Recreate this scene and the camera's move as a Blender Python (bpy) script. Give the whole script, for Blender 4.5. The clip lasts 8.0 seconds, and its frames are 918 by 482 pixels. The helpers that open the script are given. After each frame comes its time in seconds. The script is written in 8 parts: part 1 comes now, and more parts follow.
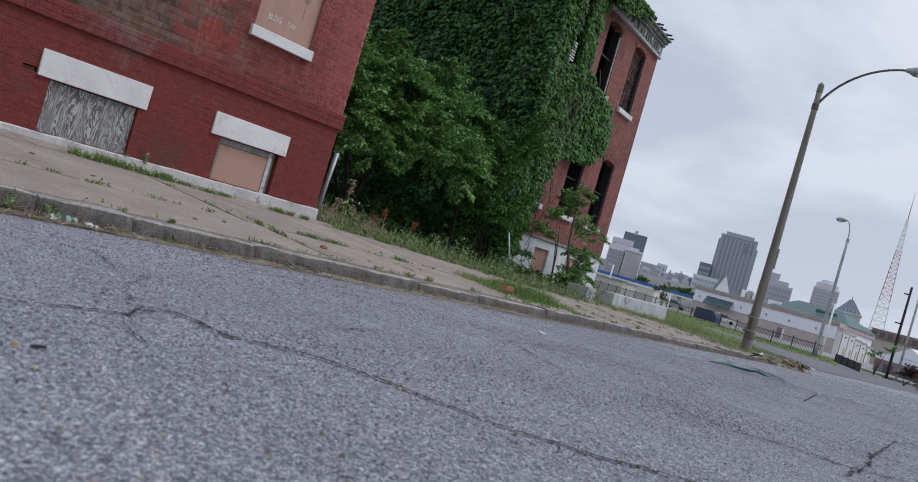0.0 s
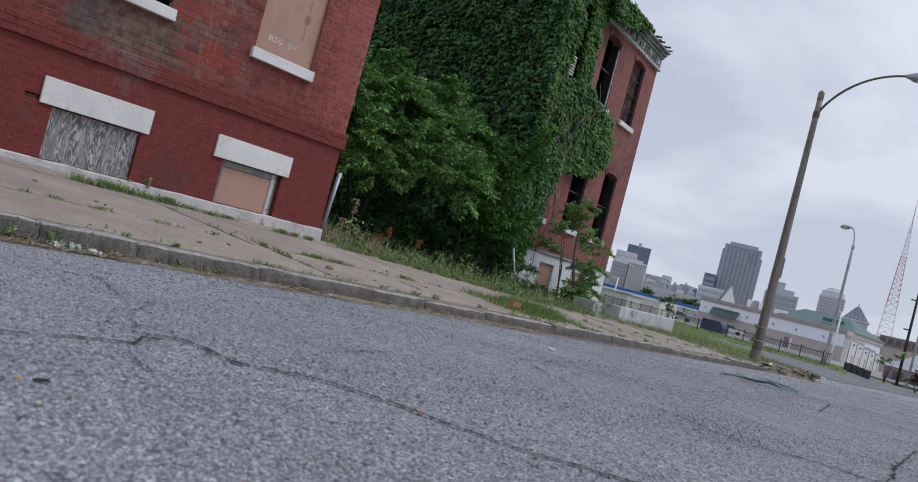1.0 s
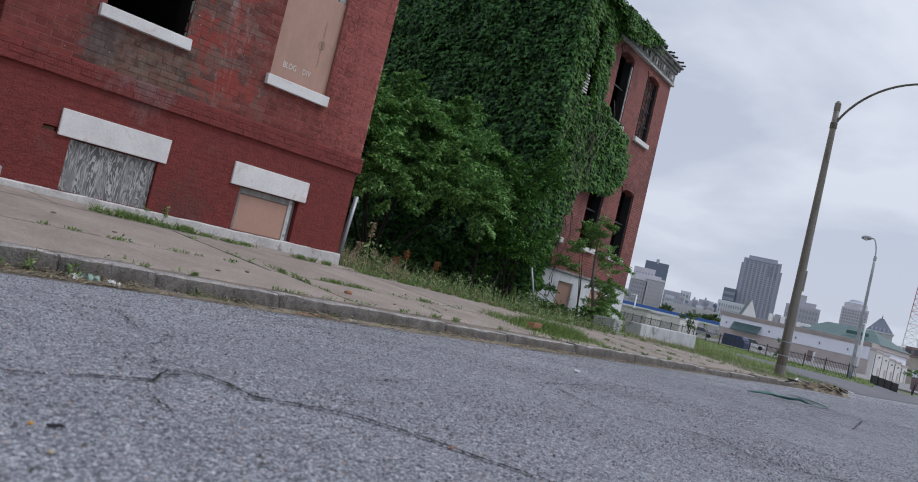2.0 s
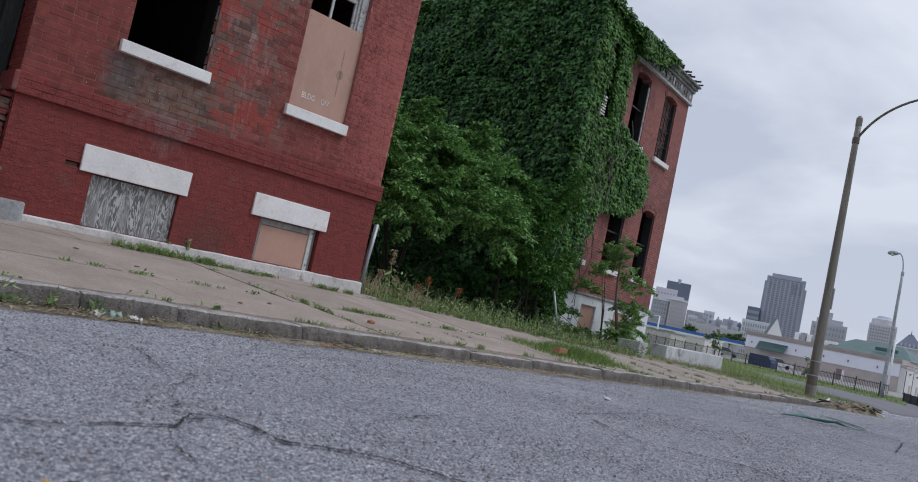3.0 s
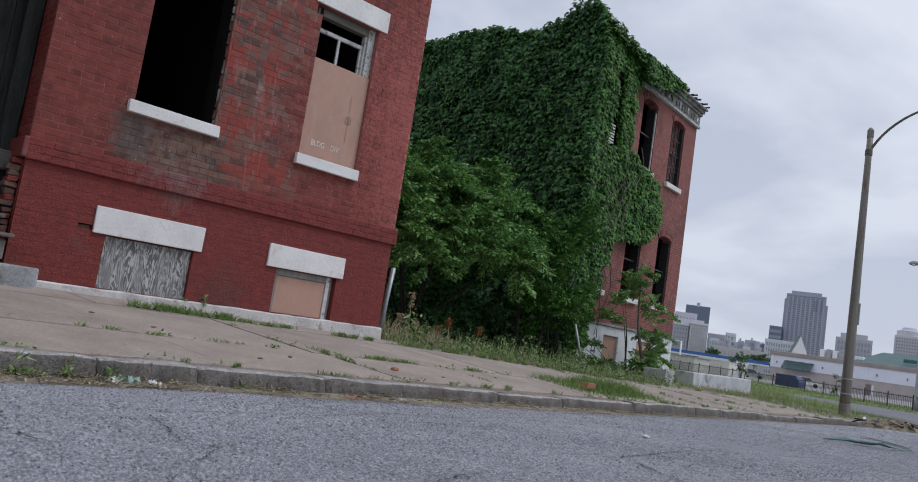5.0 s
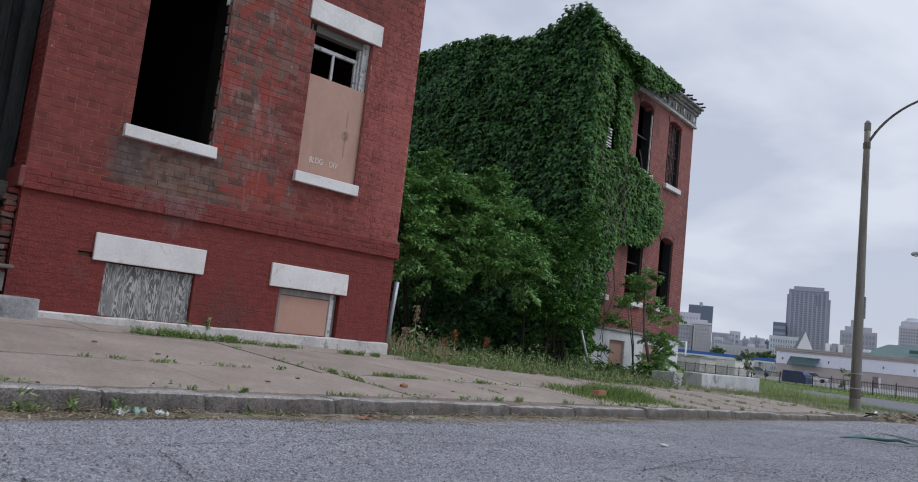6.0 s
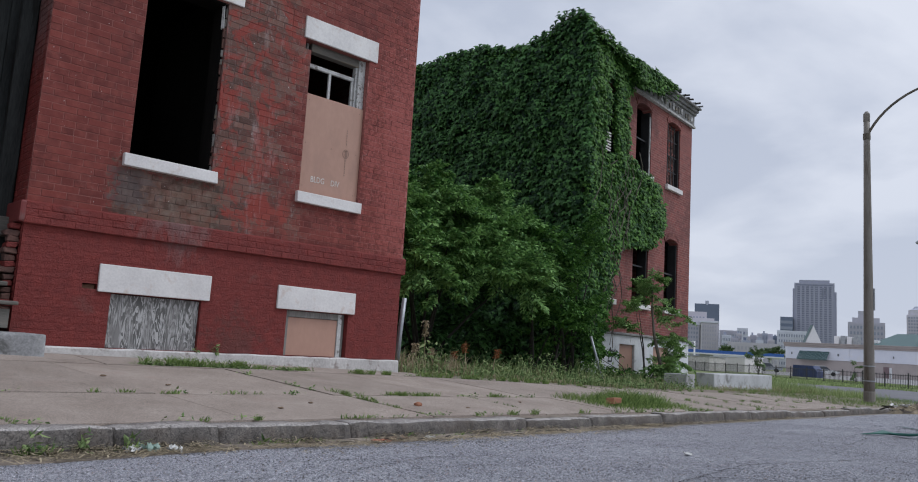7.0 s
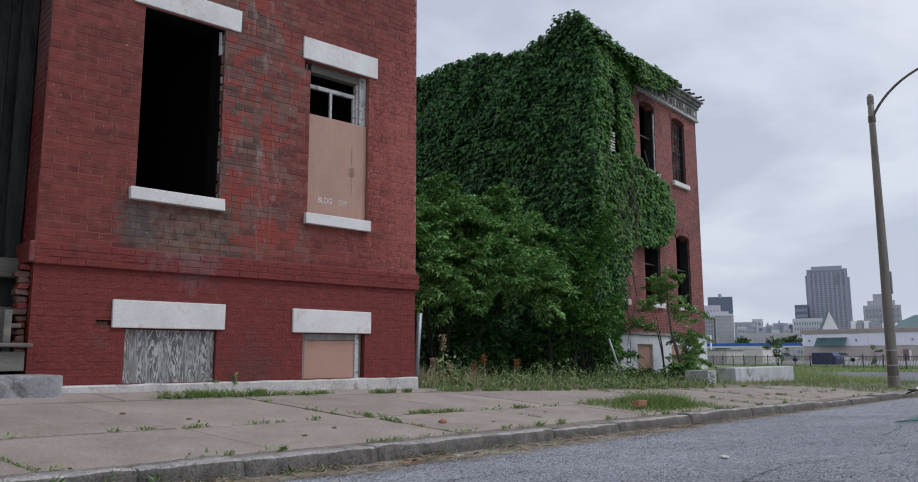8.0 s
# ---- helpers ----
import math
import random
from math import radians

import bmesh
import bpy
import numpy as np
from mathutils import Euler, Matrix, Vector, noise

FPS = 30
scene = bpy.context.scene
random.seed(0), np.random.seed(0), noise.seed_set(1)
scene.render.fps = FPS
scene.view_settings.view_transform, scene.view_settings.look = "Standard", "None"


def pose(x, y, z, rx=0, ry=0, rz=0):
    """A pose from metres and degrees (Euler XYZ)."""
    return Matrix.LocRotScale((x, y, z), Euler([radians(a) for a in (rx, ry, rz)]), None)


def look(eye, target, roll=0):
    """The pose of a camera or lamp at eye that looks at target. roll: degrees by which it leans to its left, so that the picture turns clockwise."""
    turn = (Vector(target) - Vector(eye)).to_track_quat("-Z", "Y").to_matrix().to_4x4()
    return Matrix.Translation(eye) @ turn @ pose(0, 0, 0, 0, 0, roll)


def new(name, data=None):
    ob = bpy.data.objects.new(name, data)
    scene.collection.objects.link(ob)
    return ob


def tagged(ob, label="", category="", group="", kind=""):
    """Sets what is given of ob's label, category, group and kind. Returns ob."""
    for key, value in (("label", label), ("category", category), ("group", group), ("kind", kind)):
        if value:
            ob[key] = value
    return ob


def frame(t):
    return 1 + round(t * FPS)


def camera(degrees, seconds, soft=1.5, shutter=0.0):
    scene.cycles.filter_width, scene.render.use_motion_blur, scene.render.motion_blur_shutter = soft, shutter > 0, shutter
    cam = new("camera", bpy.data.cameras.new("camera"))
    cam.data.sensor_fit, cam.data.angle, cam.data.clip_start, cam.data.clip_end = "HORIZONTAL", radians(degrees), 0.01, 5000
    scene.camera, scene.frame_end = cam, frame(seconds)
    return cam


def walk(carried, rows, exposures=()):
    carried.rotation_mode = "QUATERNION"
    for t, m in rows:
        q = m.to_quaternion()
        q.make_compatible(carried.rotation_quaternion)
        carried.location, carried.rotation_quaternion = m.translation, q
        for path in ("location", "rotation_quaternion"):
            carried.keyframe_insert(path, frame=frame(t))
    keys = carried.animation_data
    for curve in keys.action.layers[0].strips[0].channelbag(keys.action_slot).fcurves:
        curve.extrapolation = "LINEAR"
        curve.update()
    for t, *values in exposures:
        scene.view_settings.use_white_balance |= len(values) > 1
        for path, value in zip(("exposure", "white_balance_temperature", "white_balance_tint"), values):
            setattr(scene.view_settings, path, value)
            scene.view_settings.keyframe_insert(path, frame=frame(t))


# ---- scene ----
cam = camera(61.0, 8.0, soft=1.0)
PATH = [
    (0, (-0.406, -0.475, 0.303), (1.105, 0.835, 0.304), 16.1),
    (0.5, (-0.396, -0.453, 0.301), (1.11, 0.862, 0.323), 15.4),
    (1, (-0.383, -0.426, 0.301), (1.115, 0.899, 0.341), 14.7),
    (1.5, (-0.367, -0.396, 0.302), (1.115, 0.945, 0.361), 14.0),
    (3, (-0.307, -0.273, 0.319), (1.109, 1.134, 0.451), 12.1),
    (3.5, (-0.292, -0.241, 0.323), (1.107, 1.179, 0.482), 11.4),
    (4, (-0.274, -0.203, 0.332), (1.111, 1.228, 0.517), 10.5),
    (4.5, (-0.259, -0.173, 0.337), (1.119, 1.263, 0.541), 9.7),
    (6, (-0.22, -0.048, 0.374), (1.15, 1.389, 0.617), 6.3),
    (6.5, (-0.211, -0.009, 0.39), (1.156, 1.428, 0.644), 5.1),
    (7, (-0.202, 0.039, 0.411), (1.16, 1.479, 0.68), 3.5),
    (7.5, (-0.191, 0.08, 0.429), (1.164, 1.524, 0.71), 1.9),
    (8, (-0.176, 0.143, 0.446), (1.168, 1.594, 0.739), -0.2),
]
walk(cam, [(t, look(eye, target, roll)) for t, eye, target, roll in PATH])

cam.data.dof.use_dof, cam.data.dof.focus_distance, cam.data.dof.aperture_fstop = True, 11.0, 6.3

# ---- world, sun ----
world = bpy.data.worlds.new("world")
scene.world = world
world.use_nodes = True
wn, wl = world.node_tree.nodes, world.node_tree.links
wn.clear()
SUN_EL, SUN_ROT = radians(55), radians(138)
w_out = wn.new("ShaderNodeOutputWorld")
w_sky = wn.new("ShaderNodeTexSky")
w_sky.sky_type, w_sky.sun_disc = "NISHITA", False
w_sky.sun_elevation, w_sky.sun_rotation = SUN_EL, SUN_ROT
w_skyb = wn.new("ShaderNodeBackground")
w_skyb.inputs["Strength"].default_value = 0.06
wl.new(w_sky.outputs[0], w_skyb.inputs["Color"])
w_tc = wn.new("ShaderNodeTexCoord")
w_sep = wn.new("ShaderNodeSeparateXYZ")
wl.new(w_tc.outputs["Generated"], w_sep.inputs[0])
w_add = wn.new("ShaderNodeMath")
w_add.operation, w_add.inputs[1].default_value = "ADD", 0.22
wl.new(w_sep.outputs["Z"], w_add.inputs[0])
w_max = wn.new("ShaderNodeMath")
w_max.operation, w_max.inputs[1].default_value = "MAXIMUM", 0.1
wl.new(w_add.outputs[0], w_max.inputs[0])
w_div = wn.new("ShaderNodeVectorMath")
w_div.operation = "DIVIDE"
w_cmb = wn.new("ShaderNodeCombineXYZ")
for i in range(3):
    wl.new(w_max.outputs[0], w_cmb.inputs[i])
wl.new(w_tc.outputs["Generated"], w_div.inputs[0])
wl.new(w_cmb.outputs[0], w_div.inputs[1])
w_noise = wn.new("ShaderNodeTexNoise")
w_noise.inputs["Scale"].default_value, w_noise.inputs["Detail"].default_value = 1.5, 8.0
w_noise.inputs["Roughness"].default_value, w_noise.inputs["Distortion"].default_value = 0.5, 0.25
wl.new(w_div.outputs[0], w_noise.inputs["Vector"])
w_ramp = wn.new("ShaderNodeValToRGB")
w_ramp.color_ramp.elements[0].position, w_ramp.color_ramp.elements[0].color = 0.38, (0.53, 0.585, 0.715, 1)
w_ramp.color_ramp.elements[1].position, w_ramp.color_ramp.elements[1].color = 0.57, (0.765, 0.81, 0.92, 1)
wl.new(w_noise.outputs["Fac"], w_ramp.inputs["Fac"])
w_cloud = wn.new("ShaderNodeBackground")
w_cloud.inputs["Strength"].default_value = 1.00
# the sky pales towards the horizon
w_pale = wn.new("ShaderNodeMapRange")
w_pale.inputs["From Min"].default_value, w_pale.inputs["From Max"].default_value = 0.0, 0.30
w_pale.inputs["To Min"].default_value, w_pale.inputs["To Max"].default_value = 0.72, 0.0
wl.new(w_sep.outputs["Z"], w_pale.inputs["Value"])
w_hor = wn.new("ShaderNodeMix")
w_hor.data_type = "RGBA"
w_hor.inputs[7].default_value = (0.595, 0.645, 0.765, 1)
wl.new(w_pale.outputs[0], w_hor.inputs[0])
wl.new(w_ramp.outputs["Color"], w_hor.inputs[6])
wl.new(w_hor.outputs[2], w_cloud.inputs["Color"])
w_mix = wn.new("ShaderNodeMixShader")
w_mix.inputs["Fac"].default_value = 0.93
wl.new(w_skyb.outputs[0], w_mix.inputs[1])
wl.new(w_cloud.outputs[0], w_mix.inputs[2])
wl.new(w_mix.outputs[0], w_out.inputs["Surface"])

sun = new("sun", bpy.data.lights.new("sun", "SUN"))
sun.data.energy, sun.data.angle, sun.data.color = 1.4, radians(25), (0.935, 0.97, 1.03)
sun.matrix_world = look((0, 0, 30), (-math.sin(SUN_ROT) * math.cos(SUN_EL), -math.cos(SUN_ROT) * math.cos(SUN_EL), 30 - math.sin(SUN_EL)))
scene.view_settings.exposure = 0.0


# ---- materials ----
def nodes_of(name):
    m = bpy.data.materials.new(name)
    m.use_nodes = True
    return m, m.node_tree.nodes, m.node_tree.links, m.node_tree.nodes["Principled BSDF"]


def rgb(c):
    return (*c, 1)


def noise_node(n, l, vec, scale, detail=4.0, rough=0.55, distort=0.0):
    t = n.new("ShaderNodeTexNoise")
    t.inputs["Scale"].default_value, t.inputs["Detail"].default_value = scale, detail
    t.inputs["Roughness"].default_value, t.inputs["Distortion"].default_value = rough, distort
    l.new(vec, t.inputs["Vector"])
    return t.outputs["Fac"]


def ramp_node(n, l, fac, lo, hi, a=(0, 0, 0), b=(1, 1, 1)):
    r = n.new("ShaderNodeValToRGB")
    r.color_ramp.elements[0].position, r.color_ramp.elements[0].color = lo, rgb(a)
    r.color_ramp.elements[1].position, r.color_ramp.elements[1].color = hi, rgb(b)
    l.new(fac, r.inputs["Fac"])
    return r.outputs["Color"]


def mix_node(n, l, fac, a, b, blend="MIX"):
    m = n.new("ShaderNodeMix")
    m.data_type, m.blend_type = "RGBA", blend
    for sock, v in ((m.inputs[0], fac), (m.inputs[6], a), (m.inputs[7], b)):
        if isinstance(v, (int, float)):
            sock.default_value = v
        elif isinstance(v, tuple):
            sock.default_value = rgb(v)
        else:
            l.new(v, sock)
    return m.outputs[2]


def math_node(n, l, op, a, b=0.0, c=None, clamp=False):
    m = n.new("ShaderNodeMath")
    m.operation, m.use_clamp = op, clamp
    for sock, v in zip(m.inputs, (a, b) if c is None else (a, b, c)):
        if isinstance(v, (int, float)):
            sock.default_value = v
        else:
            l.new(v, sock)
    return m.outputs[0]


def bump_node(n, l, height, strength, distance, bsdf):
    b = n.new("ShaderNodeBump")
    b.inputs["Strength"].default_value, b.inputs["Distance"].default_value = strength, distance
    l.new(height, b.inputs["Height"])
    l.new(b.outputs[0], bsdf.inputs["Normal"])


def position(n):
    return n.new("ShaderNodeNewGeometry").outputs["Position"]


def surface(name, a, b, big=1.5, fine=40.0, rough=0.8, metal=0.0, bump=0.4, depth=0.004, stain=None, stain_scale=3.0, stain_lo=0.55, stain_hi=0.7, vary=0.0, stretch=(1, 1, 1), grain=0.4):
    """Two-scale surface: colours a to b by large and fine noise, an optional stain colour, fine relief."""
    m, n, l, p = nodes_of(name)
    vec = position(n)
    if stretch != (1, 1, 1):
        mp = n.new("ShaderNodeMapping")
        mp.inputs["Scale"].default_value = stretch
        l.new(vec, mp.inputs["Vector"])
        vec = mp.outputs[0]
    n1 = noise_node(n, l, vec, big, 5)
    n2 = noise_node(n, l, vec, fine, 4)
    mixed = math_node(n, l, "ADD", math_node(n, l, "MULTIPLY", n1, 1 - grain), math_node(n, l, "MULTIPLY", n2, grain))
    col = ramp_node(n, l, mixed, 0.36, 0.64, a, b)
    if stain:
        s = noise_node(n, l, vec, stain_scale, 6, 0.65, 0.4)
        col = mix_node(n, l, ramp_node(n, l, s, stain_lo, stain_hi), col, stain)
    if vary:
        info = n.new("ShaderNodeObjectInfo").outputs["Random"]
        isl = n.new("ShaderNodeNewGeometry").outputs["Random Per Island"]
        r = math_node(n, l, "FRACT", math_node(n, l, "ADD", info, isl))
        f = math_node(n, l, "MULTIPLY_ADD", r, vary * 2, 1 - vary)
        hv = n.new("ShaderNodeHueSaturation")
        l.new(f, hv.inputs["Value"])
        l.new(col, hv.inputs["Color"])
        col = hv.outputs[0]
    l.new(col, p.inputs["Base Color"])
    p.inputs["Roughness"].default_value, p.inputs["Metallic"].default_value = rough, metal
    if bump:
        bump_node(n, l, mixed, bump, depth, p)
    return m


def painted_brick(name, lower, joint=False):
    """Red house paint on old brick, worn through to dirty brown brick in places."""
    m, n, l, p = nodes_of(name)
    pos = position(n)
    sep = n.new("ShaderNodeSeparateXYZ")
    l.new(pos, sep.inputs[0])
    x, z = sep.outputs["X"], sep.outputs["Z"]
    info = n.new("ShaderNodeObjectInfo").outputs["Random"]
    isl = n.new("ShaderNodeNewGeometry").outputs["Random Per Island"]
    rnd = math_node(n, l, "FRACT", math_node(n, l, "ADD", math_node(n, l, "MULTIPLY", info, 7.3), isl))
    fine = noise_node(n, l, pos, 60, 4, 0.6)
    mid = noise_node(n, l, pos, 9, 5, 0.6)
    big = noise_node(n, l, pos, 1.3, 4, 0.55, 0.3)
    if lower:
        col = ramp_node(n, l, mid, 0.3, 0.7, (0.150, 0.0245, 0.022), (0.222, 0.036, 0.030))
        grime = ramp_node(n, l, noise_node(n, l, pos, 2.6, 6, 0.65, 0.6), 0.60, 0.72)
        col = mix_node(n, l, math_node(n, l, "MULTIPLY", grime, 0.35), col, (0.13, 0.085, 0.075))
        # paint rubbed to grey where water runs from the window above
        xs_ = n.new("ShaderNodeSeparateXYZ")
        l.new(pos, xs_.inputs[0])
        wash = n.new("ShaderNodeMapping")
        wash.inputs["Scale"].default_value = (1.0, 1.0, 0.28)
        l.new(pos, wash.inputs["Vector"])
        wn_ = noise_node(n, l, wash.outputs[0], 9.0, 5, 0.65, 0.3)
        run_x = math_node(n, l, "MULTIPLY", math_node(n, l, "ABSOLUTE", math_node(n, l, "SUBTRACT", xs_.outputs["X"], 3.22)), 0.55)
        run_z = math_node(n, l, "MULTIPLY", math_node(n, l, "SUBTRACT", 1.52, xs_.outputs["Z"]), 0.42)
        grey = math_node(n, l, "SUBTRACT", math_node(n, l, "SUBTRACT", wn_, run_x), run_z)
        col = mix_node(n, l, math_node(n, l, "MULTIPLY", ramp_node(n, l, grey, 0.24, 0.50), 0.55), col, mix_node(n, l, mid, (0.10, 0.062, 0.06), (0.30, 0.25, 0.24)))
        # flaked paint low on the wall between the basement windows
        d3 = n.new("ShaderNodeVectorMath")
        d3.operation, d3.inputs[1].default_value = "DISTANCE", (3.95, 7.9, 0.30)
        l.new(pos, d3.inputs[0])
        fl = math_node(n, l, "SUBTRACT", math_node(n, l, "MULTIPLY", noise_node(n, l, pos, 14, 6, 0.7, 0.4), 1.3), d3.outputs["Value"])
        col = mix_node(n, l, math_node(n, l, "MULTIPLY", ramp_node(n, l, fl, 0.30, 0.48), 0.5), col, (0.095, 0.045, 0.038))
    else:
        col = mix_node(n, l, rnd, (0.120, 0.0255, 0.0215), (0.205, 0.043, 0.034))
        col = mix_node(n, l, ramp_node(n, l, mid, 0.45, 0.75), col, (0.25, 0.064, 0.051))
        # worn field between the windows
        dx = math_node(n, l, "MULTIPLY", math_node(n, l, "ABSOLUTE", math_node(n, l, "SUBTRACT", x, 3.70)), 0.60)
        worn = math_node(n, l, "SUBTRACT", math_node(n, l, "ADD", math_node(n, l, "MULTIPLY", big, 1.1), math_node(n, l, "MULTIPLY", mid, 0.55)), dx)
        flake = noise_node(n, l, pos, 26, 5, 0.65, 0.5)
        worn = math_node(n, l, "ADD", worn, math_node(n, l, "MULTIPLY", math_node(n, l, "SUBTRACT", rnd, 0.5), 0.20))
        worn = math_node(n, l, "ADD", worn, math_node(n, l, "MULTIPLY", math_node(n, l, "SUBTRACT", flake, 0.5), 0.75))
        wmask = ramp_node(n, l, worn, 0.25, 0.54)
        bare = mix_node(n, l, rnd, (0.075, 0.043, 0.034), (0.180, 0.098, 0.076))
        bare = mix_node(n, l, ramp_node(n, l, flake, 0.54, 0.74), bare, (0.215, 0.16, 0.15))
        if joint:
            col = mix_node(n, l, 0.55, col, (0.34, 0.145, 0.125))
            bare = mix_node(n, l, 0.7, bare, (0.155, 0.115, 0.105))
        blot = ramp_node(n, l, noise_node(n, l, pos, 5.5, 6, 0.7, 0.6), 0.50, 0.66)
        col = mix_node(n, l, math_node(n, l, "MULTIPLY", blot, 0.32), col, (0.115, 0.042, 0.038))
        col = mix_node(n, l, math_node(n, l, "MULTIPLY", wmask, 0.88), col, bare)
        red = ramp_node(n, l, noise_node(n, l, pos, 3.2, 6, 0.75, 0.8), 0.47, 0.56)
        col = mix_node(n, l, math_node(n, l, "MULTIPLY", math_node(n, l, "MULTIPLY", red, wmask), 0.82), col, (0.275, 0.042, 0.032))
        # pale salts washed down in streaks below the sills
        run = n.new("ShaderNodeMapping")
        run.inputs["Scale"].default_value = (1.0, 1.0, 0.22)
        l.new(pos, run.inputs["Vector"])
        streak = ramp_node(n, l, noise_node(n, l, run.outputs[0], 7.0, 5, 0.7, 0.3), 0.53, 0.70)
        salt = math_node(n, l, "MULTIPLY", math_node(n, l, "MULTIPLY", streak, wmask), math_node(n, l, "MULTIPLY_ADD", flake, 1.4, -0.1, clamp=True))
        col = mix_node(n, l, math_node(n, l, "MULTIPLY", salt, 0.8), col, (0.36, 0.29, 0.275))
        # soot-brown bare field below the open window
        fx = math_node(n, l, "SUBTRACT", 0.62, math_node(n, l, "ABSOLUTE", math_node(n, l, "SUBTRACT", x, 3.08)))
        fz = math_node(n, l, "SUBTRACT", 2.06, z)
        under = math_node(n, l, "ADD", math_node(n, l, "MINIMUM", fx, fz), math_node(n, l, "MULTIPLY", math_node(n, l, "SUBTRACT", flake, 0.5), 0.8))
        umask = ramp_node(n, l, under, -0.04, 0.10)
        sooty = mix_node(n, l, ramp_node(n, l, mid, 0.42, 0.72), mix_node(n, l, rnd, (0.052, 0.036, 0.027), (0.132, 0.078, 0.055)), (0.195, 0.152, 0.122))
        col = mix_node(n, l, math_node(n, l, "MULTIPLY", umask, 0.78), col, sooty)
        # slate-grey bricks beside it
        d2 = n.new("ShaderNodeVectorMath")
        d2.operation, d2.inputs[1].default_value = "DISTANCE", (2.66, 7.9, 1.78)
        l.new(pos, d2.inputs[0])
        slate = math_node(n, l, "SUBTRACT", math_node(n, l, "ADD", math_node(n, l, "ADD", math_node(n, l, "MULTIPLY", rnd, 0.22), math_node(n, l, "MULTIPLY", flake, 0.3)), -0.02), d2.outputs["Value"])
        slate = ramp_node(n, l, slate, 0.0, 0.06)
        col = mix_node(n, l, math_node(n, l, "MULTIPLY", slate, 0.5), col, (0.075, 0.070, 0.074))
        # pale bloom on the outer pier
        drop = math_node(n, l, "MULTIPLY_ADD", math_node(n, l, "ABSOLUTE", math_node(n, l, "SUBTRACT", z, 2.8)), 0.14, 1.4)
        grit = math_node(n, l, "MULTIPLY", math_node(n, l, "SUBTRACT", noise_node(n, l, pos, 34, 5, 0.7, 0.3), 0.5), 1.9)
        bl = math_node(n, l, "SUBTRACT", math_node(n, l, "ADD", math_node(n, l, "MULTIPLY_ADD", x, 0.3, grit), math_node(n, l, "MULTIPLY", noise_node(n, l, run.outputs[0], 5.0, 6, 0.75, 0.4), 0.9)), drop)
        col = mix_node(n, l, math_node(n, l, "MULTIPLY", ramp_node(n, l, bl, 0.52, 0.90), 0.68), col, (0.50, 0.19, 0.17) if joint else (0.40, 0.112, 0.098))
        speck = ramp_node(n, l, noise_node(n, l, pos, 45, 2, 0.4), 0.77, 0.79)
        col = mix_node(n, l, speck, col, (0.55, 0.50, 0.48))
    col = mix_node(n, l, ramp_node(n, l, fine, 0.66, 0.74), col, (0.10, 0.045, 0.04))
    l.new(col, p.inputs["Base Color"])
    p.inputs["Roughness"].default_value = 0.62 if lower else 0.8
    p.inputs["Specular IOR Level"].default_value = 0.35
    h = math_node(n, l, "ADD", fine, math_node(n, l, "MULTIPLY", mid, 1.5))
    if lower:
        h = math_node(n, l, "ADD", h, math_node(n, l, "MULTIPLY", noise_node(n, l, pos, 24, 6, 0.7, 0.6), 3.0))
    bump_node(n, l, h, 0.9 if lower else 0.5, 0.007, p)
    return m


def old_brick(name):
    """Unpainted red brick for the farther house: small courses with pale joints."""
    m, n, l, p = nodes_of(name)
    pos = position(n)
    dot = n.new("ShaderNodeVectorMath")
    dot.operation, dot.inputs[1].default_value = "DOT_PRODUCT", (math.cos(UH), math.sin(UH), 0)
    l.new(pos, dot.inputs[0])
    sep = n.new("ShaderNodeSeparateXYZ")
    l.new(pos, sep.inputs[0])
    cmb = n.new("ShaderNodeCombineXYZ")
    l.new(dot.outputs["Value"], cmb.inputs[0])
    l.new(sep.outputs["Z"], cmb.inputs[1])
    bt = n.new("ShaderNodeTexBrick")
    l.new(cmb.outputs[0], bt.inputs["Vector"])
    bt.inputs["Color1"].default_value, bt.inputs["Color2"].default_value = rgb((0.155, 0.040, 0.035)), rgb((0.260, 0.064, 0.052))
    bt.inputs["Mortar"].default_value = rgb((0.250, 0.125, 0.110))
    bt.inputs["Scale"].default_value, bt.inputs["Mortar Size"].default_value = 1.0, 0.009
    bt.inputs["Brick Width"].default_value, bt.inputs["Row Height"].default_value = 0.22, 0.072
    big = noise_node(n, l, pos, 0.9, 6, 0.6, 0.4)
    col = mix_node(n, l, math_node(n, l, "MULTIPLY", ramp_node(n, l, big, 0.45, 0.62), 0.6), bt.outputs["Color"], (0.11, 0.042, 0.038))
    col = mix_node(n, l, math_node(n, l, "MULTIPLY", ramp_node(n, l, noise_node(n, l, pos, 7, 6, 0.7), 0.53, 0.64), 0.62), col, (0.34, 0.155, 0.135))
    l.new(col, p.inputs["Base Color"])
    p.inputs["Roughness"].default_value = 0.85
    bump_node(n, l, bt.outputs["Fac"], -0.5, 0.008, p)
    return m


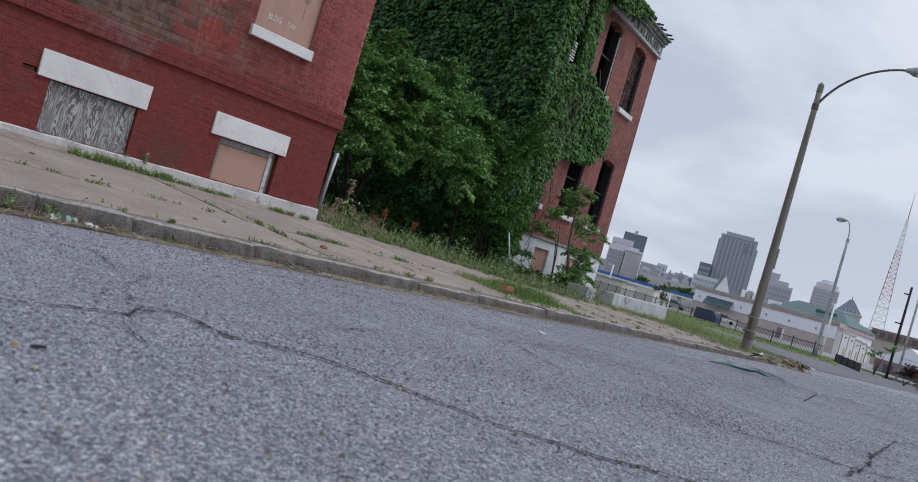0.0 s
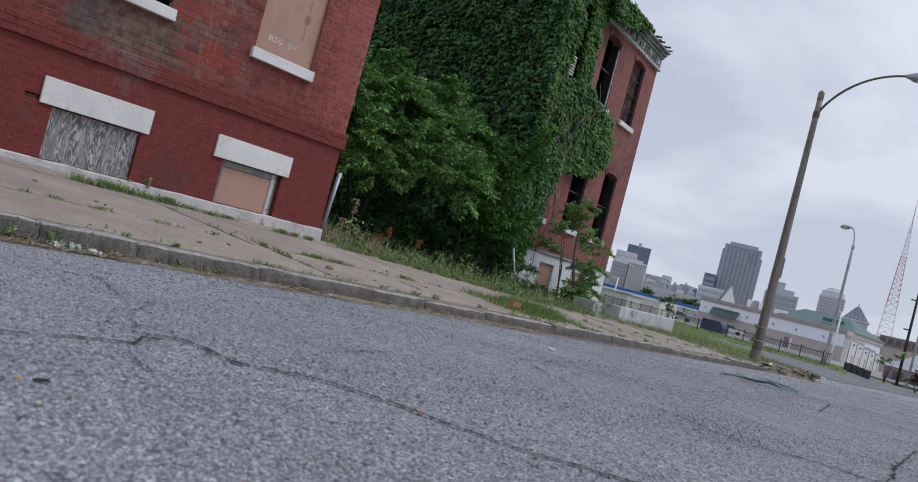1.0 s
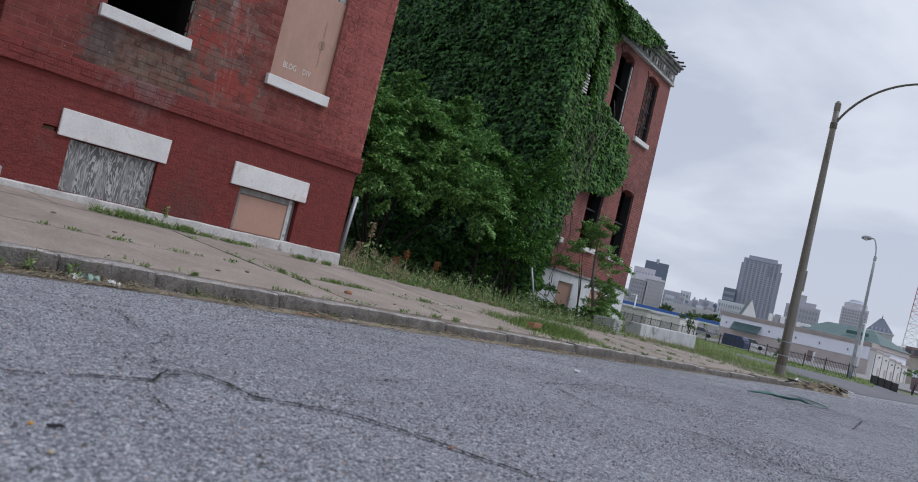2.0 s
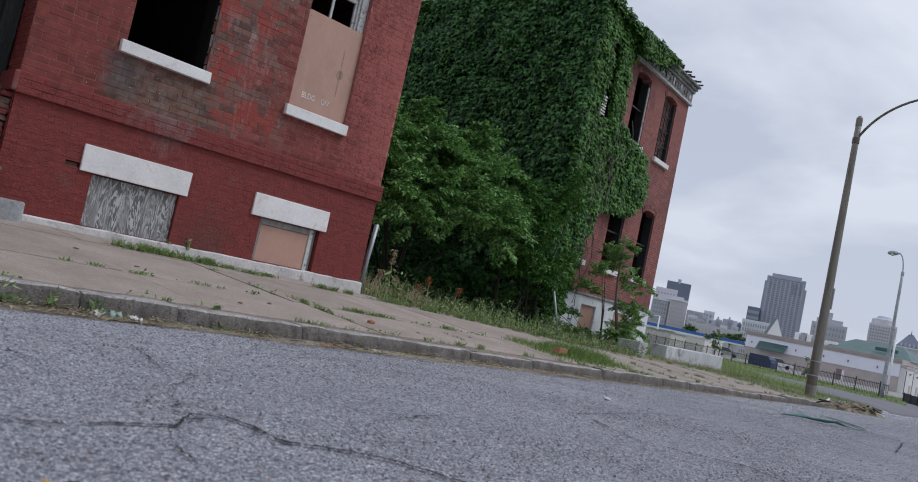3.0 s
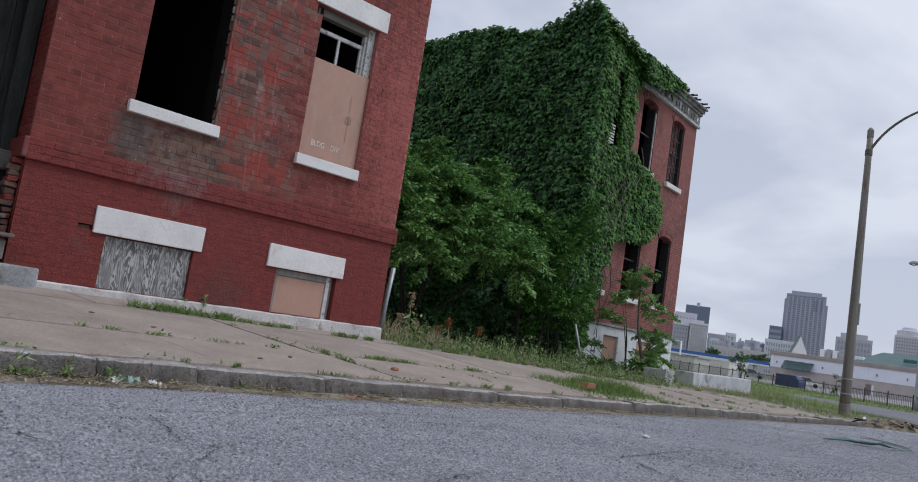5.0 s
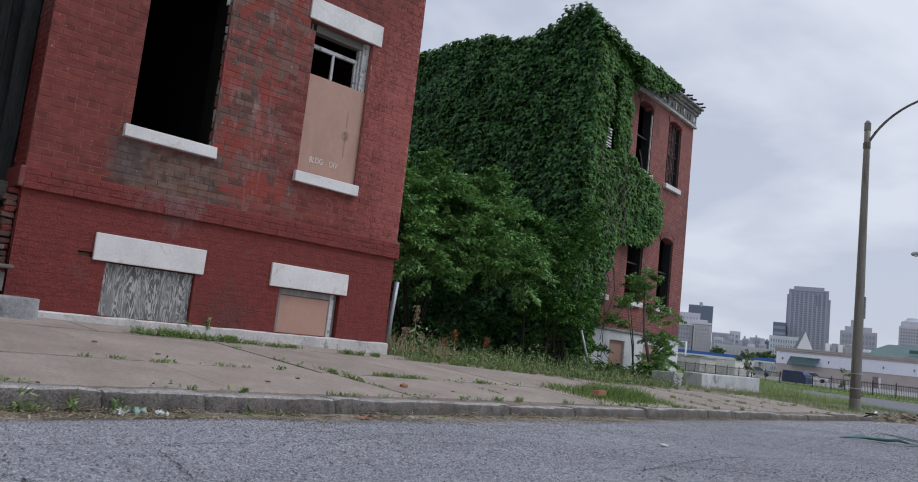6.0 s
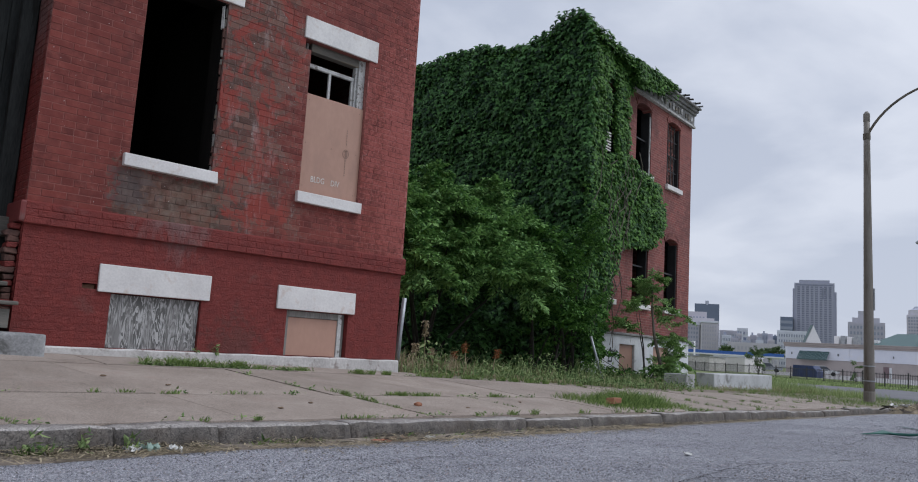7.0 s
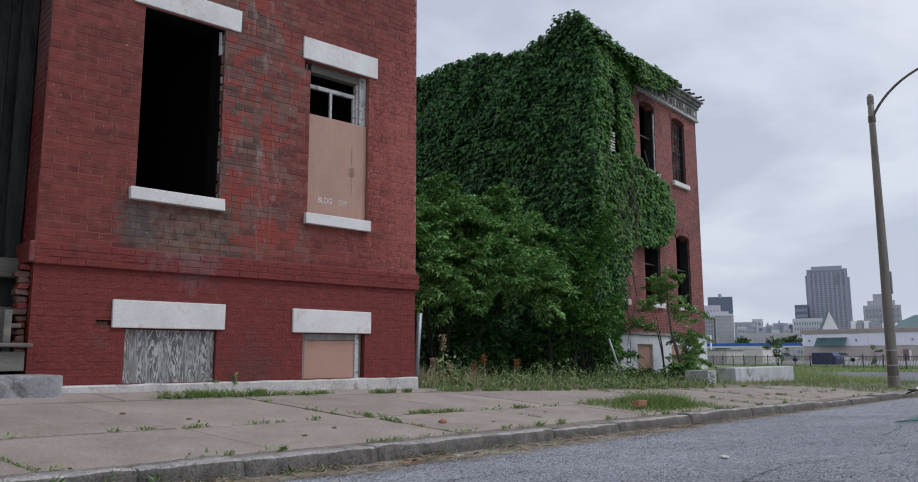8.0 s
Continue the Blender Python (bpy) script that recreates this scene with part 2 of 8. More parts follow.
def asphalt_mat():
    m, n, l, p = nodes_of("asphalt")
    pos = position(n)
    v = n.new("ShaderNodeTexVoronoi")
    v.inputs["Scale"].default_value = 190
    l.new(pos, v.inputs["Vector"])
    sepc = n.new("ShaderNodeSeparateColor")
    l.new(v.outputs["Color"], sepc.inputs[0])
    stone = ramp_node(n, l, sepc.outputs[0], 0.1, 1.0, (0.095, 0.099, 0.113), (0.58, 0.585, 0.63))
    gap = ramp_node(n, l, v.outputs["Distance"], 0.35, 0.75)
    col = mix_node(n, l, gap, stone, (0.155, 0.158, 0.174))
    v2 = n.new("ShaderNodeTexVoronoi")
    v2.inputs["Scale"].default_value = 72
    l.new(pos, v2.inputs["Vector"])
    sep2 = n.new("ShaderNodeSeparateColor")
    l.new(v2.outputs["Color"], sep2.inputs[0])
    near = ramp_node(n, l, v2.outputs["Distance"], 0.25, 0.5, (1, 1, 1), (0, 0, 0))
    col = mix_node(n, l, math_node(n, l, "MULTIPLY", math_node(n, l, "MULTIPLY", ramp_node(n, l, sep2.outputs[1], 0.74, 0.9), near), 0.75), col, (0.62, 0.615, 0.63))
    col = mix_node(n, l, math_node(n, l, "MULTIPLY", math_node(n, l, "MULTIPLY", ramp_node(n, l, sep2.outputs[2], 0.72, 0.85), near), 0.8), col, (0.045, 0.046, 0.052))
    col = mix_node(n, l, math_node(n, l, "MULTIPLY", math_node(n, l, "MULTIPLY", ramp_node(n, l, sep2.outputs[0], 0.93, 0.96), near), 0.6), col, (0.40, 0.26, 0.20))
    big = noise_node(n, l, pos, 0.8, 6, 0.6, 0.3)
    col = mix_node(n, l, ramp_node(n, l, big, 0.3, 0.7), mix_node(n, l, 1.0, col, (1.17, 1.17, 1.205), "MULTIPLY"), mix_node(n, l, 1.0, col, (1.39, 1.39, 1.41), "MULTIPLY"))
    v3 = n.new("ShaderNodeTexVoronoi")
    v3.inputs["Scale"].default_value = 30
    l.new(pos, v3.inputs["Vector"])
    sep3 = n.new("ShaderNodeSeparateColor")
    l.new(v3.outputs["Color"], sep3.inputs[0])
    pit = math_node(n, l, "MULTIPLY", ramp_node(n, l, v3.outputs["Distance"], 0.15, 0.42, (1, 1, 1), (0, 0, 0)), ramp_node(n, l, sep3.outputs[0], 0.55, 0.9))
    col = mix_node(n, l, math_node(n, l, "MULTIPLY", pit, 0.7), col, (0.075, 0.077, 0.086))
    chip = math_node(n, l, "MULTIPLY", ramp_node(n, l, v3.outputs["Distance"], 0.12, 0.36, (1, 1, 1), (0, 0, 0)), ramp_node(n, l, sep3.outputs[1], 0.6, 0.9))
    col = mix_node(n, l, math_node(n, l, "MULTIPLY", chip, 0.45), col, (0.52, 0.52, 0.545))
    mid = noise_node(n, l, pos, 5.0, 5, 0.65)
    col = mix_node(n, l, math_node(n, l, "MULTIPLY", ramp_node(n, l, mid, 0.58, 0.75), 0.35), col, (0.10, 0.10, 0.105))
    # pale dust blown towards the gutter
    dc = n.new("ShaderNodeVectorMath")
    dc.operation, dc.inputs[1].default_value = "DOT_PRODUCT", (-math.sin(radians(8)), math.cos(radians(8)), 0)
    l.new(pos, dc.inputs[0])
    across = math_node(n, l, "MULTIPLY_ADD", dc.outputs["Value"], 0.4, -0.4 * (3.919 - 2.3))
    dust = math_node(n, l, "MULTIPLY", ramp_node(n, l, across, 0.0, 0.6), math_node(n, l, "MULTIPLY_ADD", big, 0.5, 0.25))
    col = mix_node(n, l, math_node(n, l, "MULTIPLY", dust, 0.75), col, mix_node(n, l, 1.0, col, (1.55, 1.54, 1.52), "MULTIPLY"))
    l.new(col, p.inputs["Base Color"])
    p.inputs["Roughness"].default_value = 0.9
    p.inputs["Specular IOR Level"].default_value = 0.18
    h = math_node(n, l, "SUBTRACT", math_node(n, l, "MULTIPLY", noise_node(n, l, pos, 160, 3), 0.6), v.outputs["Distance"])
    bump_node(n, l, h, 0.9, 0.008, p)
    return m


def leaf_mat(name, a, b, rough=0.5, shine=0.4):
    m, n, l, p = nodes_of(name)
    isl = n.new("ShaderNodeNewGeometry").outputs["Random Per Island"]
    big = noise_node(n, l, position(n), 0.9, 3)
    f = math_node(n, l, "ADD", math_node(n, l, "MULTIPLY", isl, 0.7), math_node(n, l, "MULTIPLY", big, 0.3))
    col = ramp_node(n, l, f, 0.2, 0.8, a, b)
    l.new(col, p.inputs["Base Color"])
    p.inputs["Roughness"].default_value, p.inputs["Specular IOR Level"].default_value = rough, shine
    tr = n.new("ShaderNodeBsdfTranslucent")
    l.new(col, tr.inputs["Color"])
    mx = n.new("ShaderNodeMixShader")
    mx.inputs[0].default_value = 0.14
    l.new(p.outputs[0], mx.inputs[1])
    l.new(tr.outputs[0], mx.inputs[2])
    l.new(mx.outputs[0], n["Material Output"].inputs["Surface"])
    return m


def plywood_mat():
    """Weathered bare plywood: wavy pale early wood between grey streaks."""
    m, n, l, p = nodes_of("weathered_plywood")
    pos = position(n)
    mp = n.new("ShaderNodeMapping")
    mp.inputs["Scale"].default_value = (1.0, 1.0, 0.17)
    l.new(pos, mp.inputs["Vector"])
    big = noise_node(n, l, mp.outputs[0], 12.0, 4, 0.5, 0.8)
    ring = math_node(n, l, "FRACT", math_node(n, l, "MULTIPLY", big, 10.0))
    fine = noise_node(n, l, mp.outputs[0], 70, 4)
    ring = math_node(n, l, "ADD", ring, math_node(n, l, "MULTIPLY", math_node(n, l, "SUBTRACT", fine, 0.5), 1.5))
    col = ramp_node(n, l, ring, 0.34, 0.80, (0.115, 0.113, 0.11), (0.44, 0.435, 0.43))
    col = mix_node(n, l, ramp_node(n, l, noise_node(n, l, mp.outputs[0], 9, 6, 0.7), 0.48, 0.64), col, (0.22, 0.215, 0.21))
    l.new(col, p.inputs["Base Color"])
    p.inputs["Roughness"].default_value = 0.9
    bump_node(n, l, fine, 0.4, 0.003, p)
    return m


UH = radians(8)
def slab_mat():
    """Old tan pavement concrete: exposed sand, faint stains and grime spots."""
    m, n, l, p = nodes_of("tan_pavement_concrete")
    pos = position(n)
    info = n.new("ShaderNodeObjectInfo").outputs["Random"]
    big = noise_node(n, l, pos, 1.7, 5, 0.6, 0.3)
    col = ramp_node(n, l, big, 0.3, 0.7, (0.252, 0.209, 0.178), (0.360, 0.307, 0.268))
    v = n.new("ShaderNodeTexVoronoi")
    v.inputs["Scale"].default_value = 190
    l.new(pos, v.inputs["Vector"])
    sc = n.new("ShaderNodeSeparateColor")
    l.new(v.outputs["Color"], sc.inputs[0])
    col = mix_node(n, l, 1.0, col, ramp_node(n, l, sc.outputs[0], 0.0, 1.0, (0.70, 0.70, 0.71), (1.34, 1.32, 1.30)), "MULTIPLY")
    grime = ramp_node(n, l, noise_node(n, l, pos, 16, 6, 0.72, 0.3), 0.56, 0.70)
    col = mix_node(n, l, math_node(n, l, "MULTIPLY", grime, 0.55), col, (0.165, 0.135, 0.115))
    rosy = ramp_node(n, l, noise_node(n, l, pos, 2.3, 4, 0.6), 0.60, 0.72)
    col = mix_node(n, l, math_node(n, l, "MULTIPLY", rosy, 0.35), col, (0.32, 0.215, 0.185))
    hv = n.new("ShaderNodeHueSaturation")
    l.new(math_node(n, l, "MULTIPLY_ADD", info, 0.12, 0.94), hv.inputs["Value"])
    l.new(col, hv.inputs["Color"])
    l.new(hv.outputs[0], p.inputs["Base Color"])
    p.inputs["Roughness"].default_value = 0.92
    bump_node(n, l, math_node(n, l, "ADD", sc.outputs[0], math_node(n, l, "MULTIPLY", noise_node(n, l, pos, 22, 5), 2.0)), 0.5, 0.004, p)
    return m


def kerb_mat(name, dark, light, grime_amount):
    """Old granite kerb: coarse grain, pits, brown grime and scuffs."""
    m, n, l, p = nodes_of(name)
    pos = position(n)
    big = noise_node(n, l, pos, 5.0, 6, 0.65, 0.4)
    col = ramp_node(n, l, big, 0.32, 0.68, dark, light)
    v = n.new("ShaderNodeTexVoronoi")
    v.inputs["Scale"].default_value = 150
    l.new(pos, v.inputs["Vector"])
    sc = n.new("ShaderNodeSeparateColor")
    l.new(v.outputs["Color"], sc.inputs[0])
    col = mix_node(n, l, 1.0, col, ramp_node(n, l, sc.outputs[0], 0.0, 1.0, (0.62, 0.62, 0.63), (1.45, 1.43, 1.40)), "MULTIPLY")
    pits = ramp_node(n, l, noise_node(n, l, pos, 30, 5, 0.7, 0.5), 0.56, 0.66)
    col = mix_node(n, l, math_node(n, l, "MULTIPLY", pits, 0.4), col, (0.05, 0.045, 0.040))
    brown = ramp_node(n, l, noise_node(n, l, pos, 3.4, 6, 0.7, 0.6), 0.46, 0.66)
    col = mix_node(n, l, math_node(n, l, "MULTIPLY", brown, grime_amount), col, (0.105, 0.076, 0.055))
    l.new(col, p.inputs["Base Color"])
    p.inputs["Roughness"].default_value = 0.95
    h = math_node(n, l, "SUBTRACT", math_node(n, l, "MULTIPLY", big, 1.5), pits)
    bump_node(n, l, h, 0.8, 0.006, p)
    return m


M_UPPER = painted_brick("painted_brick_upper", False)
M_LOWER = painted_brick("painted_brick_lower", True)
M_JOINT = painted_brick("painted_joint", False, True)
M_BAND = surface("maroon_band_paint", (0.140, 0.026, 0.025), (0.195, 0.034, 0.032), 2.0, 30, 0.6, bump=0.5, stain=(0.14, 0.08, 0.07), stain_lo=0.6, stain_hi=0.75)
M_STONE = surface("white_painted_stone", (0.60, 0.58, 0.57), (0.78, 0.76, 0.74), 2.5, 45, 0.7, stain=(0.52, 0.40, 0.33), stain_scale=6, stain_lo=0.56, stain_hi=0.8, bump=0.5)
M_STRIP = surface("chipped_white_foundation", (0.38, 0.36, 0.35), (0.62, 0.60, 0.58), 4, 40, 0.85, stain=(0.28, 0.24, 0.22), stain_scale=7, stain_lo=0.56, stain_hi=0.66, bump=0.8, depth=0.01)
M_TANPLY = surface("tan_painted_plywood", (0.40, 0.232, 0.175), (0.455, 0.272, 0.205), 1.2, 25, 0.6, bump=0.15, stain=(0.37, 0.22, 0.17), stain_scale=2, stretch=(1, 1, 0.5))
M_PLY = plywood_mat()
M_GREYWOOD = surface("weathered_grey_wood", (0.14, 0.135, 0.125), (0.34, 0.33, 0.31), 3, 60, 0.9, stretch=(3, 3, 0.25), bump=0.6, stain=(0.10, 0.095, 0.09))
M_STEPWOOD = surface("weathered_step_wood", (0.085, 0.08, 0.07), (0.20, 0.185, 0.165), 3, 60, 0.9, stretch=(0.25, 3, 3), bump=0.6, stain=(0.26, 0.20, 0.13))
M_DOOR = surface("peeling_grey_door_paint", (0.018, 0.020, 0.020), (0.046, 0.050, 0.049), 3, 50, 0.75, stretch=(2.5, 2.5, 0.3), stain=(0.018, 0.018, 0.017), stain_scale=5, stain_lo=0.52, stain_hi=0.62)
M_FRAME = surface("flaking_white_window_paint", (0.34, 0.34, 0.33), (0.60, 0.60, 0.59), 8, 90, 0.8, stain=(0.16, 0.14, 0.12), stain_scale=14, stain_lo=0.55, stain_hi=0.62)
M_SLAB = slab_mat()
M_STEPC = surface("mottled_step_concrete", (0.20, 0.205, 0.21), (0.40, 0.40, 0.405), 5, 50, 0.9, stain=(0.115, 0.115, 0.112), stain_scale=7, stain_lo=0.47, stain_hi=0.62, bump=0.7, depth=0.008)
M_CONC = surface("grey_step_concrete", (0.28, 0.285, 0.29), (0.43, 0.43, 0.43), 3, 50, 0.9, stain=(0.17, 0.17, 0.165), stain_scale=3.5, bump=0.5)
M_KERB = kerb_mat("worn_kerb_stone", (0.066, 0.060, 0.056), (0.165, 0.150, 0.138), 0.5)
# paler tops: foot wear, with the light from above put into the colour
M_KERBTOP = kerb_mat("worn_lit_kerb_top", (0.235, 0.22, 0.21), (0.43, 0.405, 0.39), 0.28)
M_ASPH = asphalt_mat()
M_ASPHNEW = surface("dark_newer_asphalt", (0.125, 0.124, 0.137), (0.172, 0.17, 0.183), 0.8, 60, 1.0, bump=0.6)
def chipping_mat():
    """Loose-looking stones set in the asphalt: each its own grey."""
    m, n, l, p = nodes_of("asphalt_stone")
    isl = n.new("ShaderNodeNewGeometry").outputs["Random Per Island"]
    r = n.new("ShaderNodeValToRGB")
    e = r.color_ramp.elements
    e[0].position, e[0].color = 0.0, rgb((0.10, 0.103, 0.113))
    e[1].position, e[1].color = 1.0, rgb((0.55, 0.55, 0.575))
    for pos_, c in ((0.30, (0.16, 0.163, 0.178)), (0.62, (0.27, 0.275, 0.30)), (0.90, (0.37, 0.37, 0.395)), (0.93, (0.34, 0.24, 0.19)), (0.95, (0.40, 0.40, 0.42))):
        k = e.new(pos_)
        k.color = rgb(c)
    l.new(isl, r.inputs["Fac"])
    l.new(r.outputs["Color"], p.inputs["Base Color"])
    p.inputs["Roughness"].default_value, p.inputs["Specular IOR Level"].default_value = 0.85, 0.2
    return m


M_CHIP = chipping_mat()
M_CRACK = surface("dirt_filled_crack", (0.018, 0.018, 0.018), (0.064, 0.061, 0.059), 20, 120, 1.0, bump=1.0, depth=0.01)
M_CRACK.node_tree.nodes["Principled BSDF"].inputs["Specular IOR Level"].default_value = 0.03
M_SOIL = surface("gutter_dirt", (0.15, 0.125, 0.10), (0.30, 0.25, 0.205), 6, 80, 1.0, bump=1.0, depth=0.012, stain=(0.09, 0.07, 0.05), stain_scale=12)
M_GROUND = surface("patchy_grass_ground", (0.095, 0.130, 0.045), (0.19, 0.215, 0.09), 0.5, 14, 1.0, bump=1.0, depth=0.03, stain=(0.17, 0.14, 0.10), stain_scale=0.9, stain_lo=0.6, stain_hi=0.72)
M_OLD = old_brick("old_red_brick")
# near-black stands in for the gloom of unlit rooms
M_DARKIN = surface("room_gloom_black", (0.003, 0.003, 0.003), (0.008, 0.0075, 0.007), 1, 20, 0.95, bump=0)
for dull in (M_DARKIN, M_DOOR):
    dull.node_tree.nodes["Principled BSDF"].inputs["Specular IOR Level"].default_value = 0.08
M_CORN = surface("weathered_cornice", (0.13, 0.13, 0.13), (0.33, 0.325, 0.32), 3, 30, 0.85, stain=(0.10, 0.09, 0.08), stain_scale=5)
M_DIRTYB = surface("dirty_broken_brick", (0.05, 0.027, 0.023), (0.14, 0.07, 0.056), 8, 60, 0.95, bump=0.9, depth=0.01)
M_TAR = surface("torn_tar_roofing", (0.02, 0.02, 0.02), (0.06, 0.055, 0.05), 4, 30, 0.9)
M_IVY = leaf_mat("ivy_leaf", (0.004, 0.025, 0.0085), (0.086, 0.212, 0.060), 0.52, 0.22)
# brighter ivy copy with skylight put into the colour; two shrubs borrow it
M_IVYLIT = leaf_mat("lit_ivy_leaf", (0.012, 0.058, 0.013), (0.118, 0.255, 0.052), 0.56, 0.18)
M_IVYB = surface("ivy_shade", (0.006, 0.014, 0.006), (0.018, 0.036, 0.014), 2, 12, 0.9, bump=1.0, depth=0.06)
M_LEAF = leaf_mat("tree_leaf", (0.036, 0.112, 0.028), (0.265, 0.465, 0.145), 0.6, 0.25)
M_SAP = leaf_mat("sapling_leaf", (0.085, 0.19, 0.048), (0.29, 0.45, 0.155), 0.55, 0.3)
M_WEED = leaf_mat("weed_leaf", (0.075, 0.140, 0.045), (0.29, 0.37, 0.16), 0.7, 0.2)
M_GRASS = leaf_mat("pavement_grass", (0.08, 0.148, 0.038), (0.275, 0.375, 0.12), 0.7, 0.2)
M_LAWN = leaf_mat("pale_rough_grass", (0.15, 0.215, 0.08), (0.41, 0.49, 0.23), 0.8, 0.15)
M_OLIVE = leaf_mat("dull_olive_grass", (0.075, 0.09, 0.055), (0.17, 0.19, 0.11), 0.9, 0.1)
M_DRY = leaf_mat("dry_stalk", (0.24, 0.19, 0.115), (0.50, 0.42, 0.29), 0.9, 0.1)
M_STRAW = leaf_mat("gutter_straw", (0.10, 0.083, 0.055), (0.52, 0.44, 0.31), 0.9, 0.1)
M_RUSTW = leaf_mat("rusty_weed", (0.16, 0.065, 0.03), (0.30, 0.14, 0.06), 0.9, 0.1)
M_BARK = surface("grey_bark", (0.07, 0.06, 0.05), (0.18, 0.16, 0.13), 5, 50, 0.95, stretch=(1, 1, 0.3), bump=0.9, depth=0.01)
# bark darkened to paint the shade inside crowns; dark poles and scrap borrow it
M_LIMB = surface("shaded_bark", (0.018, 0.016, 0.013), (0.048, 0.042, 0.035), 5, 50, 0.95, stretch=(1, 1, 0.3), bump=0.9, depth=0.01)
M_POLE = surface("dull_brown_pole", (0.15, 0.135, 0.118), (0.25, 0.228, 0.20), 1.2, 30, 0.6, metal=0.2, stretch=(3, 3, 0.4), stain=(0.11, 0.09, 0.07))
M_GALV = surface("galvanised_metal", (0.26, 0.28, 0.30), (0.42, 0.44, 0.46), 3, 50, 0.5, metal=0.5)
M_BLACK = surface("black_iron", (0.012, 0.012, 0.013), (0.03, 0.03, 0.032), 5, 60, 0.5)
M_RUST = surface("rusty_steel", (0.13, 0.06, 0.035), (0.26, 0.15, 0.10), 6, 60, 0.9)


# ---- builders ----
def thing(name, at=(0, 0, 0), label="", category="", group="", kind=""):
    ob = new(name)
    ob.location = at
    ob.empty_display_size = 0.2
    return tagged(ob, label, category, group, kind)


def base_of(ob):
    v = Vector((0, 0, 0))
    while ob:
        v += Vector(ob.location)
        ob = ob.parent
    return v


def finish(bm, name, material, smooth=False):
    me = bpy.data.meshes.new(name)
    bm.normal_update()
    bm.to_mesh(me)
    bm.free()
    for mt in (material if isinstance(material, (list, tuple)) else (material,)):
        me.materials.append(mt)
    if smooth:
        me.polygons.foreach_set("use_smooth", [True] * len(me.polygons))
    return me


def part(name, bm, material, parent=None, label="", smooth=False, kind=""):
    """Links a bmesh given in world metres as one mesh object under a thing or a part."""
    if parent:
        bmesh.ops.translate(bm, vec=-base_of(parent), verts=bm.verts)
    ob = new(name, finish(bm, name, material, smooth))
    ob.parent = parent
    return tagged(ob, label, "", "", kind)


def raw_part(name, verts, faces, material, parent=None, label="", kind="", smooth=False):
    """Links plain arrays of corners and faces, in world metres, as one mesh object."""
    verts = np.asarray(verts, float)
    if parent:
        verts = verts - np.array(base_of(parent))
    me = bpy.data.meshes.new(name)
    me.from_pydata(verts.tolist(), [], faces if isinstance(faces, list) else faces.tolist())
    me.materials.append(material)
    if smooth:
        me.polygons.foreach_set("use_smooth", [True] * len(me.polygons))
    ob = new(name, me)
    ob.parent = parent
    return tagged(ob, label, "", "", kind)


def box(bm, x0, x1, y0, y1, z0, z1, bevel=0.0, m=None, rough=0.0, segs=1):
    """A box, bevelled, optionally with knocked-about corners, placed by m."""
    r = bmesh.ops.create_cube(bm, size=1.0)
    vs = r["verts"]
    for v in vs:
        v.co = Vector((x0 + (v.co.x + 0.5) * (x1 - x0), y0 + (v.co.y + 0.5) * (y1 - y0), z0 + (v.co.z + 0.5) * (z1 - z0)))
        if rough:
            v.co += Vector([random.uniform(-rough, rough) for _ in range(3)])
    if bevel:
        es = list({e for v in vs for e in v.link_edges})
        r = bmesh.ops.bevel(bm, geom=es, offset=bevel, segments=segs, affect="EDGES", profile=0.6)
        vs = list({v for f in r["faces"] for v in f.verts} | {v for v in vs if v.is_valid})
    if m is not None:
        bmesh.ops.transform(bm, matrix=m, verts=vs)
    return vs


def new_box(*args, **kw):
    bm = bmesh.new()
    box(bm, *args, **kw)
    return bm


def tube(bm, pts, radii, sides=8, cap=True):
    """A tapered tube along points."""
    pts = [Vector(p) for p in pts]
    rings = []
    for i, p in enumerate(pts):
        d = (pts[min(i + 1, len(pts) - 1)] - pts[max(i - 1, 0)]).normalized()
        a = d.cross(Vector((0, 0, 1)) if abs(d.z) < 0.95 else Vector((1, 0, 0))).normalized()
        b = d.cross(a)
        rings.append([bm.verts.new(p + radii[i] * (math.cos(k * 2 * math.pi / sides) * a + math.sin(k * 2 * math.pi / sides) * b)) for k in range(sides)])
    for r0, r1 in zip(rings, rings[1:]):
        for k in range(sides):
            bm.faces.new((r0[k], r0[(k + 1) % sides], r1[(k + 1) % sides], r1[k]))
    if cap:
        bm.faces.new(rings[0][::-1])
        bm.faces.new(rings[-1])
    bmesh.ops.recalc_face_normals(bm, faces=bm.faces)


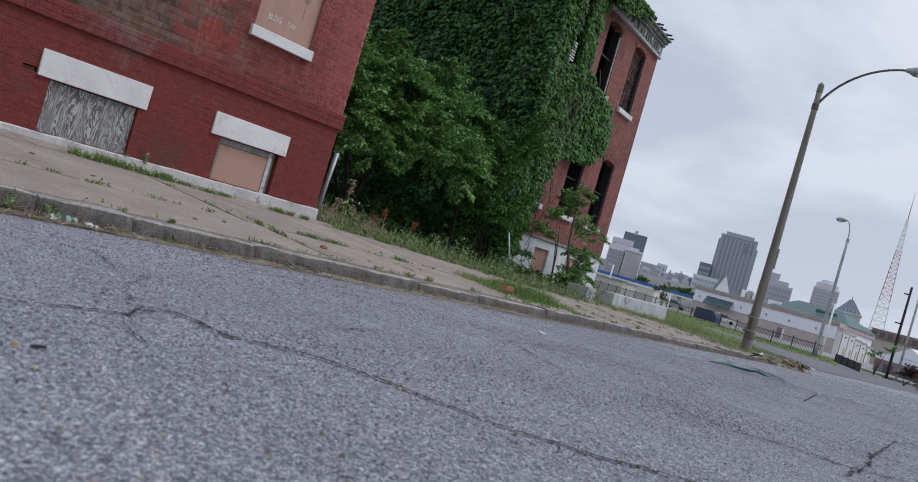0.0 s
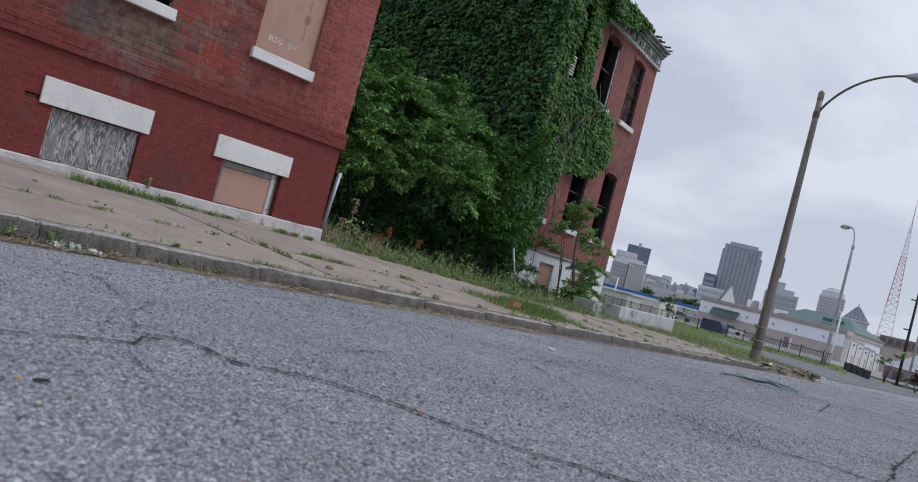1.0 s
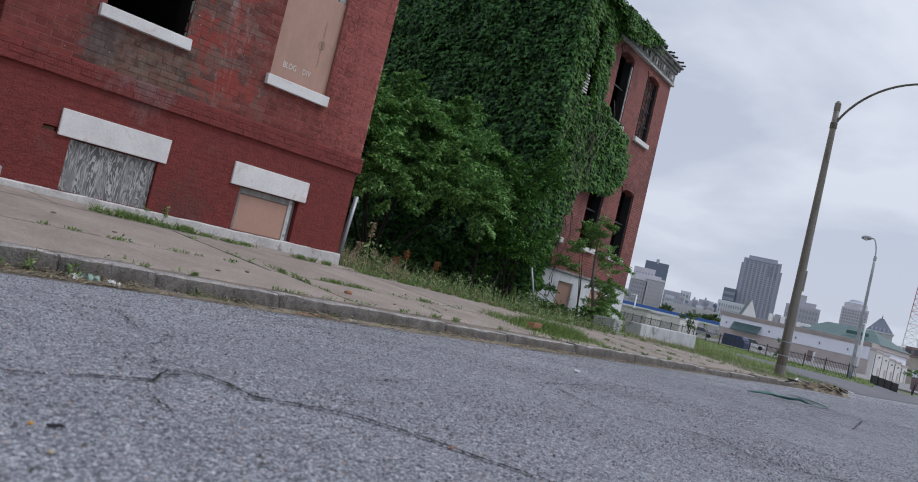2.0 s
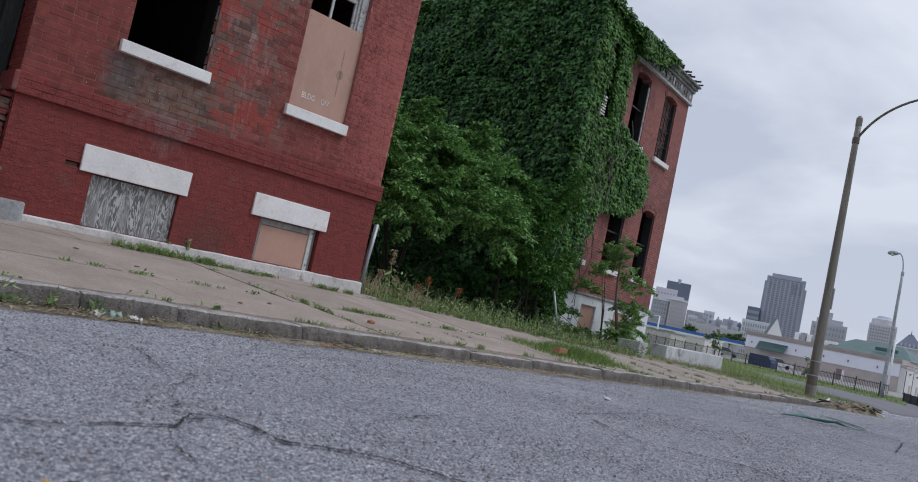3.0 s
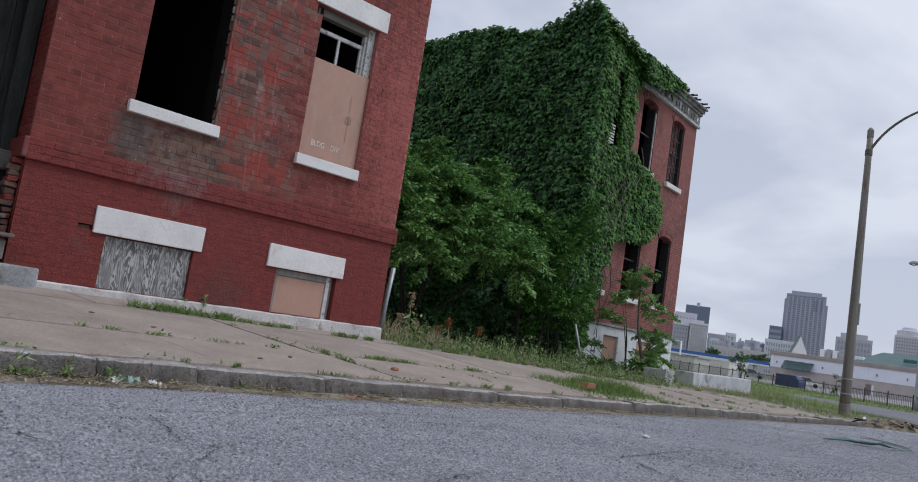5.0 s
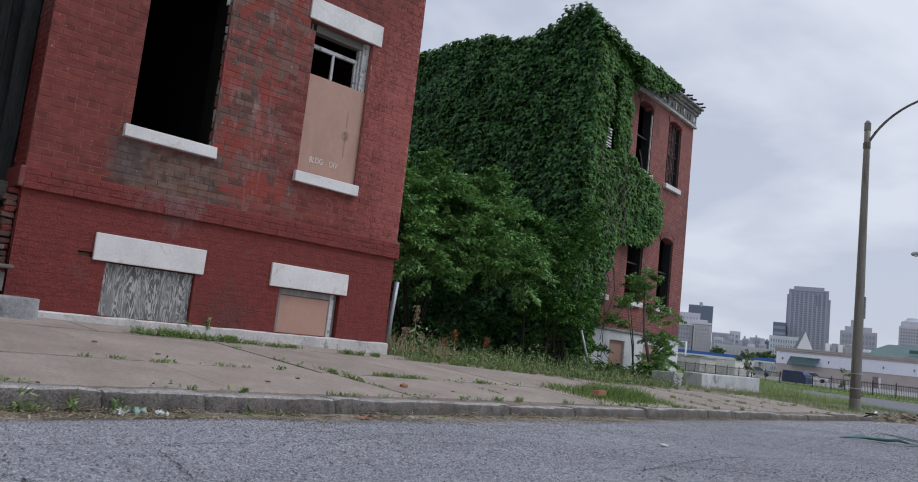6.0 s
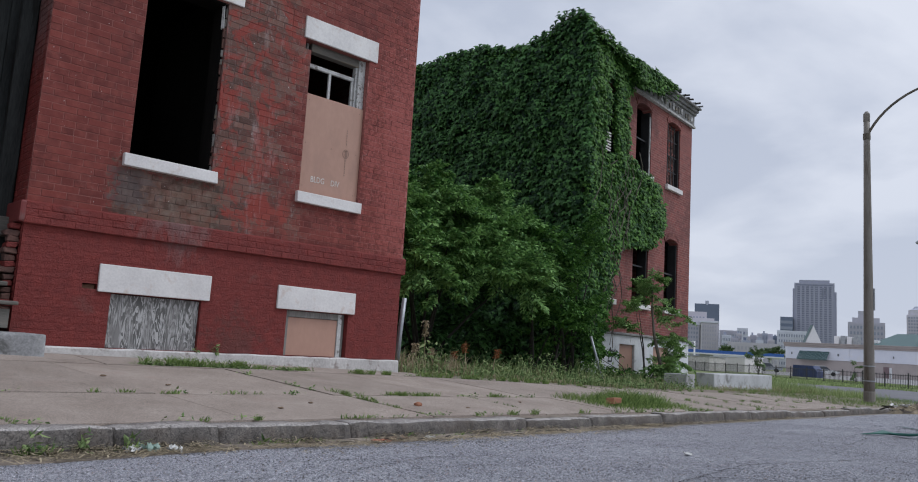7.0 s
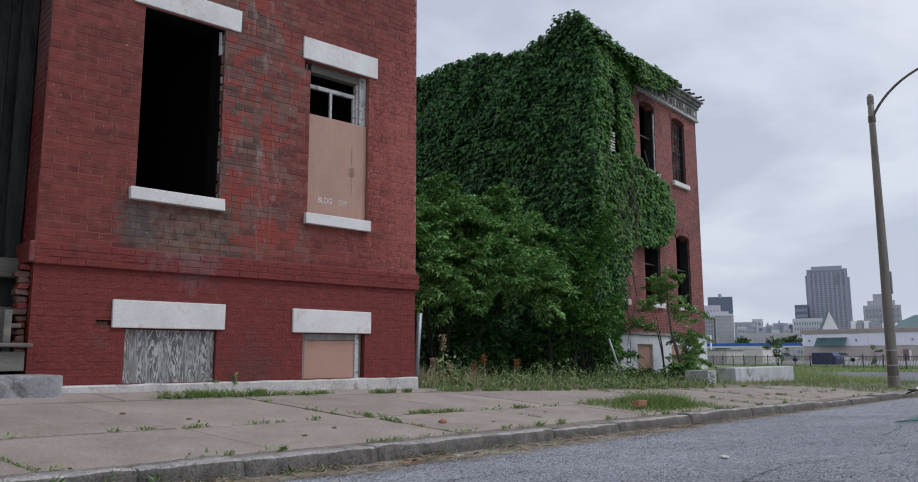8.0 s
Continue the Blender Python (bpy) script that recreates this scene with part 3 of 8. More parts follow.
def wall_with_holes(bm, x0, x1, z0, z1, y0, y1, holes, m=None):
    """An upright wall from x0 to x1, front at y0 and back at y1, with rectangular holes (x0, x1, z0, z1) that go through it."""
    xs = sorted({x0, x1, *[h[0] for h in holes], *[h[1] for h in holes]})
    zs = sorted({z0, z1, *[h[2] for h in holes], *[h[3] for h in holes]})
    made = {}

    def v(i, j, y):
        if (i, j, y) not in made:
            made[i, j, y] = bm.verts.new((xs[i], y, zs[j]))
        return made[i, j, y]

    def solid(i, j):
        if i < 0 or j < 0 or i >= len(xs) - 1 or j >= len(zs) - 1:
            return False
        cx, cz = (xs[i] + xs[i + 1]) / 2, (zs[j] + zs[j + 1]) / 2
        return not any(h[0] < cx < h[1] and h[2] < cz < h[3] for h in holes)

    for i in range(len(xs) - 1):
        for j in range(len(zs) - 1):
            if not solid(i, j):
                continue
            bm.faces.new((v(i, j, y0), v(i + 1, j, y0), v(i + 1, j + 1, y0), v(i, j + 1, y0)))
            bm.faces.new((v(i, j, y1), v(i, j + 1, y1), v(i + 1, j + 1, y1), v(i + 1, j, y1)))
            for di, dj, a, b in ((-1, 0, (i, j), (i, j + 1)), (1, 0, (i + 1, j + 1), (i + 1, j)), (0, -1, (i + 1, j), (i, j)), (0, 1, (i, j + 1), (i + 1, j + 1))):
                if not solid(i + di, j + dj):
                    bm.faces.new((v(*a, y0), v(*b, y0), v(*b, y1), v(*a, y1)))
    bmesh.ops.recalc_face_normals(bm, faces=bm.faces)
    if m is not None:
        bmesh.ops.transform(bm, matrix=m, verts=bm.verts)


def leaves(points, normals, size, rng, spread=0.6, droop=0.4, width=0.62, fold=0.25):
    """Folded pointed leaves at points, facing about along normals; arrays of corners and faces."""
    k = len(points)
    nrm = normals + rng.normal(0, spread, (k, 3))
    nrm /= np.linalg.norm(nrm, axis=1)[:, None] + 1e-9
    up = np.tile(np.array([0, 0, -1.0]), (k, 1)) * droop + rng.normal(0, 0.5, (k, 3))
    t = up - (up * nrm).sum(1)[:, None] * nrm
    t /= np.linalg.norm(t, axis=1)[:, None] + 1e-9
    s = np.cross(nrm, t)
    L = (size * rng.uniform(0.6, 1.35, k))[:, None]
    mid = points + t * L * 0.42
    verts = np.stack([points, mid + s * L * width * 0.5 - nrm * L * fold * 0.3, points + t * L, mid - s * L * width * 0.5 - nrm * L * fold * 0.3], 1).reshape(-1, 3)
    i = np.arange(k)[:, None] * 4
    faces = np.concatenate([i + np.array([0, 1, 2]), i + np.array([0, 2, 3])], 0)
    return verts, faces


def sprays(twigs, size, rng, step=0.035, width=0.42):
    """Leaves set in two rows along twigs (start, end, sag); arrays of corners and faces."""
    P, T, Nn = [], [], []
    for a, b, sag in twigs:
        d = b - a
        ln = np.linalg.norm(d)
        d = d / ln
        side = np.cross(d, (0, 0, 1.0))
        side /= np.linalg.norm(side) + 1e-6
        tilt = rng.uniform(-0.5, 0.5)
        side = side * math.cos(tilt) + np.array([0, 0, 1.0]) * math.sin(tilt)
        up = np.cross(side, d)
        if up[2] < 0:
            up = -up
        k = max(3, int(ln / step))
        for i in range(k):
            s = (i + rng.random()) / k
            q = a + d * ln * s - np.array([0, 0, sag * s * s])
            for w in (-1, 1):
                P.append(q + rng.normal(0, 0.012, 3))
                T.append(side * w * 0.8 + d * rng.uniform(0.2, 0.8) - np.array([0, 0, rng.uniform(0.0, 0.5)]) + rng.normal(0, 0.2, 3))
                Nn.append(up + rng.normal(0, 0.28, 3))
    P, T, Nn = np.array(P), np.array(T), np.array(Nn)
    T /= np.linalg.norm(T, axis=1)[:, None]
    S = np.cross(Nn, T)
    S /= np.linalg.norm(S, axis=1)[:, None] + 1e-9
    U = np.cross(T, S)
    k = len(P)
    L = (size * rng.uniform(0.65, 1.3, k))[:, None]
    mid = P + T * L * 0.45
    tip = P + T * L - np.array([0, 0, 1.0]) * L * 0.15
    verts = np.stack([P, mid + S * L * width * 0.5 + U * L * 0.06, tip, mid - S * L * width * 0.5 + U * L * 0.06], 1).reshape(-1, 3)
    i = np.arange(k)[:, None] * 4
    return verts, np.concatenate([i + np.array([0, 1, 2]), i + np.array([0, 2, 3])], 0)


def blades(points, height, rng, width=0.006, lean=0.35):
    """Bent grass blades standing at points."""
    k = len(points)
    h = (height * rng.uniform(0.45, 1.3, k))[:, None]
    ang = rng.uniform(0, 2 * math.pi, k)
    out = np.stack([np.cos(ang), np.sin(ang), np.zeros(k)], 1)
    side = np.stack([-np.sin(ang + 1.2), np.cos(ang + 1.2), np.zeros(k)], 1) * width
    ln = (rng.uniform(0.1, 1.0, k) * lean)[:, None]
    z = np.array([0, 0, 1.0])
    mid = points + z * h * 0.6 + out * h * ln * 0.4
    tip = points + z * h * (1 - 0.35 * ln) + out * h * ln * 1.3
    verts = np.stack([points - side, points + side, mid + side * 0.8, mid - side * 0.8, tip], 1).reshape(-1, 3)
    i = (np.arange(k) * 5).tolist()
    faces = []
    for j in i:
        faces.append((j, j + 1, j + 2, j + 3))
        faces.append((j + 3, j + 2, j + 4))
    return verts, faces


def merge(pieces):
    """Joins several (verts, faces) into one."""
    vs, fs, off = [], [], 0
    for v, f in pieces:
        vs.append(np.asarray(v))
        fs += [tuple(i + off for i in face) for face in (f if isinstance(f, list) else f.tolist())]
        off += len(v)
    return np.concatenate(vs), fs


RNG = np.random.default_rng(7)

# ---- the lie of the land: street direction, a along it, c across it (positive towards the houses) ----
K0 = Vector((1.37, 4.15))
SU, SN = Vector((math.cos(UH), math.sin(UH))), Vector((-math.sin(UH), math.cos(UH)))


def st(a, c, z=0.0):
    return Vector((K0.x + a * SU.x + c * SN.x, K0.y + a * SU.y + c * SN.y, z))


def ac(x, y):
    q = Vector((x, y)) - K0
    return q.dot(SU), q.dot(SN)


def smooth(t):
    t = max(0.0, min(1.0, t))
    return t * t * (3 - 2 * t)


def kerb_z(a):
    if a < -20:
        return 0.25
    return -0.11 - 0.018 * a if a < 24 else -0.542 - 0.07 * smooth((a - 24) / 10)


def rise(a):
    return 0.26 - 0.10 * smooth((a - 5) / 8) - 0.12 * smooth((a - 24) / 10)


def land_z(a, c):
    return kerb_z(a) + rise(a) * max(0.0, min(1.0, c / 3.1))


def road_z(a, c):
    return kerb_z(a) - 0.130 + 0.139 * (1 - math.exp(min(c, 0) / 1.14)) * (1 - smooth((a - 24) / 8) * 0.3)


def ground_z(x, y):
    a, c = ac(x, y)
    return road_z(a, c) if c < 0 else land_z(a, c)


def polar(az, d, z=0.0):
    """A place d metres off in the direction az degrees from the x axis."""
    return Vector((d * math.cos(radians(az)), d * math.sin(radians(az)), z))


# ---- ground ----
def build_ground():
    steps_a = [-4000, -1500, -600, -200, -80, -40, -25] + [-20 + i for i in range(0, 66)] + [50, 60, 80, 110, 150, 220, 400, 800, 1600, 4000]
    steps_c = [-4000, -1500, -500, -150, -60, -30, -16, -12, -8, -4, -0.4, 0.05, 0.8, 1.6, 2.4, 3.1, 3.6] + [4 + i for i in range(0, 22)] + [30, 40, 60, 90, 140, 250, 500, 1000, 2000, 4000]
    verts, faces = [], []
    for a in steps_a:
        for c in steps_c:
            z = land_z(a, c) if c > 0 else kerb_z(a) - 0.10
            bumpy = 0.04 * noise.noise(Vector((a * 0.6, c * 0.6, 0))) if 3.6 < c < 26 and a < 46 else 0
            under = 0.12 if c < 3.2 else 0.0
            if 32 < a < (46 if c > 4 else 58) and c < 12:
                under = 0.30
            verts.append(st(a, c, z - under + bumpy))
    w = len(steps_c)
    for i in range(len(steps_a) - 1):
        for j in range(w - 1):
            faces.append((i * w + j, (i + 1) * w + j, (i + 1) * w + j + 1, i * w + j + 1))
    return tagged(raw_part("ground", [tuple(v) for v in verts], faces, M_GROUND, smooth=True), "patchy green and bare ground round the street", "ground", kind="structure")


build_ground()


def build_road():
    sa = [-26, -20, -15, -12] + [-10 + 0.5 * i for i in range(0, 41)] + [11 + i for i in range(0, 22)] + [36, 40, 46, 52, 57]
    sc = [-14, -11, -9, -7, -6, -5, -4.4, -3.8, -3.2, -2.7, -2.2, -1.8, -1.4, -1.0, -0.7, -0.4, -0.2, 0.03]
    verts, faces = [], []
    for a in sa:
        for c in sc:
            verts.append(st(a, c, road_z(a, c) + 0.008 * noise.noise(Vector((a * 0.8, c * 0.9, 3)))))
    w = len(sc)
    for i in range(len(sa) - 1):
        for j in range(w - 1):
            faces.append((i * w + j, (i + 1) * w + j, (i + 1) * w + j + 1, i * w + j + 1))
    return tagged(raw_part("road", [tuple(v) for v in verts], faces, M_ASPH, smooth=True), "worn grey asphalt street with long cracks", "road", kind="structure")


ROAD = build_road()


def crack(pts, width, seed):
    """A ragged dirt-filled crack in the road through points (a, c): broken strands that wander and swell."""
    r = random.Random(seed)
    verts, faces = [], []
    for strand in range(3):
        line = []
        for (a0, c0), (a1, c1) in zip(pts, pts[1:]):
            k = max(2, int(math.hypot(a1 - a0, c1 - c0) / 0.011))
            for i in range(k):
                t = i / k
                a, c = a0 + (a1 - a0) * t, c0 + (c1 - c0) * t
                far_off = (0.012, 0.04, 0.04)[strand]
                wx = far_off * noise.noise(Vector((a * 9, c * 9, seed + strand * 5.1))) + 0.013 * noise.noise(Vector((a * 55, c * 55, strand)))
                wy = far_off * noise.noise(Vector((a * 9 + 40, c * 9, seed + strand * 5.1))) + 0.013 * noise.noise(Vector((a * 55, c * 55 + 9, strand)))
                line.append((a + wx, c + wy))
        for i, (a, c) in enumerate(line):
            a2, c2 = line[min(i + 1, len(line) - 1)]
            a1, c1 = line[max(i - 1, 0)]
            d = Vector((a2 - a1, c2 - c1)).normalized()
            end = min(1, 0.15 + min(i, len(line) - 1 - i) / 8)
            here = noise.noise(Vector((a * 6, c * 6, seed * 1.3 + strand * 3))) + 0.5 * noise.noise(Vector((a * 22, c * 22, seed + strand)))
            swell = max((0.44 if width > 0.0155 else 0.34 if width > 0.0095 else 0.18, 0.0, 0.0)[strand], (0.22, -0.12, -0.12)[strand] + here + 0.8 * noise.noise(Vector((a * 70, c * 70, strand)))) * (0.9, 0.7, 0.7)[strand]
            swell = min(swell, 0.65)
            w1, w2 = (width * end * swell * r.uniform(0.1, 1.2) for _ in range(2))
            z = road_z(a, c) + 0.008 * noise.noise(Vector((a * 0.8, c * 0.9, 3))) + 0.0055
            verts += [tuple(st(a - d.y * w1, c + d.x * w1, z)), tuple(st(a + d.y * w2, c - d.x * w2, z))]
            if i and w1 + w2 > 0.0006:
                j = len(verts) - 2
                faces.append((j - 2, j - 1, j + 1, j))
    raw_part("crack", verts, faces, M_CRACK, ROAD, "dark dirt-filled crack")


crack([(-3.2, -2.5), (-2.2, -2.66), (-1.57, -2.67), (-1.47, -2.70), (-1.33, -2.69), (-1.21, -2.715), (-1.10, -2.60), (-1.02, -2.63)], 0.0145, 1)
crack([(-1.09, -2.59), (-1.02, -2.63), (-1.00, -2.70), (-1.02, -2.84), (-0.95, -2.90), (-0.87, -2.96), (-0.82, -3.03), (-0.78, -3.19), (-0.77, -3.33), (-0.72, -3.53), (-0.63, -3.69), (-0.50, -3.84), (-0.3, -4.2)], 0.0178, 101)
crack([(-1.10, -2.60), (-1.04, -2.44), (-0.92, -2.26), (-0.66, -2.03)], 0.006, 2)
crack([(-0.56, -1.40), (-0.67, -1.71), (-0.73, -1.88), (-0.84, -2.05)], 0.009, 3)
crack([(-0.87, -2.96), (-0.74, -2.90), (-0.63, -2.82), (-0.56, -2.68), (-0.40, -2.60), (0.2, -2.5)], 0.0065, 5)
crack([(-1.16, -2.55), (-1.05, -2.50), (-0.98, -2.56)], 0.008, 84)
crack([(-1.12, -2.61), (-1.14, -2.48), (-1.05, -2.38)], 0.006, 85)
crack([(-1.22, -1.72), (-1.20, -1.93), (-1.15, -2.05)], 0.008, 86)
crack([(-1.24, -2.72), (-1.30, -2.82), (-1.36, -3.0)], 0.007, 87)
crack([(1.29, -2.47), (1.05, -2.75), (0.96, -2.90), (1.04, -3.10), (1.12, -3.30), (0.93, -3.52), (0.86, -3.68), (1.05, -3.87), (1.08, -4.11), (1.5, -4.5)], 0.0153, 4)
crack([(1.7, -2.35), (1.95, -2.63), (2.05, -3.11), (1.96, -3.49), (1.88, -3.74), (1.97, -3.95), (2.1, -4.3)], 0.014, 6)
crack([(4.6, -2.3), (3.96, -2.97), (3.56, -3.55), (3.55, -4.00), (3.5, -4.4)], 0.014, 62)
crack([(0.76, -4.13), (1.30, -4.16), (1.94, -4.14), (3.65, -4.17), (4.2, -4.4)], 0.014, 61)
crack([(1.19, -2.41), (2.5, -2.33), (4.12, -2.74), (5.45, -3.51)], 0.010, 7)
crack([(4.0, -2.0), (5.2, -2.3), (6.5, -2.2), (8.5, -2.9)], 0.011, 8)
crack([(0.3, -1.0), (1.4, -1.3), (2.6, -1.1), (4.2, -1.3)], 0.008, 82)
crack([(-3.0, -1.2), (-2.0, -1.35), (-1.2, -1.25), (0.3, -1.4), (1.2, -1.15)], 0.009, 10)
crack([(5.0, -3.4), (7.5, -3.2), (10.0, -3.9), (13.0, -3.6)], 0.016, 63)
crack([(12, -2), (13.5, -3), (16, -3.2), (19, -2.6)], 0.02, 9)

# cross street beyond the lamp post; its near edge sweeps out across the mouth of the junction
cv, cf = [], []
for i, c in enumerate([-60, -30, -14, -11, -8, -6.5, -5, -4, -3.2, -2.5, -1.9, -1.4, -1, -0.6, -0.3, 0, 1.5, 3, 6, 9, 11.5]):
    near = 33 if c > -0.6 else 33 + 8.5 * min(1.0, (-0.6 - c) / 2.7)
    last = 49 if c > 4 else 62
    for k in range(-1, 9):
        a = near + (last - near) * max(k, -0.06) / 8
        cv.append(tuple(st(a, c, (road_z(a, min(c, 0)) if c < 0.5 else land_z(a, c)) + (0.025 if k >= 0 else -0.06))))
    if i:
        for j in range(9):
            k = i * 10 + j
            cf.append((k - 10, k, k + 1, k - 9))
tagged(raw_part("road_cross", cv, cf, M_ASPHNEW, smooth=True), "grey asphalt cross street behind the lamp post", "road", kind="structure")

# ---- kerb: separate worn stones ----
KERB = thing("kerb", st(0, 0, kerb_z(0)), "worn grey stone kerb along the pavement", "kerb", kind="structure")
kj = [-9.0, -6.6, -4.6, -2.9, -1.35, 0.0, 0.62, 1.66, 3.83, 5.0, 6.75, 8.75, 9.9, 12.0, 14.2, 16.4, 18.8, 21.0, 23.4, 25.8]
rk = random.Random(5)
for a0, a1 in zip(kj, kj[1:]):
    bm = bmesh.new()
    nseg = max(3, int((a1 - a0) / 0.07))
    prof = [(0.17, -0.25), (0.17, 0.0), (0.032, 0.004), (0.012, -0.006), (0.0, -0.024), (-0.008, -0.06), (-0.014, -0.12), (-0.014, -0.25)]
    lift, tilt = rk.uniform(-0.014, 0.012) * (1.7 if a0 > 6 else 1), rk.uniform(-0.008, 0.008) * (2.5 if a0 > 6 else 1)
    rings = []
    for i in range(nseg + 1):
        a = a0 + 0.006 + (a1 - a0 - 0.012) * i / nseg
        endy = 0.006 if i in (0, nseg) else 0.0
        ring = []
        for k, (pc, pz) in enumerate(prof):
            wob = 0.016 * noise.noise(Vector((a * 3, pc * 9, pz * 9 + 1))) + 0.007 * noise.noise(Vector((a * 8, pc * 20, pz * 20)))
            ring.append(bm.verts.new(st(a, pc + wob + tilt + (endy if k > 2 else 0), kerb_z(a) + pz + lift + wob * 0.8 - (endy if 0 < k < 5 else 0))))
        rings.append(ring)
    for r0, r1 in zip(rings, rings[1:]):
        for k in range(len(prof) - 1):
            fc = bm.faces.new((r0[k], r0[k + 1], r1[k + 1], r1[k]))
            # top faces take the paler, lit tone
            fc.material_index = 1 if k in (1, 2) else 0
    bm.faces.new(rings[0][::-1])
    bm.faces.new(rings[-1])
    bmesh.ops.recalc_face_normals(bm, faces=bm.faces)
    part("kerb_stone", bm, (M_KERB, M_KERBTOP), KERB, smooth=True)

# ---- pavement: separate concrete slabs ----
PAVE = thing("pavement", st(0, 1.5, 0), "tan concrete pavement slabs with weedy joints", "pavement", kind="structure")
bedv, bedf = [], []
for i in range(0, 40):
    a = -9 + i
    for c in (0.1, 1.0, 2.0, 3.1, 4.6):
        bedv.append(tuple(st(a, c, land_z(a, c) - 0.018)))
    if i:
        for j in range(4):
            k = i * 5 + j
            bedf.append((k - 5, k, k + 1, k - 4))
raw_part("joint_bed", bedv, bedf, M_SOIL, PAVE, "dirt in the joints")
rs = random.Random(11)


def slab(a0, a1, c0, c1, skew=0.0):
    bm = bmesh.new()
    g = 0.008
    dz = rs.uniform(-0.002, 0.004)
    na, nc = 5, 4
    grid = []
    tip = (rs.uniform(-0.003, 0.003), rs.uniform(-0.002, 0.002))
    for i in range(na + 1):
        row = []
        for j in range(nc + 1):
            fa, fc = i / na, j / nc
            c = c0 + g + (c1 - c0 - 2 * g) * fc
            a = a0 + g + (a1 - a0 - 2 * g) * fa - skew * (c - 0.2)
            wob = 0.008 * noise.noise(Vector((a * 2.5, c * 2.5, 5)))
            if i in (0, na):
                a += wob
            if j in (0, nc):
                c += wob
            edge = -0.003 if i in (0, na) or j in (0, nc) else 0.0
            row.append(bm.verts.new(st(a, c, land_z(a, c) + dz + tip[0] * (fa - 0.5) + tip[1] * (fc - 0.5) + edge + wob * 0.12)))
        grid.append(row)
    faces = [bm.faces.new((grid[i][j], grid[i + 1][j], grid[i + 1][j + 1], grid[i][j + 1])) for i in range(na) for j in range(nc)]
    r = bmesh.ops.extrude_face_region(bm, geom=faces)
    bmesh.ops.translate(bm, vec=(0, 0, -0.07), verts=[v for v in r["geom"] if isinstance(v, bmesh.types.BMVert)])
    bmesh.ops.recalc_face_normals(bm, faces=bm.faces)
    part("slab", bm, M_SLAB, PAVE)


for c0, c1, joints in ((0.185, 1.15, [-8.6, -5.6, -3.9, -2.1, -0.4, 1.0, 2.75, 4.45, 6.1, 8.3, 10.0, 11.7, 13.4, 15.1, 16.9, 18.6]),
                       (1.15, 2.62, [-8.6, -5.6, -3.9, -2.2, -0.6, 0.95, 2.62, 4.2, 5.75, 7.6, 9.4, 11.0, 12.7, 14.4, 16.1, 17.8, 19.7])):
    for a0, a1 in zip(joints, joints[1:]):
        slab(a0, a1, c0, c1, 0.06)
# the strip of old concrete against the house
for a0, a1 in ((-8.6, -4.2), (-4.2, -1.0), (-1.0, 1.3), (1.3, 3.4), (3.4, 5.6)):
    bm = bmesh.new()
    grid = []
    for i in range(9):
        a = a0 + 0.01 + (a1 - a0 - 0.02) * i / 8
        c_wall = (7.88 - K0.y - a * SU.y) / SN.y
        row = [bm.verts.new(st(a, c, land_z(a, c) + 0.004 * noise.noise(Vector((a * 3, c * 3, 8))))) for c in (2.635, 2.8, (2.8 + c_wall) / 2, c_wall)]
        grid.append(row)
    faces = [bm.faces.new((grid[i][j], grid[i + 1][j], grid[i + 1][j + 1], grid[i][j + 1])) for i in range(8) for j in range(3)]
    r = bmesh.ops.extrude_face_region(bm, geom=faces)
    bmesh.ops.translate(bm, vec=(0, 0, -0.06), verts=[v for v in r["geom"] if isinstance(v, bmesh.types.BMVert)])
    bmesh.ops.recalc_face_normals(bm, faces=bm.faces)
    part("slab", bm, M_SLAB, PAVE)

# ---- the painted brick house ----
FY = 7.9
HX0, HX1 = 1.757, 6.24
COURSE = 0.0691
W1 = (2.622, 3.506, 2.125, 4.03)
W2 = (4.60, 5.465, 2.115, 3.965)
B1 = (2.60, 3.535, 0.195, 0.725)
B2 = (4.575, 5.435, 0.195, 0.715)
ZTOP = 7.4
HOUSE = thing("brick_house", (4.0, FY, 0.0), "abandoned two-storey brick house with peeling red paint", "house")
bm = bmesh.new()
NOTCH = (4.515, 4.60, 3.83, 3.965)
W3 = (2.622, 3.506, 5.6, 7.2)
W4 = (4.60, 5.465, 5.6, 7.2)
wall_with_holes(bm, HX0, HX1, 1.49, ZTOP, FY + 0.0022, FY + 0.30, [W1, W2, W3, W4, NOTCH])
WALL_UP = part("front_wall", bm, M_JOINT, HOUSE, "painted brick front wall, worn")
bm = bmesh.new()
wall_with_holes(bm, HX0, HX1 - 0.02, 0.19, 1.31, FY - 0.0122, FY + 0.30, [B1, B2, (2.325, 2.462, 0.735, 0.80)])
WALL_LO = part("basement_wall", bm, M_LOWER, HOUSE, "maroon painted basement wall")


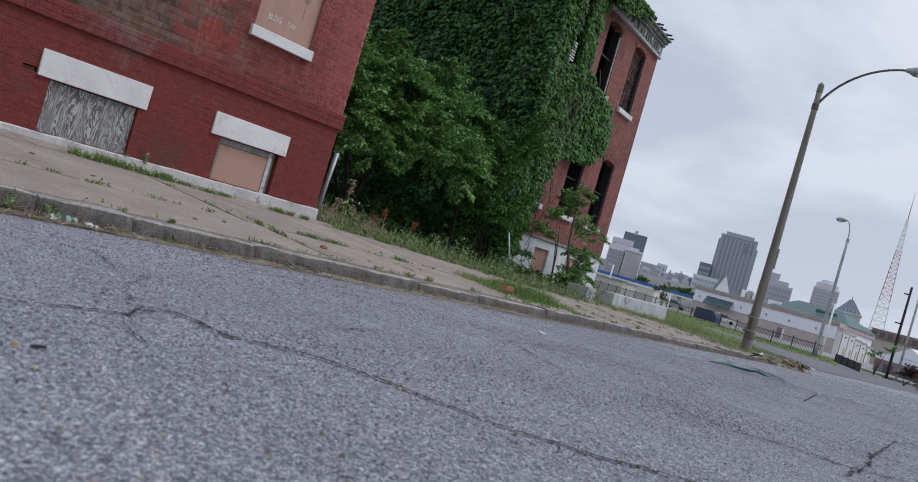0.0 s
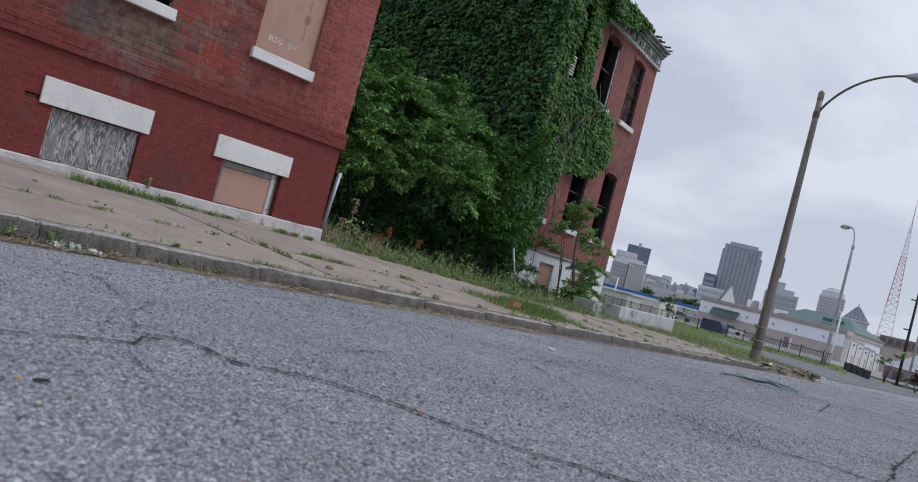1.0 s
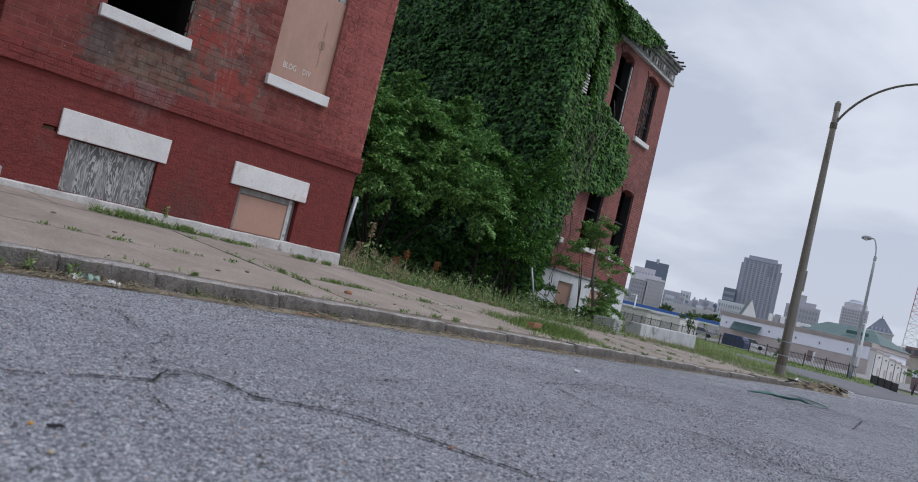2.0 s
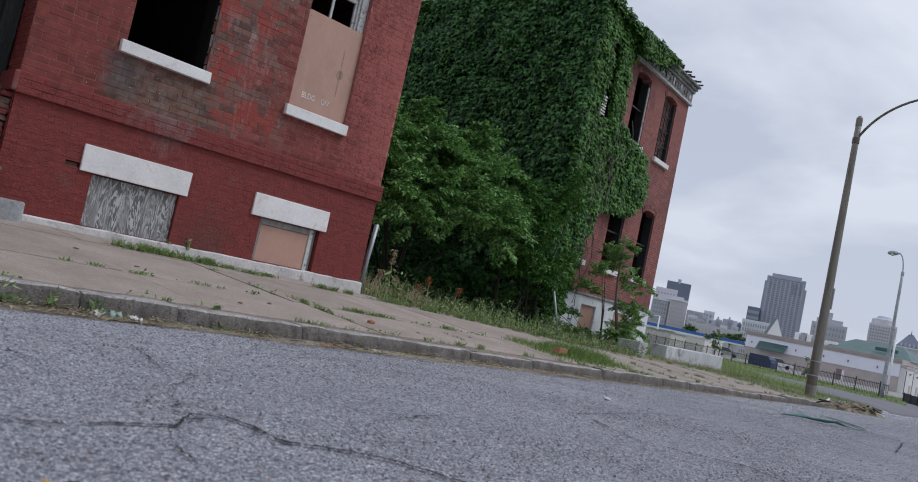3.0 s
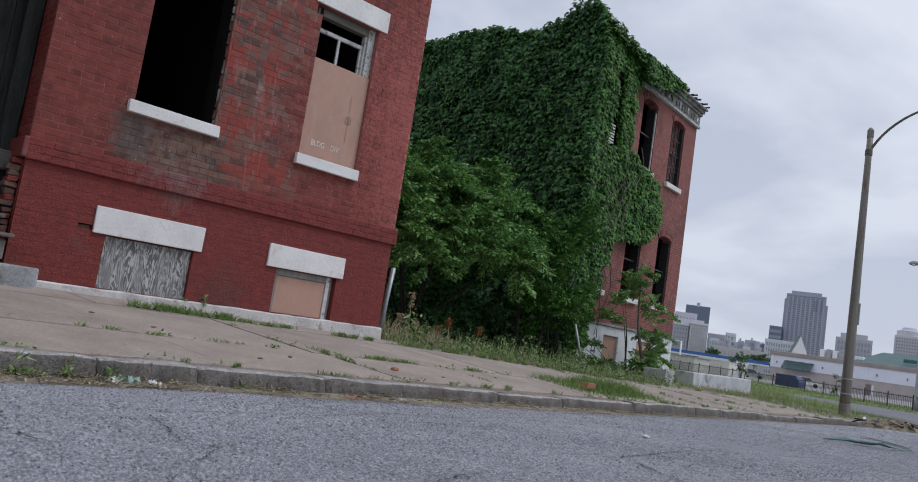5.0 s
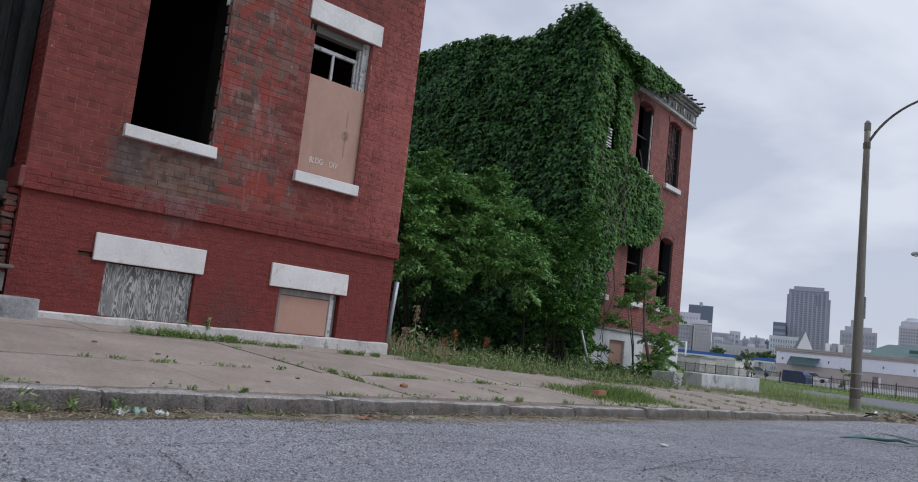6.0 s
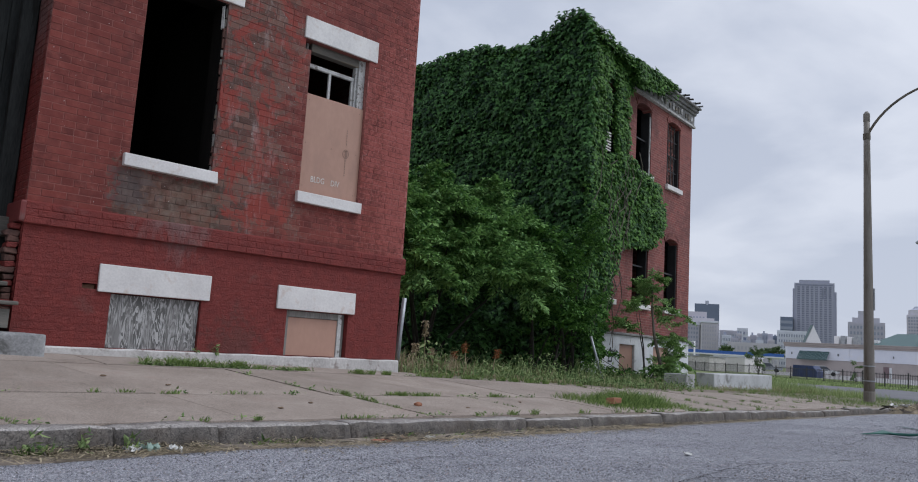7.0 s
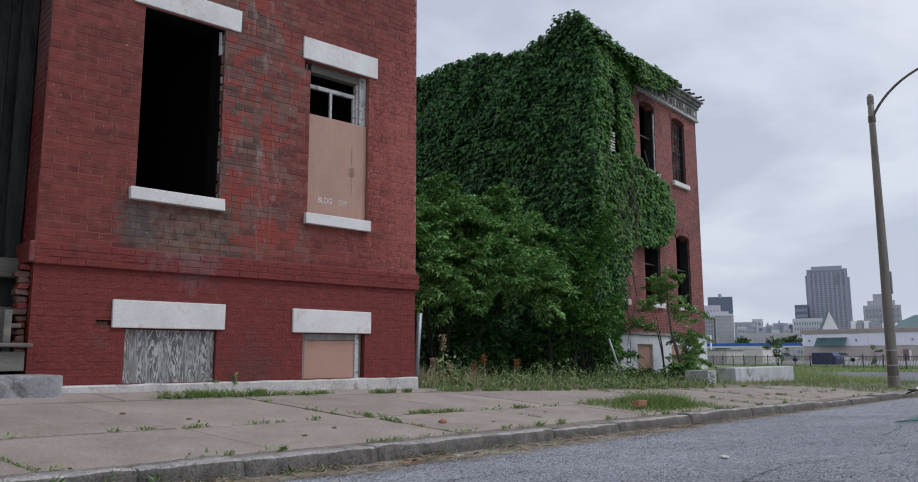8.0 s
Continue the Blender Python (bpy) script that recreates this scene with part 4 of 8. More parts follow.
def brick_bed(x0, x1, z0, courses, holes, y, seed, proud=0.004, course=COURSE, header_every=7):
    """Rows of bricks (x0, x1, z0, z1) in running bond with some header rows, cut at the holes."""
    r = random.Random(seed)
    out = []
    for k in range(courses):
        gz = 0.0035 if proud > 0 else 0.0026
        zb, zt = z0 + k * course + gz, z0 + (k + 1) * course - gz
        zm = (zb + zt) / 2
        spans, edge = [], x0
        for h in sorted(holes):
            if h[2] - 0.01 < zm < h[3] + 0.01:
                spans.append((edge, h[0]))
                edge = h[1]
        spans.append((edge, x1))
        header = k % header_every == 3
        step = 0.1115 if header else 0.223
        for s0, s1 in spans:
            x = x0 - (step / 2 if k % 2 else 0) - r.uniform(0, 0.01)
            while x < s1:
                xa, xb = max(x, s0), min(x + step, s1)
                if xb - xa > 0.03:
                    full = abs(xb - xa - step) < 1e-6
                    gx = 0.0035 if proud > 0 else 0.0003
                    out.append((xa + gx, xb - gx, zb + r.uniform(-0.0015, 0.0015), zt + r.uniform(-0.0015, 0.0015), proud + r.uniform(-0.002, 0.002) * (1 if proud > 0 else 0.3), full and not header))
                x += step
    return out


def brick_arrays(bricks, y, e=0.004):
    vs, fs = [], []
    for xa, xb, za, zb, pr, _ in bricks:
        o = len(vs)
        vs += [(xa, y + 0.012, za), (xb, y + 0.012, za), (xb, y + 0.012, zb), (xa, y + 0.012, zb),
               (xa, y - pr + 0.003 + e, za), (xb, y - pr + 0.003 + e, za), (xb, y - pr + 0.003 + e, zb), (xa, y - pr + 0.003 + e, zb),
               (xa + e, y - pr + 0.003, za + e), (xb - e, y - pr + 0.003, za + e), (xb - e, y - pr + 0.003, zb - e), (xa + e, y - pr + 0.003, zb - e)]
        for q in range(4):
            p = (q + 1) % 4
            fs += [(o + q, o + p, o + 4 + p, o + 4 + q), (o + 4 + q, o + 4 + p, o + 8 + p, o + 8 + q)]
        fs.append((o + 8, o + 9, o + 10, o + 11))
    return vs, fs


def shared_brick(name, length, height, material):
    vs, fs = brick_arrays([(-length / 2, length / 2, -height / 2, height / 2, 0.010, True)], 0.0, 0.0018)
    me = bpy.data.meshes.new(name)
    me.from_pydata(vs, [], fs)
    me.materials.append(material)
    return me


LINT1 = (2.50, 3.68, 4.045, 4.29)
LINT2 = (4.49, 5.58, 3.97, 4.24)
SILL1 = (2.56, 3.555, 1.995, 2.122)
SILL2 = (4.555, 5.480, 1.975, 2.108)
up_holes = [W1, W2, W3, W4, NOTCH, LINT1, LINT2, SILL1, SILL2]
upper = brick_bed(HX0, HX1, 1.492, int((ZTOP - 1.5) / COURSE), up_holes, FY, 21)
picked = [b for b in upper if b[5] and b[0] < 4.55 and b[2] < 3.6][:300]
chosen = set(id(b) for b in picked)
vs, fs = brick_arrays([b for b in upper if id(b) not in chosen], FY, 0.0018)
raw_part("brickwork", vs, fs, M_UPPER, WALL_UP, "painted bricks, worn and flaking", "stuff")
BRICK_ME = shared_brick("brick", 0.215, COURSE - 0.007, M_UPPER)
for xa, xb, za, zb, pr, _ in picked:
    ob = new("brick", BRICK_ME)
    ob.parent = WALL_UP
    ob.location = Vector(((xa + xb) / 2, FY - pr + 0.010, (za + zb) / 2)) - base_of(WALL_UP)
lo_holes = [B1, B2, (2.46, 3.64, 0.72, 1.005), (4.425, 5.53, 0.715, 0.99), (2.325, 2.462, 0.735, 0.80)]
lower = brick_bed(HX0, HX1 - 0.02, 0.20, 16, lo_holes, FY - 0.018, 22, proud=-0.0005)
vs, fs = brick_arrays(lower, FY - 0.018, 0.0012)
raw_part("brickwork", vs, fs, M_LOWER, WALL_LO, "thickly painted maroon bricks", "stuff")
# the knocked-out brick beside the basement lintel
bm = new_box(2.326, 2.461, FY + 0.022, FY + 0.09, 0.736, 0.787, bevel=0.006, rough=0.012)
part("broken_brick", bm, M_RUST, WALL_LO, "orange broken brick in a hole")
rb = random.Random(77)
for k in range(16):
    z = 0.36 + k * 0.058
    w = 0.05 + 0.05 * noise.noise(Vector((k * 0.7, 0, 3))) + rb.uniform(0, 0.04)
    part("broken_brick", new_box(HX0 - 0.05 - w, HX0 - 0.012, FY + 0.012 + rb.uniform(0, 0.03), FY + 0.16, z, z + 0.052, bevel=0.008, rough=0.012), M_DIRTYB if k % 3 else M_LOWER, WALL_LO, "broken brick at the ragged corner")
# projecting string course: two bull-nosed rows
bm = bmesh.new()
prof = [(0.02, 1.285), (-0.046, 1.292), (-0.048, 1.30), (-0.048, 1.47), (-0.046, 1.49), (-0.030, 1.498), (-0.015, 1.505), (0.02, 1.515)]
rings = []
for i in range(41):
    x = HX0 - 0.01 + (HX1 + 0.03 - HX0) * i / 40
    rings.append([bm.verts.new((x, FY + py + 0.003 * noise.noise(Vector((x * 6, pz * 8, 0))), pz + 0.004 * noise.noise(Vector((x * 5, pz * 5, 2))))) for py, pz in prof])
for r0, r1 in zip(rings, rings[1:]):
    for k in range(len(prof) - 1):
        bm.faces.new((r0[k], r0[k + 1], r1[k + 1], r1[k]))
bm.faces.new(rings[0])
bm.faces.new(rings[-1])
bmesh.ops.recalc_face_normals(bm, faces=bm.faces)
BAND = part("string_course", bm, M_LOWER, HOUSE, "maroon painted projecting brick band")
vs, fs = brick_arrays(brick_bed(HX0 - 0.01, HX1 + 0.02, 1.292, 3, [], 0, 24, proud=0.003, course=0.0675), FY - 0.052)
raw_part("brickwork", vs, fs, M_LOWER, BAND, "painted maroon band bricks", "stuff")
# chipped white foundation strip
bm = bmesh.new()
rings = []
for i in range(61):
    x = 1.90 + (HX1 - 0.01 - 1.90) * i / 60
    top = 0.192 + 0.010 * noise.noise(Vector((x * 4, 0, 0)))
    rings.append([bm.verts.new((x, FY + dy + 0.006 * noise.noise(Vector((x * 9, z * 9, 4))), z)) for dy, z in ((0.05, top), (-0.055, top), (-0.075, top - 0.015), (-0.078, 0.05), (-0.085, -0.15))])
for r0, r1 in zip(rings, rings[1:]):
    for k in range(4):
        bm.faces.new((r0[k], r0[k + 1], r1[k + 1], r1[k]))
bm.faces.new(rings[0])
bm.faces.new(rings[-1])
bmesh.ops.recalc_face_normals(bm, faces=bm.faces)
part("foundation_strip", bm, M_STRIP, HOUSE, "chipped white painted foundation")
part("foundation", new_box(HX0, HX1 - 0.03, FY + 0.0, FY + 0.30, -0.6, 0.188), M_STRIP, HOUSE)


def stone_bar(name, x0, x1, z0, z1, proud, label):
    bm = bmesh.new()
    box(bm, x0, x1, FY - proud, FY + 0.16, z0, z1, bevel=0.008, rough=0.004, segs=2)
    part(name, bm, M_STONE, HOUSE, label)


stone_bar("lintel", *LINT1, 0.022, "white painted stone lintel")
stone_bar("lintel", *LINT2, 0.022, "white painted stone lintel")
stone_bar("lintel", 2.465, 3.615, 0.728, 1.0, 0.040, "white painted stone lintel, stained")
stone_bar("lintel", 4.43, 5.51, 0.720, 0.985, 0.040, "white painted stone lintel, stained")
stone_bar("sill", *SILL1, 0.055, "white painted stone sill, chipped")
stone_bar("sill", *SILL2, 0.055, "white painted stone sill")

# side and back walls, floors and a ceiling close the house
bm = bmesh.new()
box(bm, HX1 - 0.30, HX1 - 0.001, FY + 0.302, 19.0, -0.6, ZTOP)
part("side_wall", bm, M_OLD, HOUSE, "bare red brick side wall")
bm = new_box(-5.0, HX1 - 0.302, 18.7, 19.0, -0.6, ZTOP)
part("back_wall", bm, M_OLD, HOUSE)
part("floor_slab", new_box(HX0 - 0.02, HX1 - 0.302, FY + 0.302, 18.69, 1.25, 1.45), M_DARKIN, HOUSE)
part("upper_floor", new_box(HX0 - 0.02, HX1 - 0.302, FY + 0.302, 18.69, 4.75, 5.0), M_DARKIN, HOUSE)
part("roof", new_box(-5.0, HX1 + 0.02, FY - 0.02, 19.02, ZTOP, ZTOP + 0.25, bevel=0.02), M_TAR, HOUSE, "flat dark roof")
# partitions and linings added, near-black, to keep the rooms looking unlit
part("gloom_wall", new_box(4.02, 4.12, FY + 0.302, FY + 3.19, 1.452, 4.748), M_DARKIN, HOUSE)
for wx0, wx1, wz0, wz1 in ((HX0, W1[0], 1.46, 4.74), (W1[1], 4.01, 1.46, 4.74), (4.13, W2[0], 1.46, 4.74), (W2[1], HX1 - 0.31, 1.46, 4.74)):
    part("gloom_lining", new_box(wx0, wx1, FY + 0.303, FY + 0.33, wz0, wz1), M_DARKIN, HOUSE)
part("gloom_wall", new_box(HX0 - 0.02, HX1 - 0.31, FY + 3.2, FY + 3.35, 1.452, 4.748), M_DARKIN, HOUSE)

# window two: flaking frame, a sash with two panes, boarded below
WIN2 = part("window_frame", new_box(W2[0] + 0.002, W2[0] + 0.035, FY + 0.12, FY + 0.19, W2[2], W2[3], bevel=0.004), M_GREYWOOD, HOUSE, "flaking white wooden window frame")
for x0, x1, z0, z1, y0, y1, nm in ((W2[1] - 0.10, W2[1] - 0.002, W2[2], W2[3], FY + 0.07, FY + 0.19, "jamb"),
                                   (W2[0] + 0.055, W2[1] - 0.10, W2[3] - 0.10, W2[3], FY + 0.08, FY + 0.19, "head"),
                                   (W2[1] - 0.13, W2[1] - 0.10, W2[2], W2[3] - 0.10, FY + 0.10, FY + 0.17, "stop"),
                                   (W2[0] + 0.055, W2[1] - 0.13, 3.68, 3.73, FY + 0.125, FY + 0.165, "sash_rail"),
                                   (W2[0] + 0.36, W2[0] + 0.395, 3.25, 3.68, FY + 0.127, FY + 0.160, "sash_bar"),
                                   (W2[1] - 0.165, W2[1] - 0.13, 3.25, 3.68, FY + 0.126, FY + 0.163, "sash_stile")):
    part(nm, new_box(x0, x1, y0, y1, z0, z1, bevel=0.004, rough=0.002), M_STEPWOOD if nm == "head" else M_FRAME, WIN2)
bm = new_box(W2[0] + 0.004, W2[1] - 0.004, FY + 0.045, FY + 0.062, W2[2] + 0.002, 3.325, bevel=0.003)
BOARD = part("window_board", bm, M_TANPLY, HOUSE, "tan painted plywood board with white stencilling")


def lettering(body, size, at, material, parent, name="stencil", wide=1.0):
    cu = bpy.data.curves.new(name, "FONT")
    cu.body, cu.size, cu.extrude, cu.offset = body, size, 0.0008, 0.001
    ob = bpy.data.objects.new(name, cu)
    me = bpy.data.meshes.new_from_object(ob)
    me.materials.append(material)
    o = new(name, me)
    o.parent = parent
    o.rotation_euler = (radians(90), 0, 0)
    o.scale = (wide, 1, 1)
    o.location = Vector(at) - base_of(parent)
    return o


M_STENCIL = surface("white_stencil_paint", (0.52, 0.45, 0.40), (0.72, 0.67, 0.63), 8, 60, 0.7)
M_MARK = surface("faint_dark_stamp", (0.24, 0.16, 0.13), (0.33, 0.22, 0.17), 30, 90, 0.8, bump=0)
tagged(lettering("BLDG", 0.100, (4.765, FY + 0.0425, 2.262), M_STENCIL, BOARD, wide=0.80), "white stencilled letters")
tagged(lettering("DIV", 0.100, (5.055, FY + 0.0425, 2.262), M_STENCIL, BOARD, wide=0.80), "white stencilled letters")
# the faint stamp: a row of dashes with a ring in the middle
bm = bmesh.new()
rm = random.Random(3)
z = 2.42
while z < 3.02:
    h = rm.uniform(0.010, 0.03)
    if not 2.63 < z < 2.77:
        box(bm, 5.238, 5.247 + rm.uniform(0, 0.004), FY + 0.0415, FY + 0.0435, z, z + h)
    z += h + rm.uniform(0.008, 0.02)
part("stamp_line", bm, M_MARK, BOARD, "faint dark stamped line", kind="stuff")
bm = bmesh.new()
for k in range(18):
    t = k / 18 * 2 * math.pi
    box(bm, -0.009, 0.009, FY + 0.0415, FY + 0.0435, -0.003, 0.003, m=Matrix.Translation((5.243 + 0.042 * math.cos(t), 0, 2.70 + 0.055 * math.sin(t))) @ Matrix.Rotation(-t - math.pi / 2, 4, "Y"))
for k in range(9):
    box(bm, 5.218 + rm.uniform(0, 0.02), 5.245 + rm.uniform(0, 0.025), FY + 0.0415, FY + 0.0435, 2.655 + k * 0.010, 2.660 + k * 0.010)
part("stamp_ring", bm, M_MARK, BOARD, "faint dark stamped ring", kind="stuff")
# screws in the board
for sx, sz in ((4.66, 3.25), (5.40, 3.25), (4.66, 2.72), (5.40, 2.72), (4.66, 2.2), (5.40, 2.2), (5.03, 2.72)):
    bm = bmesh.new()
    bmesh.ops.create_cone(bm, cap_ends=True, segments=8, radius1=0.007, radius2=0.006, depth=0.004, matrix=Matrix.Translation((sx, FY + 0.044, sz)) @ Matrix.Rotation(radians(90), 4, "X"))
    part("screw", bm, M_MARK, BOARD)
# remains of the frame in the open window: linings, a ragged jamb edge and a flaking scrap
# near-black linings: the shade of the opening put into their colour
M_REVEAL = surface("opening_shade_wood", (0.004, 0.004, 0.004), (0.011, 0.010, 0.009), 6, 60, 0.9, stretch=(2, 2, 0.4), bump=0.7)
M_REVEAL.node_tree.nodes["Principled BSDF"].inputs["Specular IOR Level"].default_value = 0.1
part("window_jamb", new_box(W1[1] - 0.030, W1[1] - 0.001, FY + 0.05, FY + 0.295, W1[2] + 0.001, W1[3] - 0.001, rough=0.005), M_REVEAL, HOUSE, "jamb board coloured near-black as shade")
part("window_head", new_box(W1[0] + 0.002, W1[1] - 0.031, FY + 0.015, FY + 0.295, W1[3] - 0.016, W1[3] - 0.001, rough=0.004), M_REVEAL, HOUSE, "head board coloured near-black as shade")
rj = random.Random(91)
z = W1[2] + 0.01
while z < W1[3] - 0.06:
    h = rj.uniform(0.04, 0.16)
    d = rj.uniform(0.004, 0.022)
    part("jamb_splinter", new_box(W1[1] - 0.004 - d, W1[1] - 0.001, FY + 0.018 + rj.uniform(0, 0.012), FY + 0.047, z, min(z + h, W1[3] - 0.03), rough=0.004), (M_GREYWOOD, M_DIRTYB, M_STEPWOOD)[rj.randint(0, 2)], HOUSE, "splintered jamb edge")
    z += h + rj.uniform(0.0, 0.04)
part("jamb_scrap", new_box(W1[1] - 0.045, W1[1] - 0.031, FY + 0.02, FY + 0.06, 3.74, 4.0, rough=0.008), M_FRAME, HOUSE, "flaking white scrap of the frame")
# basement openings
bm = new_box(B1[0] + 0.006, B1[1] - 0.006, FY + 0.025, FY + 0.045, B1[2] + 0.002, B1[3] - 0.004, bevel=0.003, rough=0.003)
part("window_board", bm, M_PLY, HOUSE, "weathered bare plywood with wavy grain")
FR = part("window_frame", new_box(B2[0] + 0.006, B2[0] + 0.05, FY + 0.02, FY + 0.12, B2[2] + 0.002, B2[3] - 0.002, bevel=0.003), M_GREYWOOD, HOUSE, "rotting grey wooden frame")
part("jamb", new_box(B2[1] - 0.12, B2[1] - 0.065, FY + 0.02, FY + 0.12, B2[2] + 0.002, B2[3] - 0.002, bevel=0.003), M_FRAME, FR)
part("jamb", new_box(B2[1] - 0.06, B2[1] - 0.01, FY + 0.05, FY + 0.14, B2[2] + 0.002, B2[3] - 0.002, bevel=0.003), M_GREYWOOD, FR)
part("head", new_box(B2[0] + 0.05, B2[1] - 0.12, FY + 0.02, FY + 0.12, B2[3] - 0.075, B2[3] - 0.002, bevel=0.003), M_GREYWOOD, FR)
part("window_board", new_box(B2[0] + 0.052, B2[1] - 0.122, FY + 0.035, FY + 0.05, B2[2] + 0.004, B2[3] - 0.078, bevel=0.002), M_TANPLY, HOUSE, "tan painted board in the basement window")

# entrance recess: return wall, boarded door, steps, concrete block
RX = HX0
bm = new_box(RX - 0.001, RX + 0.30, FY + 0.302, FY + 1.4, -0.6, ZTOP)
part("recess_wall", bm, M_LOWER, HOUSE, "maroon painted return of the entrance")
vs, fs = brick_arrays(brick_bed(0.02, 1.30, 1.492, int((ZTOP - 1.5) / COURSE), [], 0, 31, proud=0.008), 0.0)
ret = [(RX + y, FY + x, z) for x, y, z in vs]
raw_part("brickwork", ret, [f[::-1] for f in fs], M_LOWER, WALL_UP, "maroon bricks of the entrance return", "stuff")
vs, fs = brick_arrays(brick_bed(0.02, 1.30, -0.1, 20, [], 0, 32, proud=0.010), 0.0)
raw_part("brickwork", [(RX + y, FY + x, z) for x, y, z in vs], [f[::-1] for f in fs], M_LOWER, WALL_LO, "broken maroon bricks of the entrance return", "stuff")
part("string_course", new_box(RX - 0.055, RX + 0.01, FY - 0.05, FY + 1.2, 1.30, 1.50, bevel=0.02, segs=2), M_BAND, HOUSE)
DOOR_Y = FY + 0.50
# unseen front wall, cheek and low ceiling added to shade the recess
bm = bmesh.new()
wall_with_holes(bm, -5.0, HX0 - 0.001, -0.6, ZTOP, FY + 0.004, FY + 0.30, [(0.35, HX0 - 0.001, -0.6, 4.42)])
part("front_wall", bm, M_LOWER, HOUSE, "unseen maroon brick wall added to shade the entrance")
part("recess_wall", new_box(0.06, 0.35, FY + 0.302, FY + 1.0, -0.6, 4.6), M_LOWER, HOUSE)
part("shading_ceiling", new_box(0.352, HX0 - 0.004, FY + 0.302, FY + 0.56, 4.43, 4.6), M_DOOR, HOUSE)
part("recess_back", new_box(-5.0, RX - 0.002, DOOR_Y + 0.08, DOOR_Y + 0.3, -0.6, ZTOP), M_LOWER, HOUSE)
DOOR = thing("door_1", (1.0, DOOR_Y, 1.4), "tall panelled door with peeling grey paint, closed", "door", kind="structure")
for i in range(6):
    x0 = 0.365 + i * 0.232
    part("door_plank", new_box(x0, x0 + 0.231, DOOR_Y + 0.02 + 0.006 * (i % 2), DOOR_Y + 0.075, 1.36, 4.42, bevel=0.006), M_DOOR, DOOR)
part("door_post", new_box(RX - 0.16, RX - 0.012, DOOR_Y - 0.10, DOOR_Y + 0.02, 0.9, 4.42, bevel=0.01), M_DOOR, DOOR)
part("threshold", new_box(0.36, RX - 0.012, DOOR_Y - 0.22, DOOR_Y + 0.02, 1.18, 1.36, bevel=0.01), M_STEPWOOD, DOOR)
part("riser_board", new_box(0.36, RX - 0.02, DOOR_Y - 0.02, DOOR_Y + 0.075, 0.2, 1.175, bevel=0.006), M_STEPWOOD, DOOR)
STEPS = thing("wooden_steps", (1.1, 7.9, 0.3), "weathered wooden entrance steps with open risers", "steps")
for i, (yf, zt, x1) in enumerate(((7.60, 0.575, 1.735), (7.86, 0.745, 1.69), (8.10, 0.90, 1.68))):
    part("tread", new_box(0.37, x1, yf, yf + 0.28, zt - 0.04, zt, bevel=0.012, rough=0.004, segs=2), M_STEPWOOD, STEPS)
part("riser", new_box(0.40, 1.68, 7.64, 7.67, 0.335, 0.50, bevel=0.004), M_STEPWOOD, STEPS)
part("stringer", new_box(1.52, 1.58, 7.72, 8.36, 0.33, 0.86, bevel=0.006), M_STEPWOOD, STEPS)
part("stringer", new_box(0.45, 0.51, 7.72, 8.36, 0.33, 0.86, bevel=0.006), M_STEPWOOD, STEPS)
bm = bmesh.new()
box(bm, -0.6, 1.885, 7.22, 8.0, -0.15, 0.31, bevel=0.02, rough=0.01, segs=2)
tagged(part("concrete_step", bm, M_STEPC), "grey concrete step block at the entrance", "step")


# ---- the ivy-covered house: own frame, x along its front, y back from it ----
IVY_AT = Vector((14.97, 11.78, 0))
IVY = Matrix.Translation(IVY_AT) @ Matrix.Rotation(UH, 4, "Z")
IW, ID, IH = 6.95, 11.0, 8.0
IG = -0.45
IHOUSE = thing("ivy_house", IVY_AT, "derelict red brick house overgrown with ivy", "house")
wins = []
for wx in (0.85, 2.95, 5.05):
    for zs, zt in ((1.90, 4.0), (5.62, 7.62)):
        wins.append((wx, wx + 0.98, zs, zt))
bm = bmesh.new()
wall_with_holes(bm, 0, IW, 1.05, IH, 0.0, 0.32, wins, IVY)
part("front_wall", bm, M_OLD, IHOUSE, "old red brick front wall")
bm = bmesh.new()
wall_with_holes(bm, 0, IW - 0.03, IG, 1.05, -0.04, 0.32, [(2.25, 3.15, -0.1, 0.75), (4.35, 5.45, -0.1, 0.75)], IVY)
part("foundation", bm, surface("grey_white_limewash", (0.56, 0.57, 0.59), (0.76, 0.77, 0.79), 1.5, 30, 0.9, stain=(0.24, 0.24, 0.24), stain_scale=2.5, stain_lo=0.58, stain_hi=0.72, bump=0.6), IHOUSE, "flaking white foundation wall")
for x0, x1 in ((2.252, 3.148), (4.352, 5.448)):
    part("window_board", new_box(x0, x1, 0.02, 0.05, -0.1, 0.748, bevel=0.004, m=IVY), M_TANPLY, IHOUSE, "tan board in the basement window")
for gx, gz, gw, gh, gt in ((1.66, 0.30, 0.05, 0.30, 8), (1.76, 0.42, 0.05, 0.22, -12), (1.84, 0.28, 0.04, 0.34, 4), (1.93, 0.40, 0.05, 0.18, 20), (1.72, 0.26, 0.22, 0.04, 0), (2.02, 0.30, 0.04, 0.30, -6), (2.10, 0.44, 0.07, 0.14, 10), (1.88, 0.52, 0.18, 0.04, 12)):
    part("paint_stroke", new_box(-gw / 2, gw / 2, -0.045, -0.041, -gh / 2, gh / 2, rough=0.006, m=IVY @ Matrix.Translation((gx, 0, gz + gh / 2)) @ Matrix.Rotation(radians(gt), 4, "Y")), M_BLACK, IHOUSE, "black sprayed stroke")
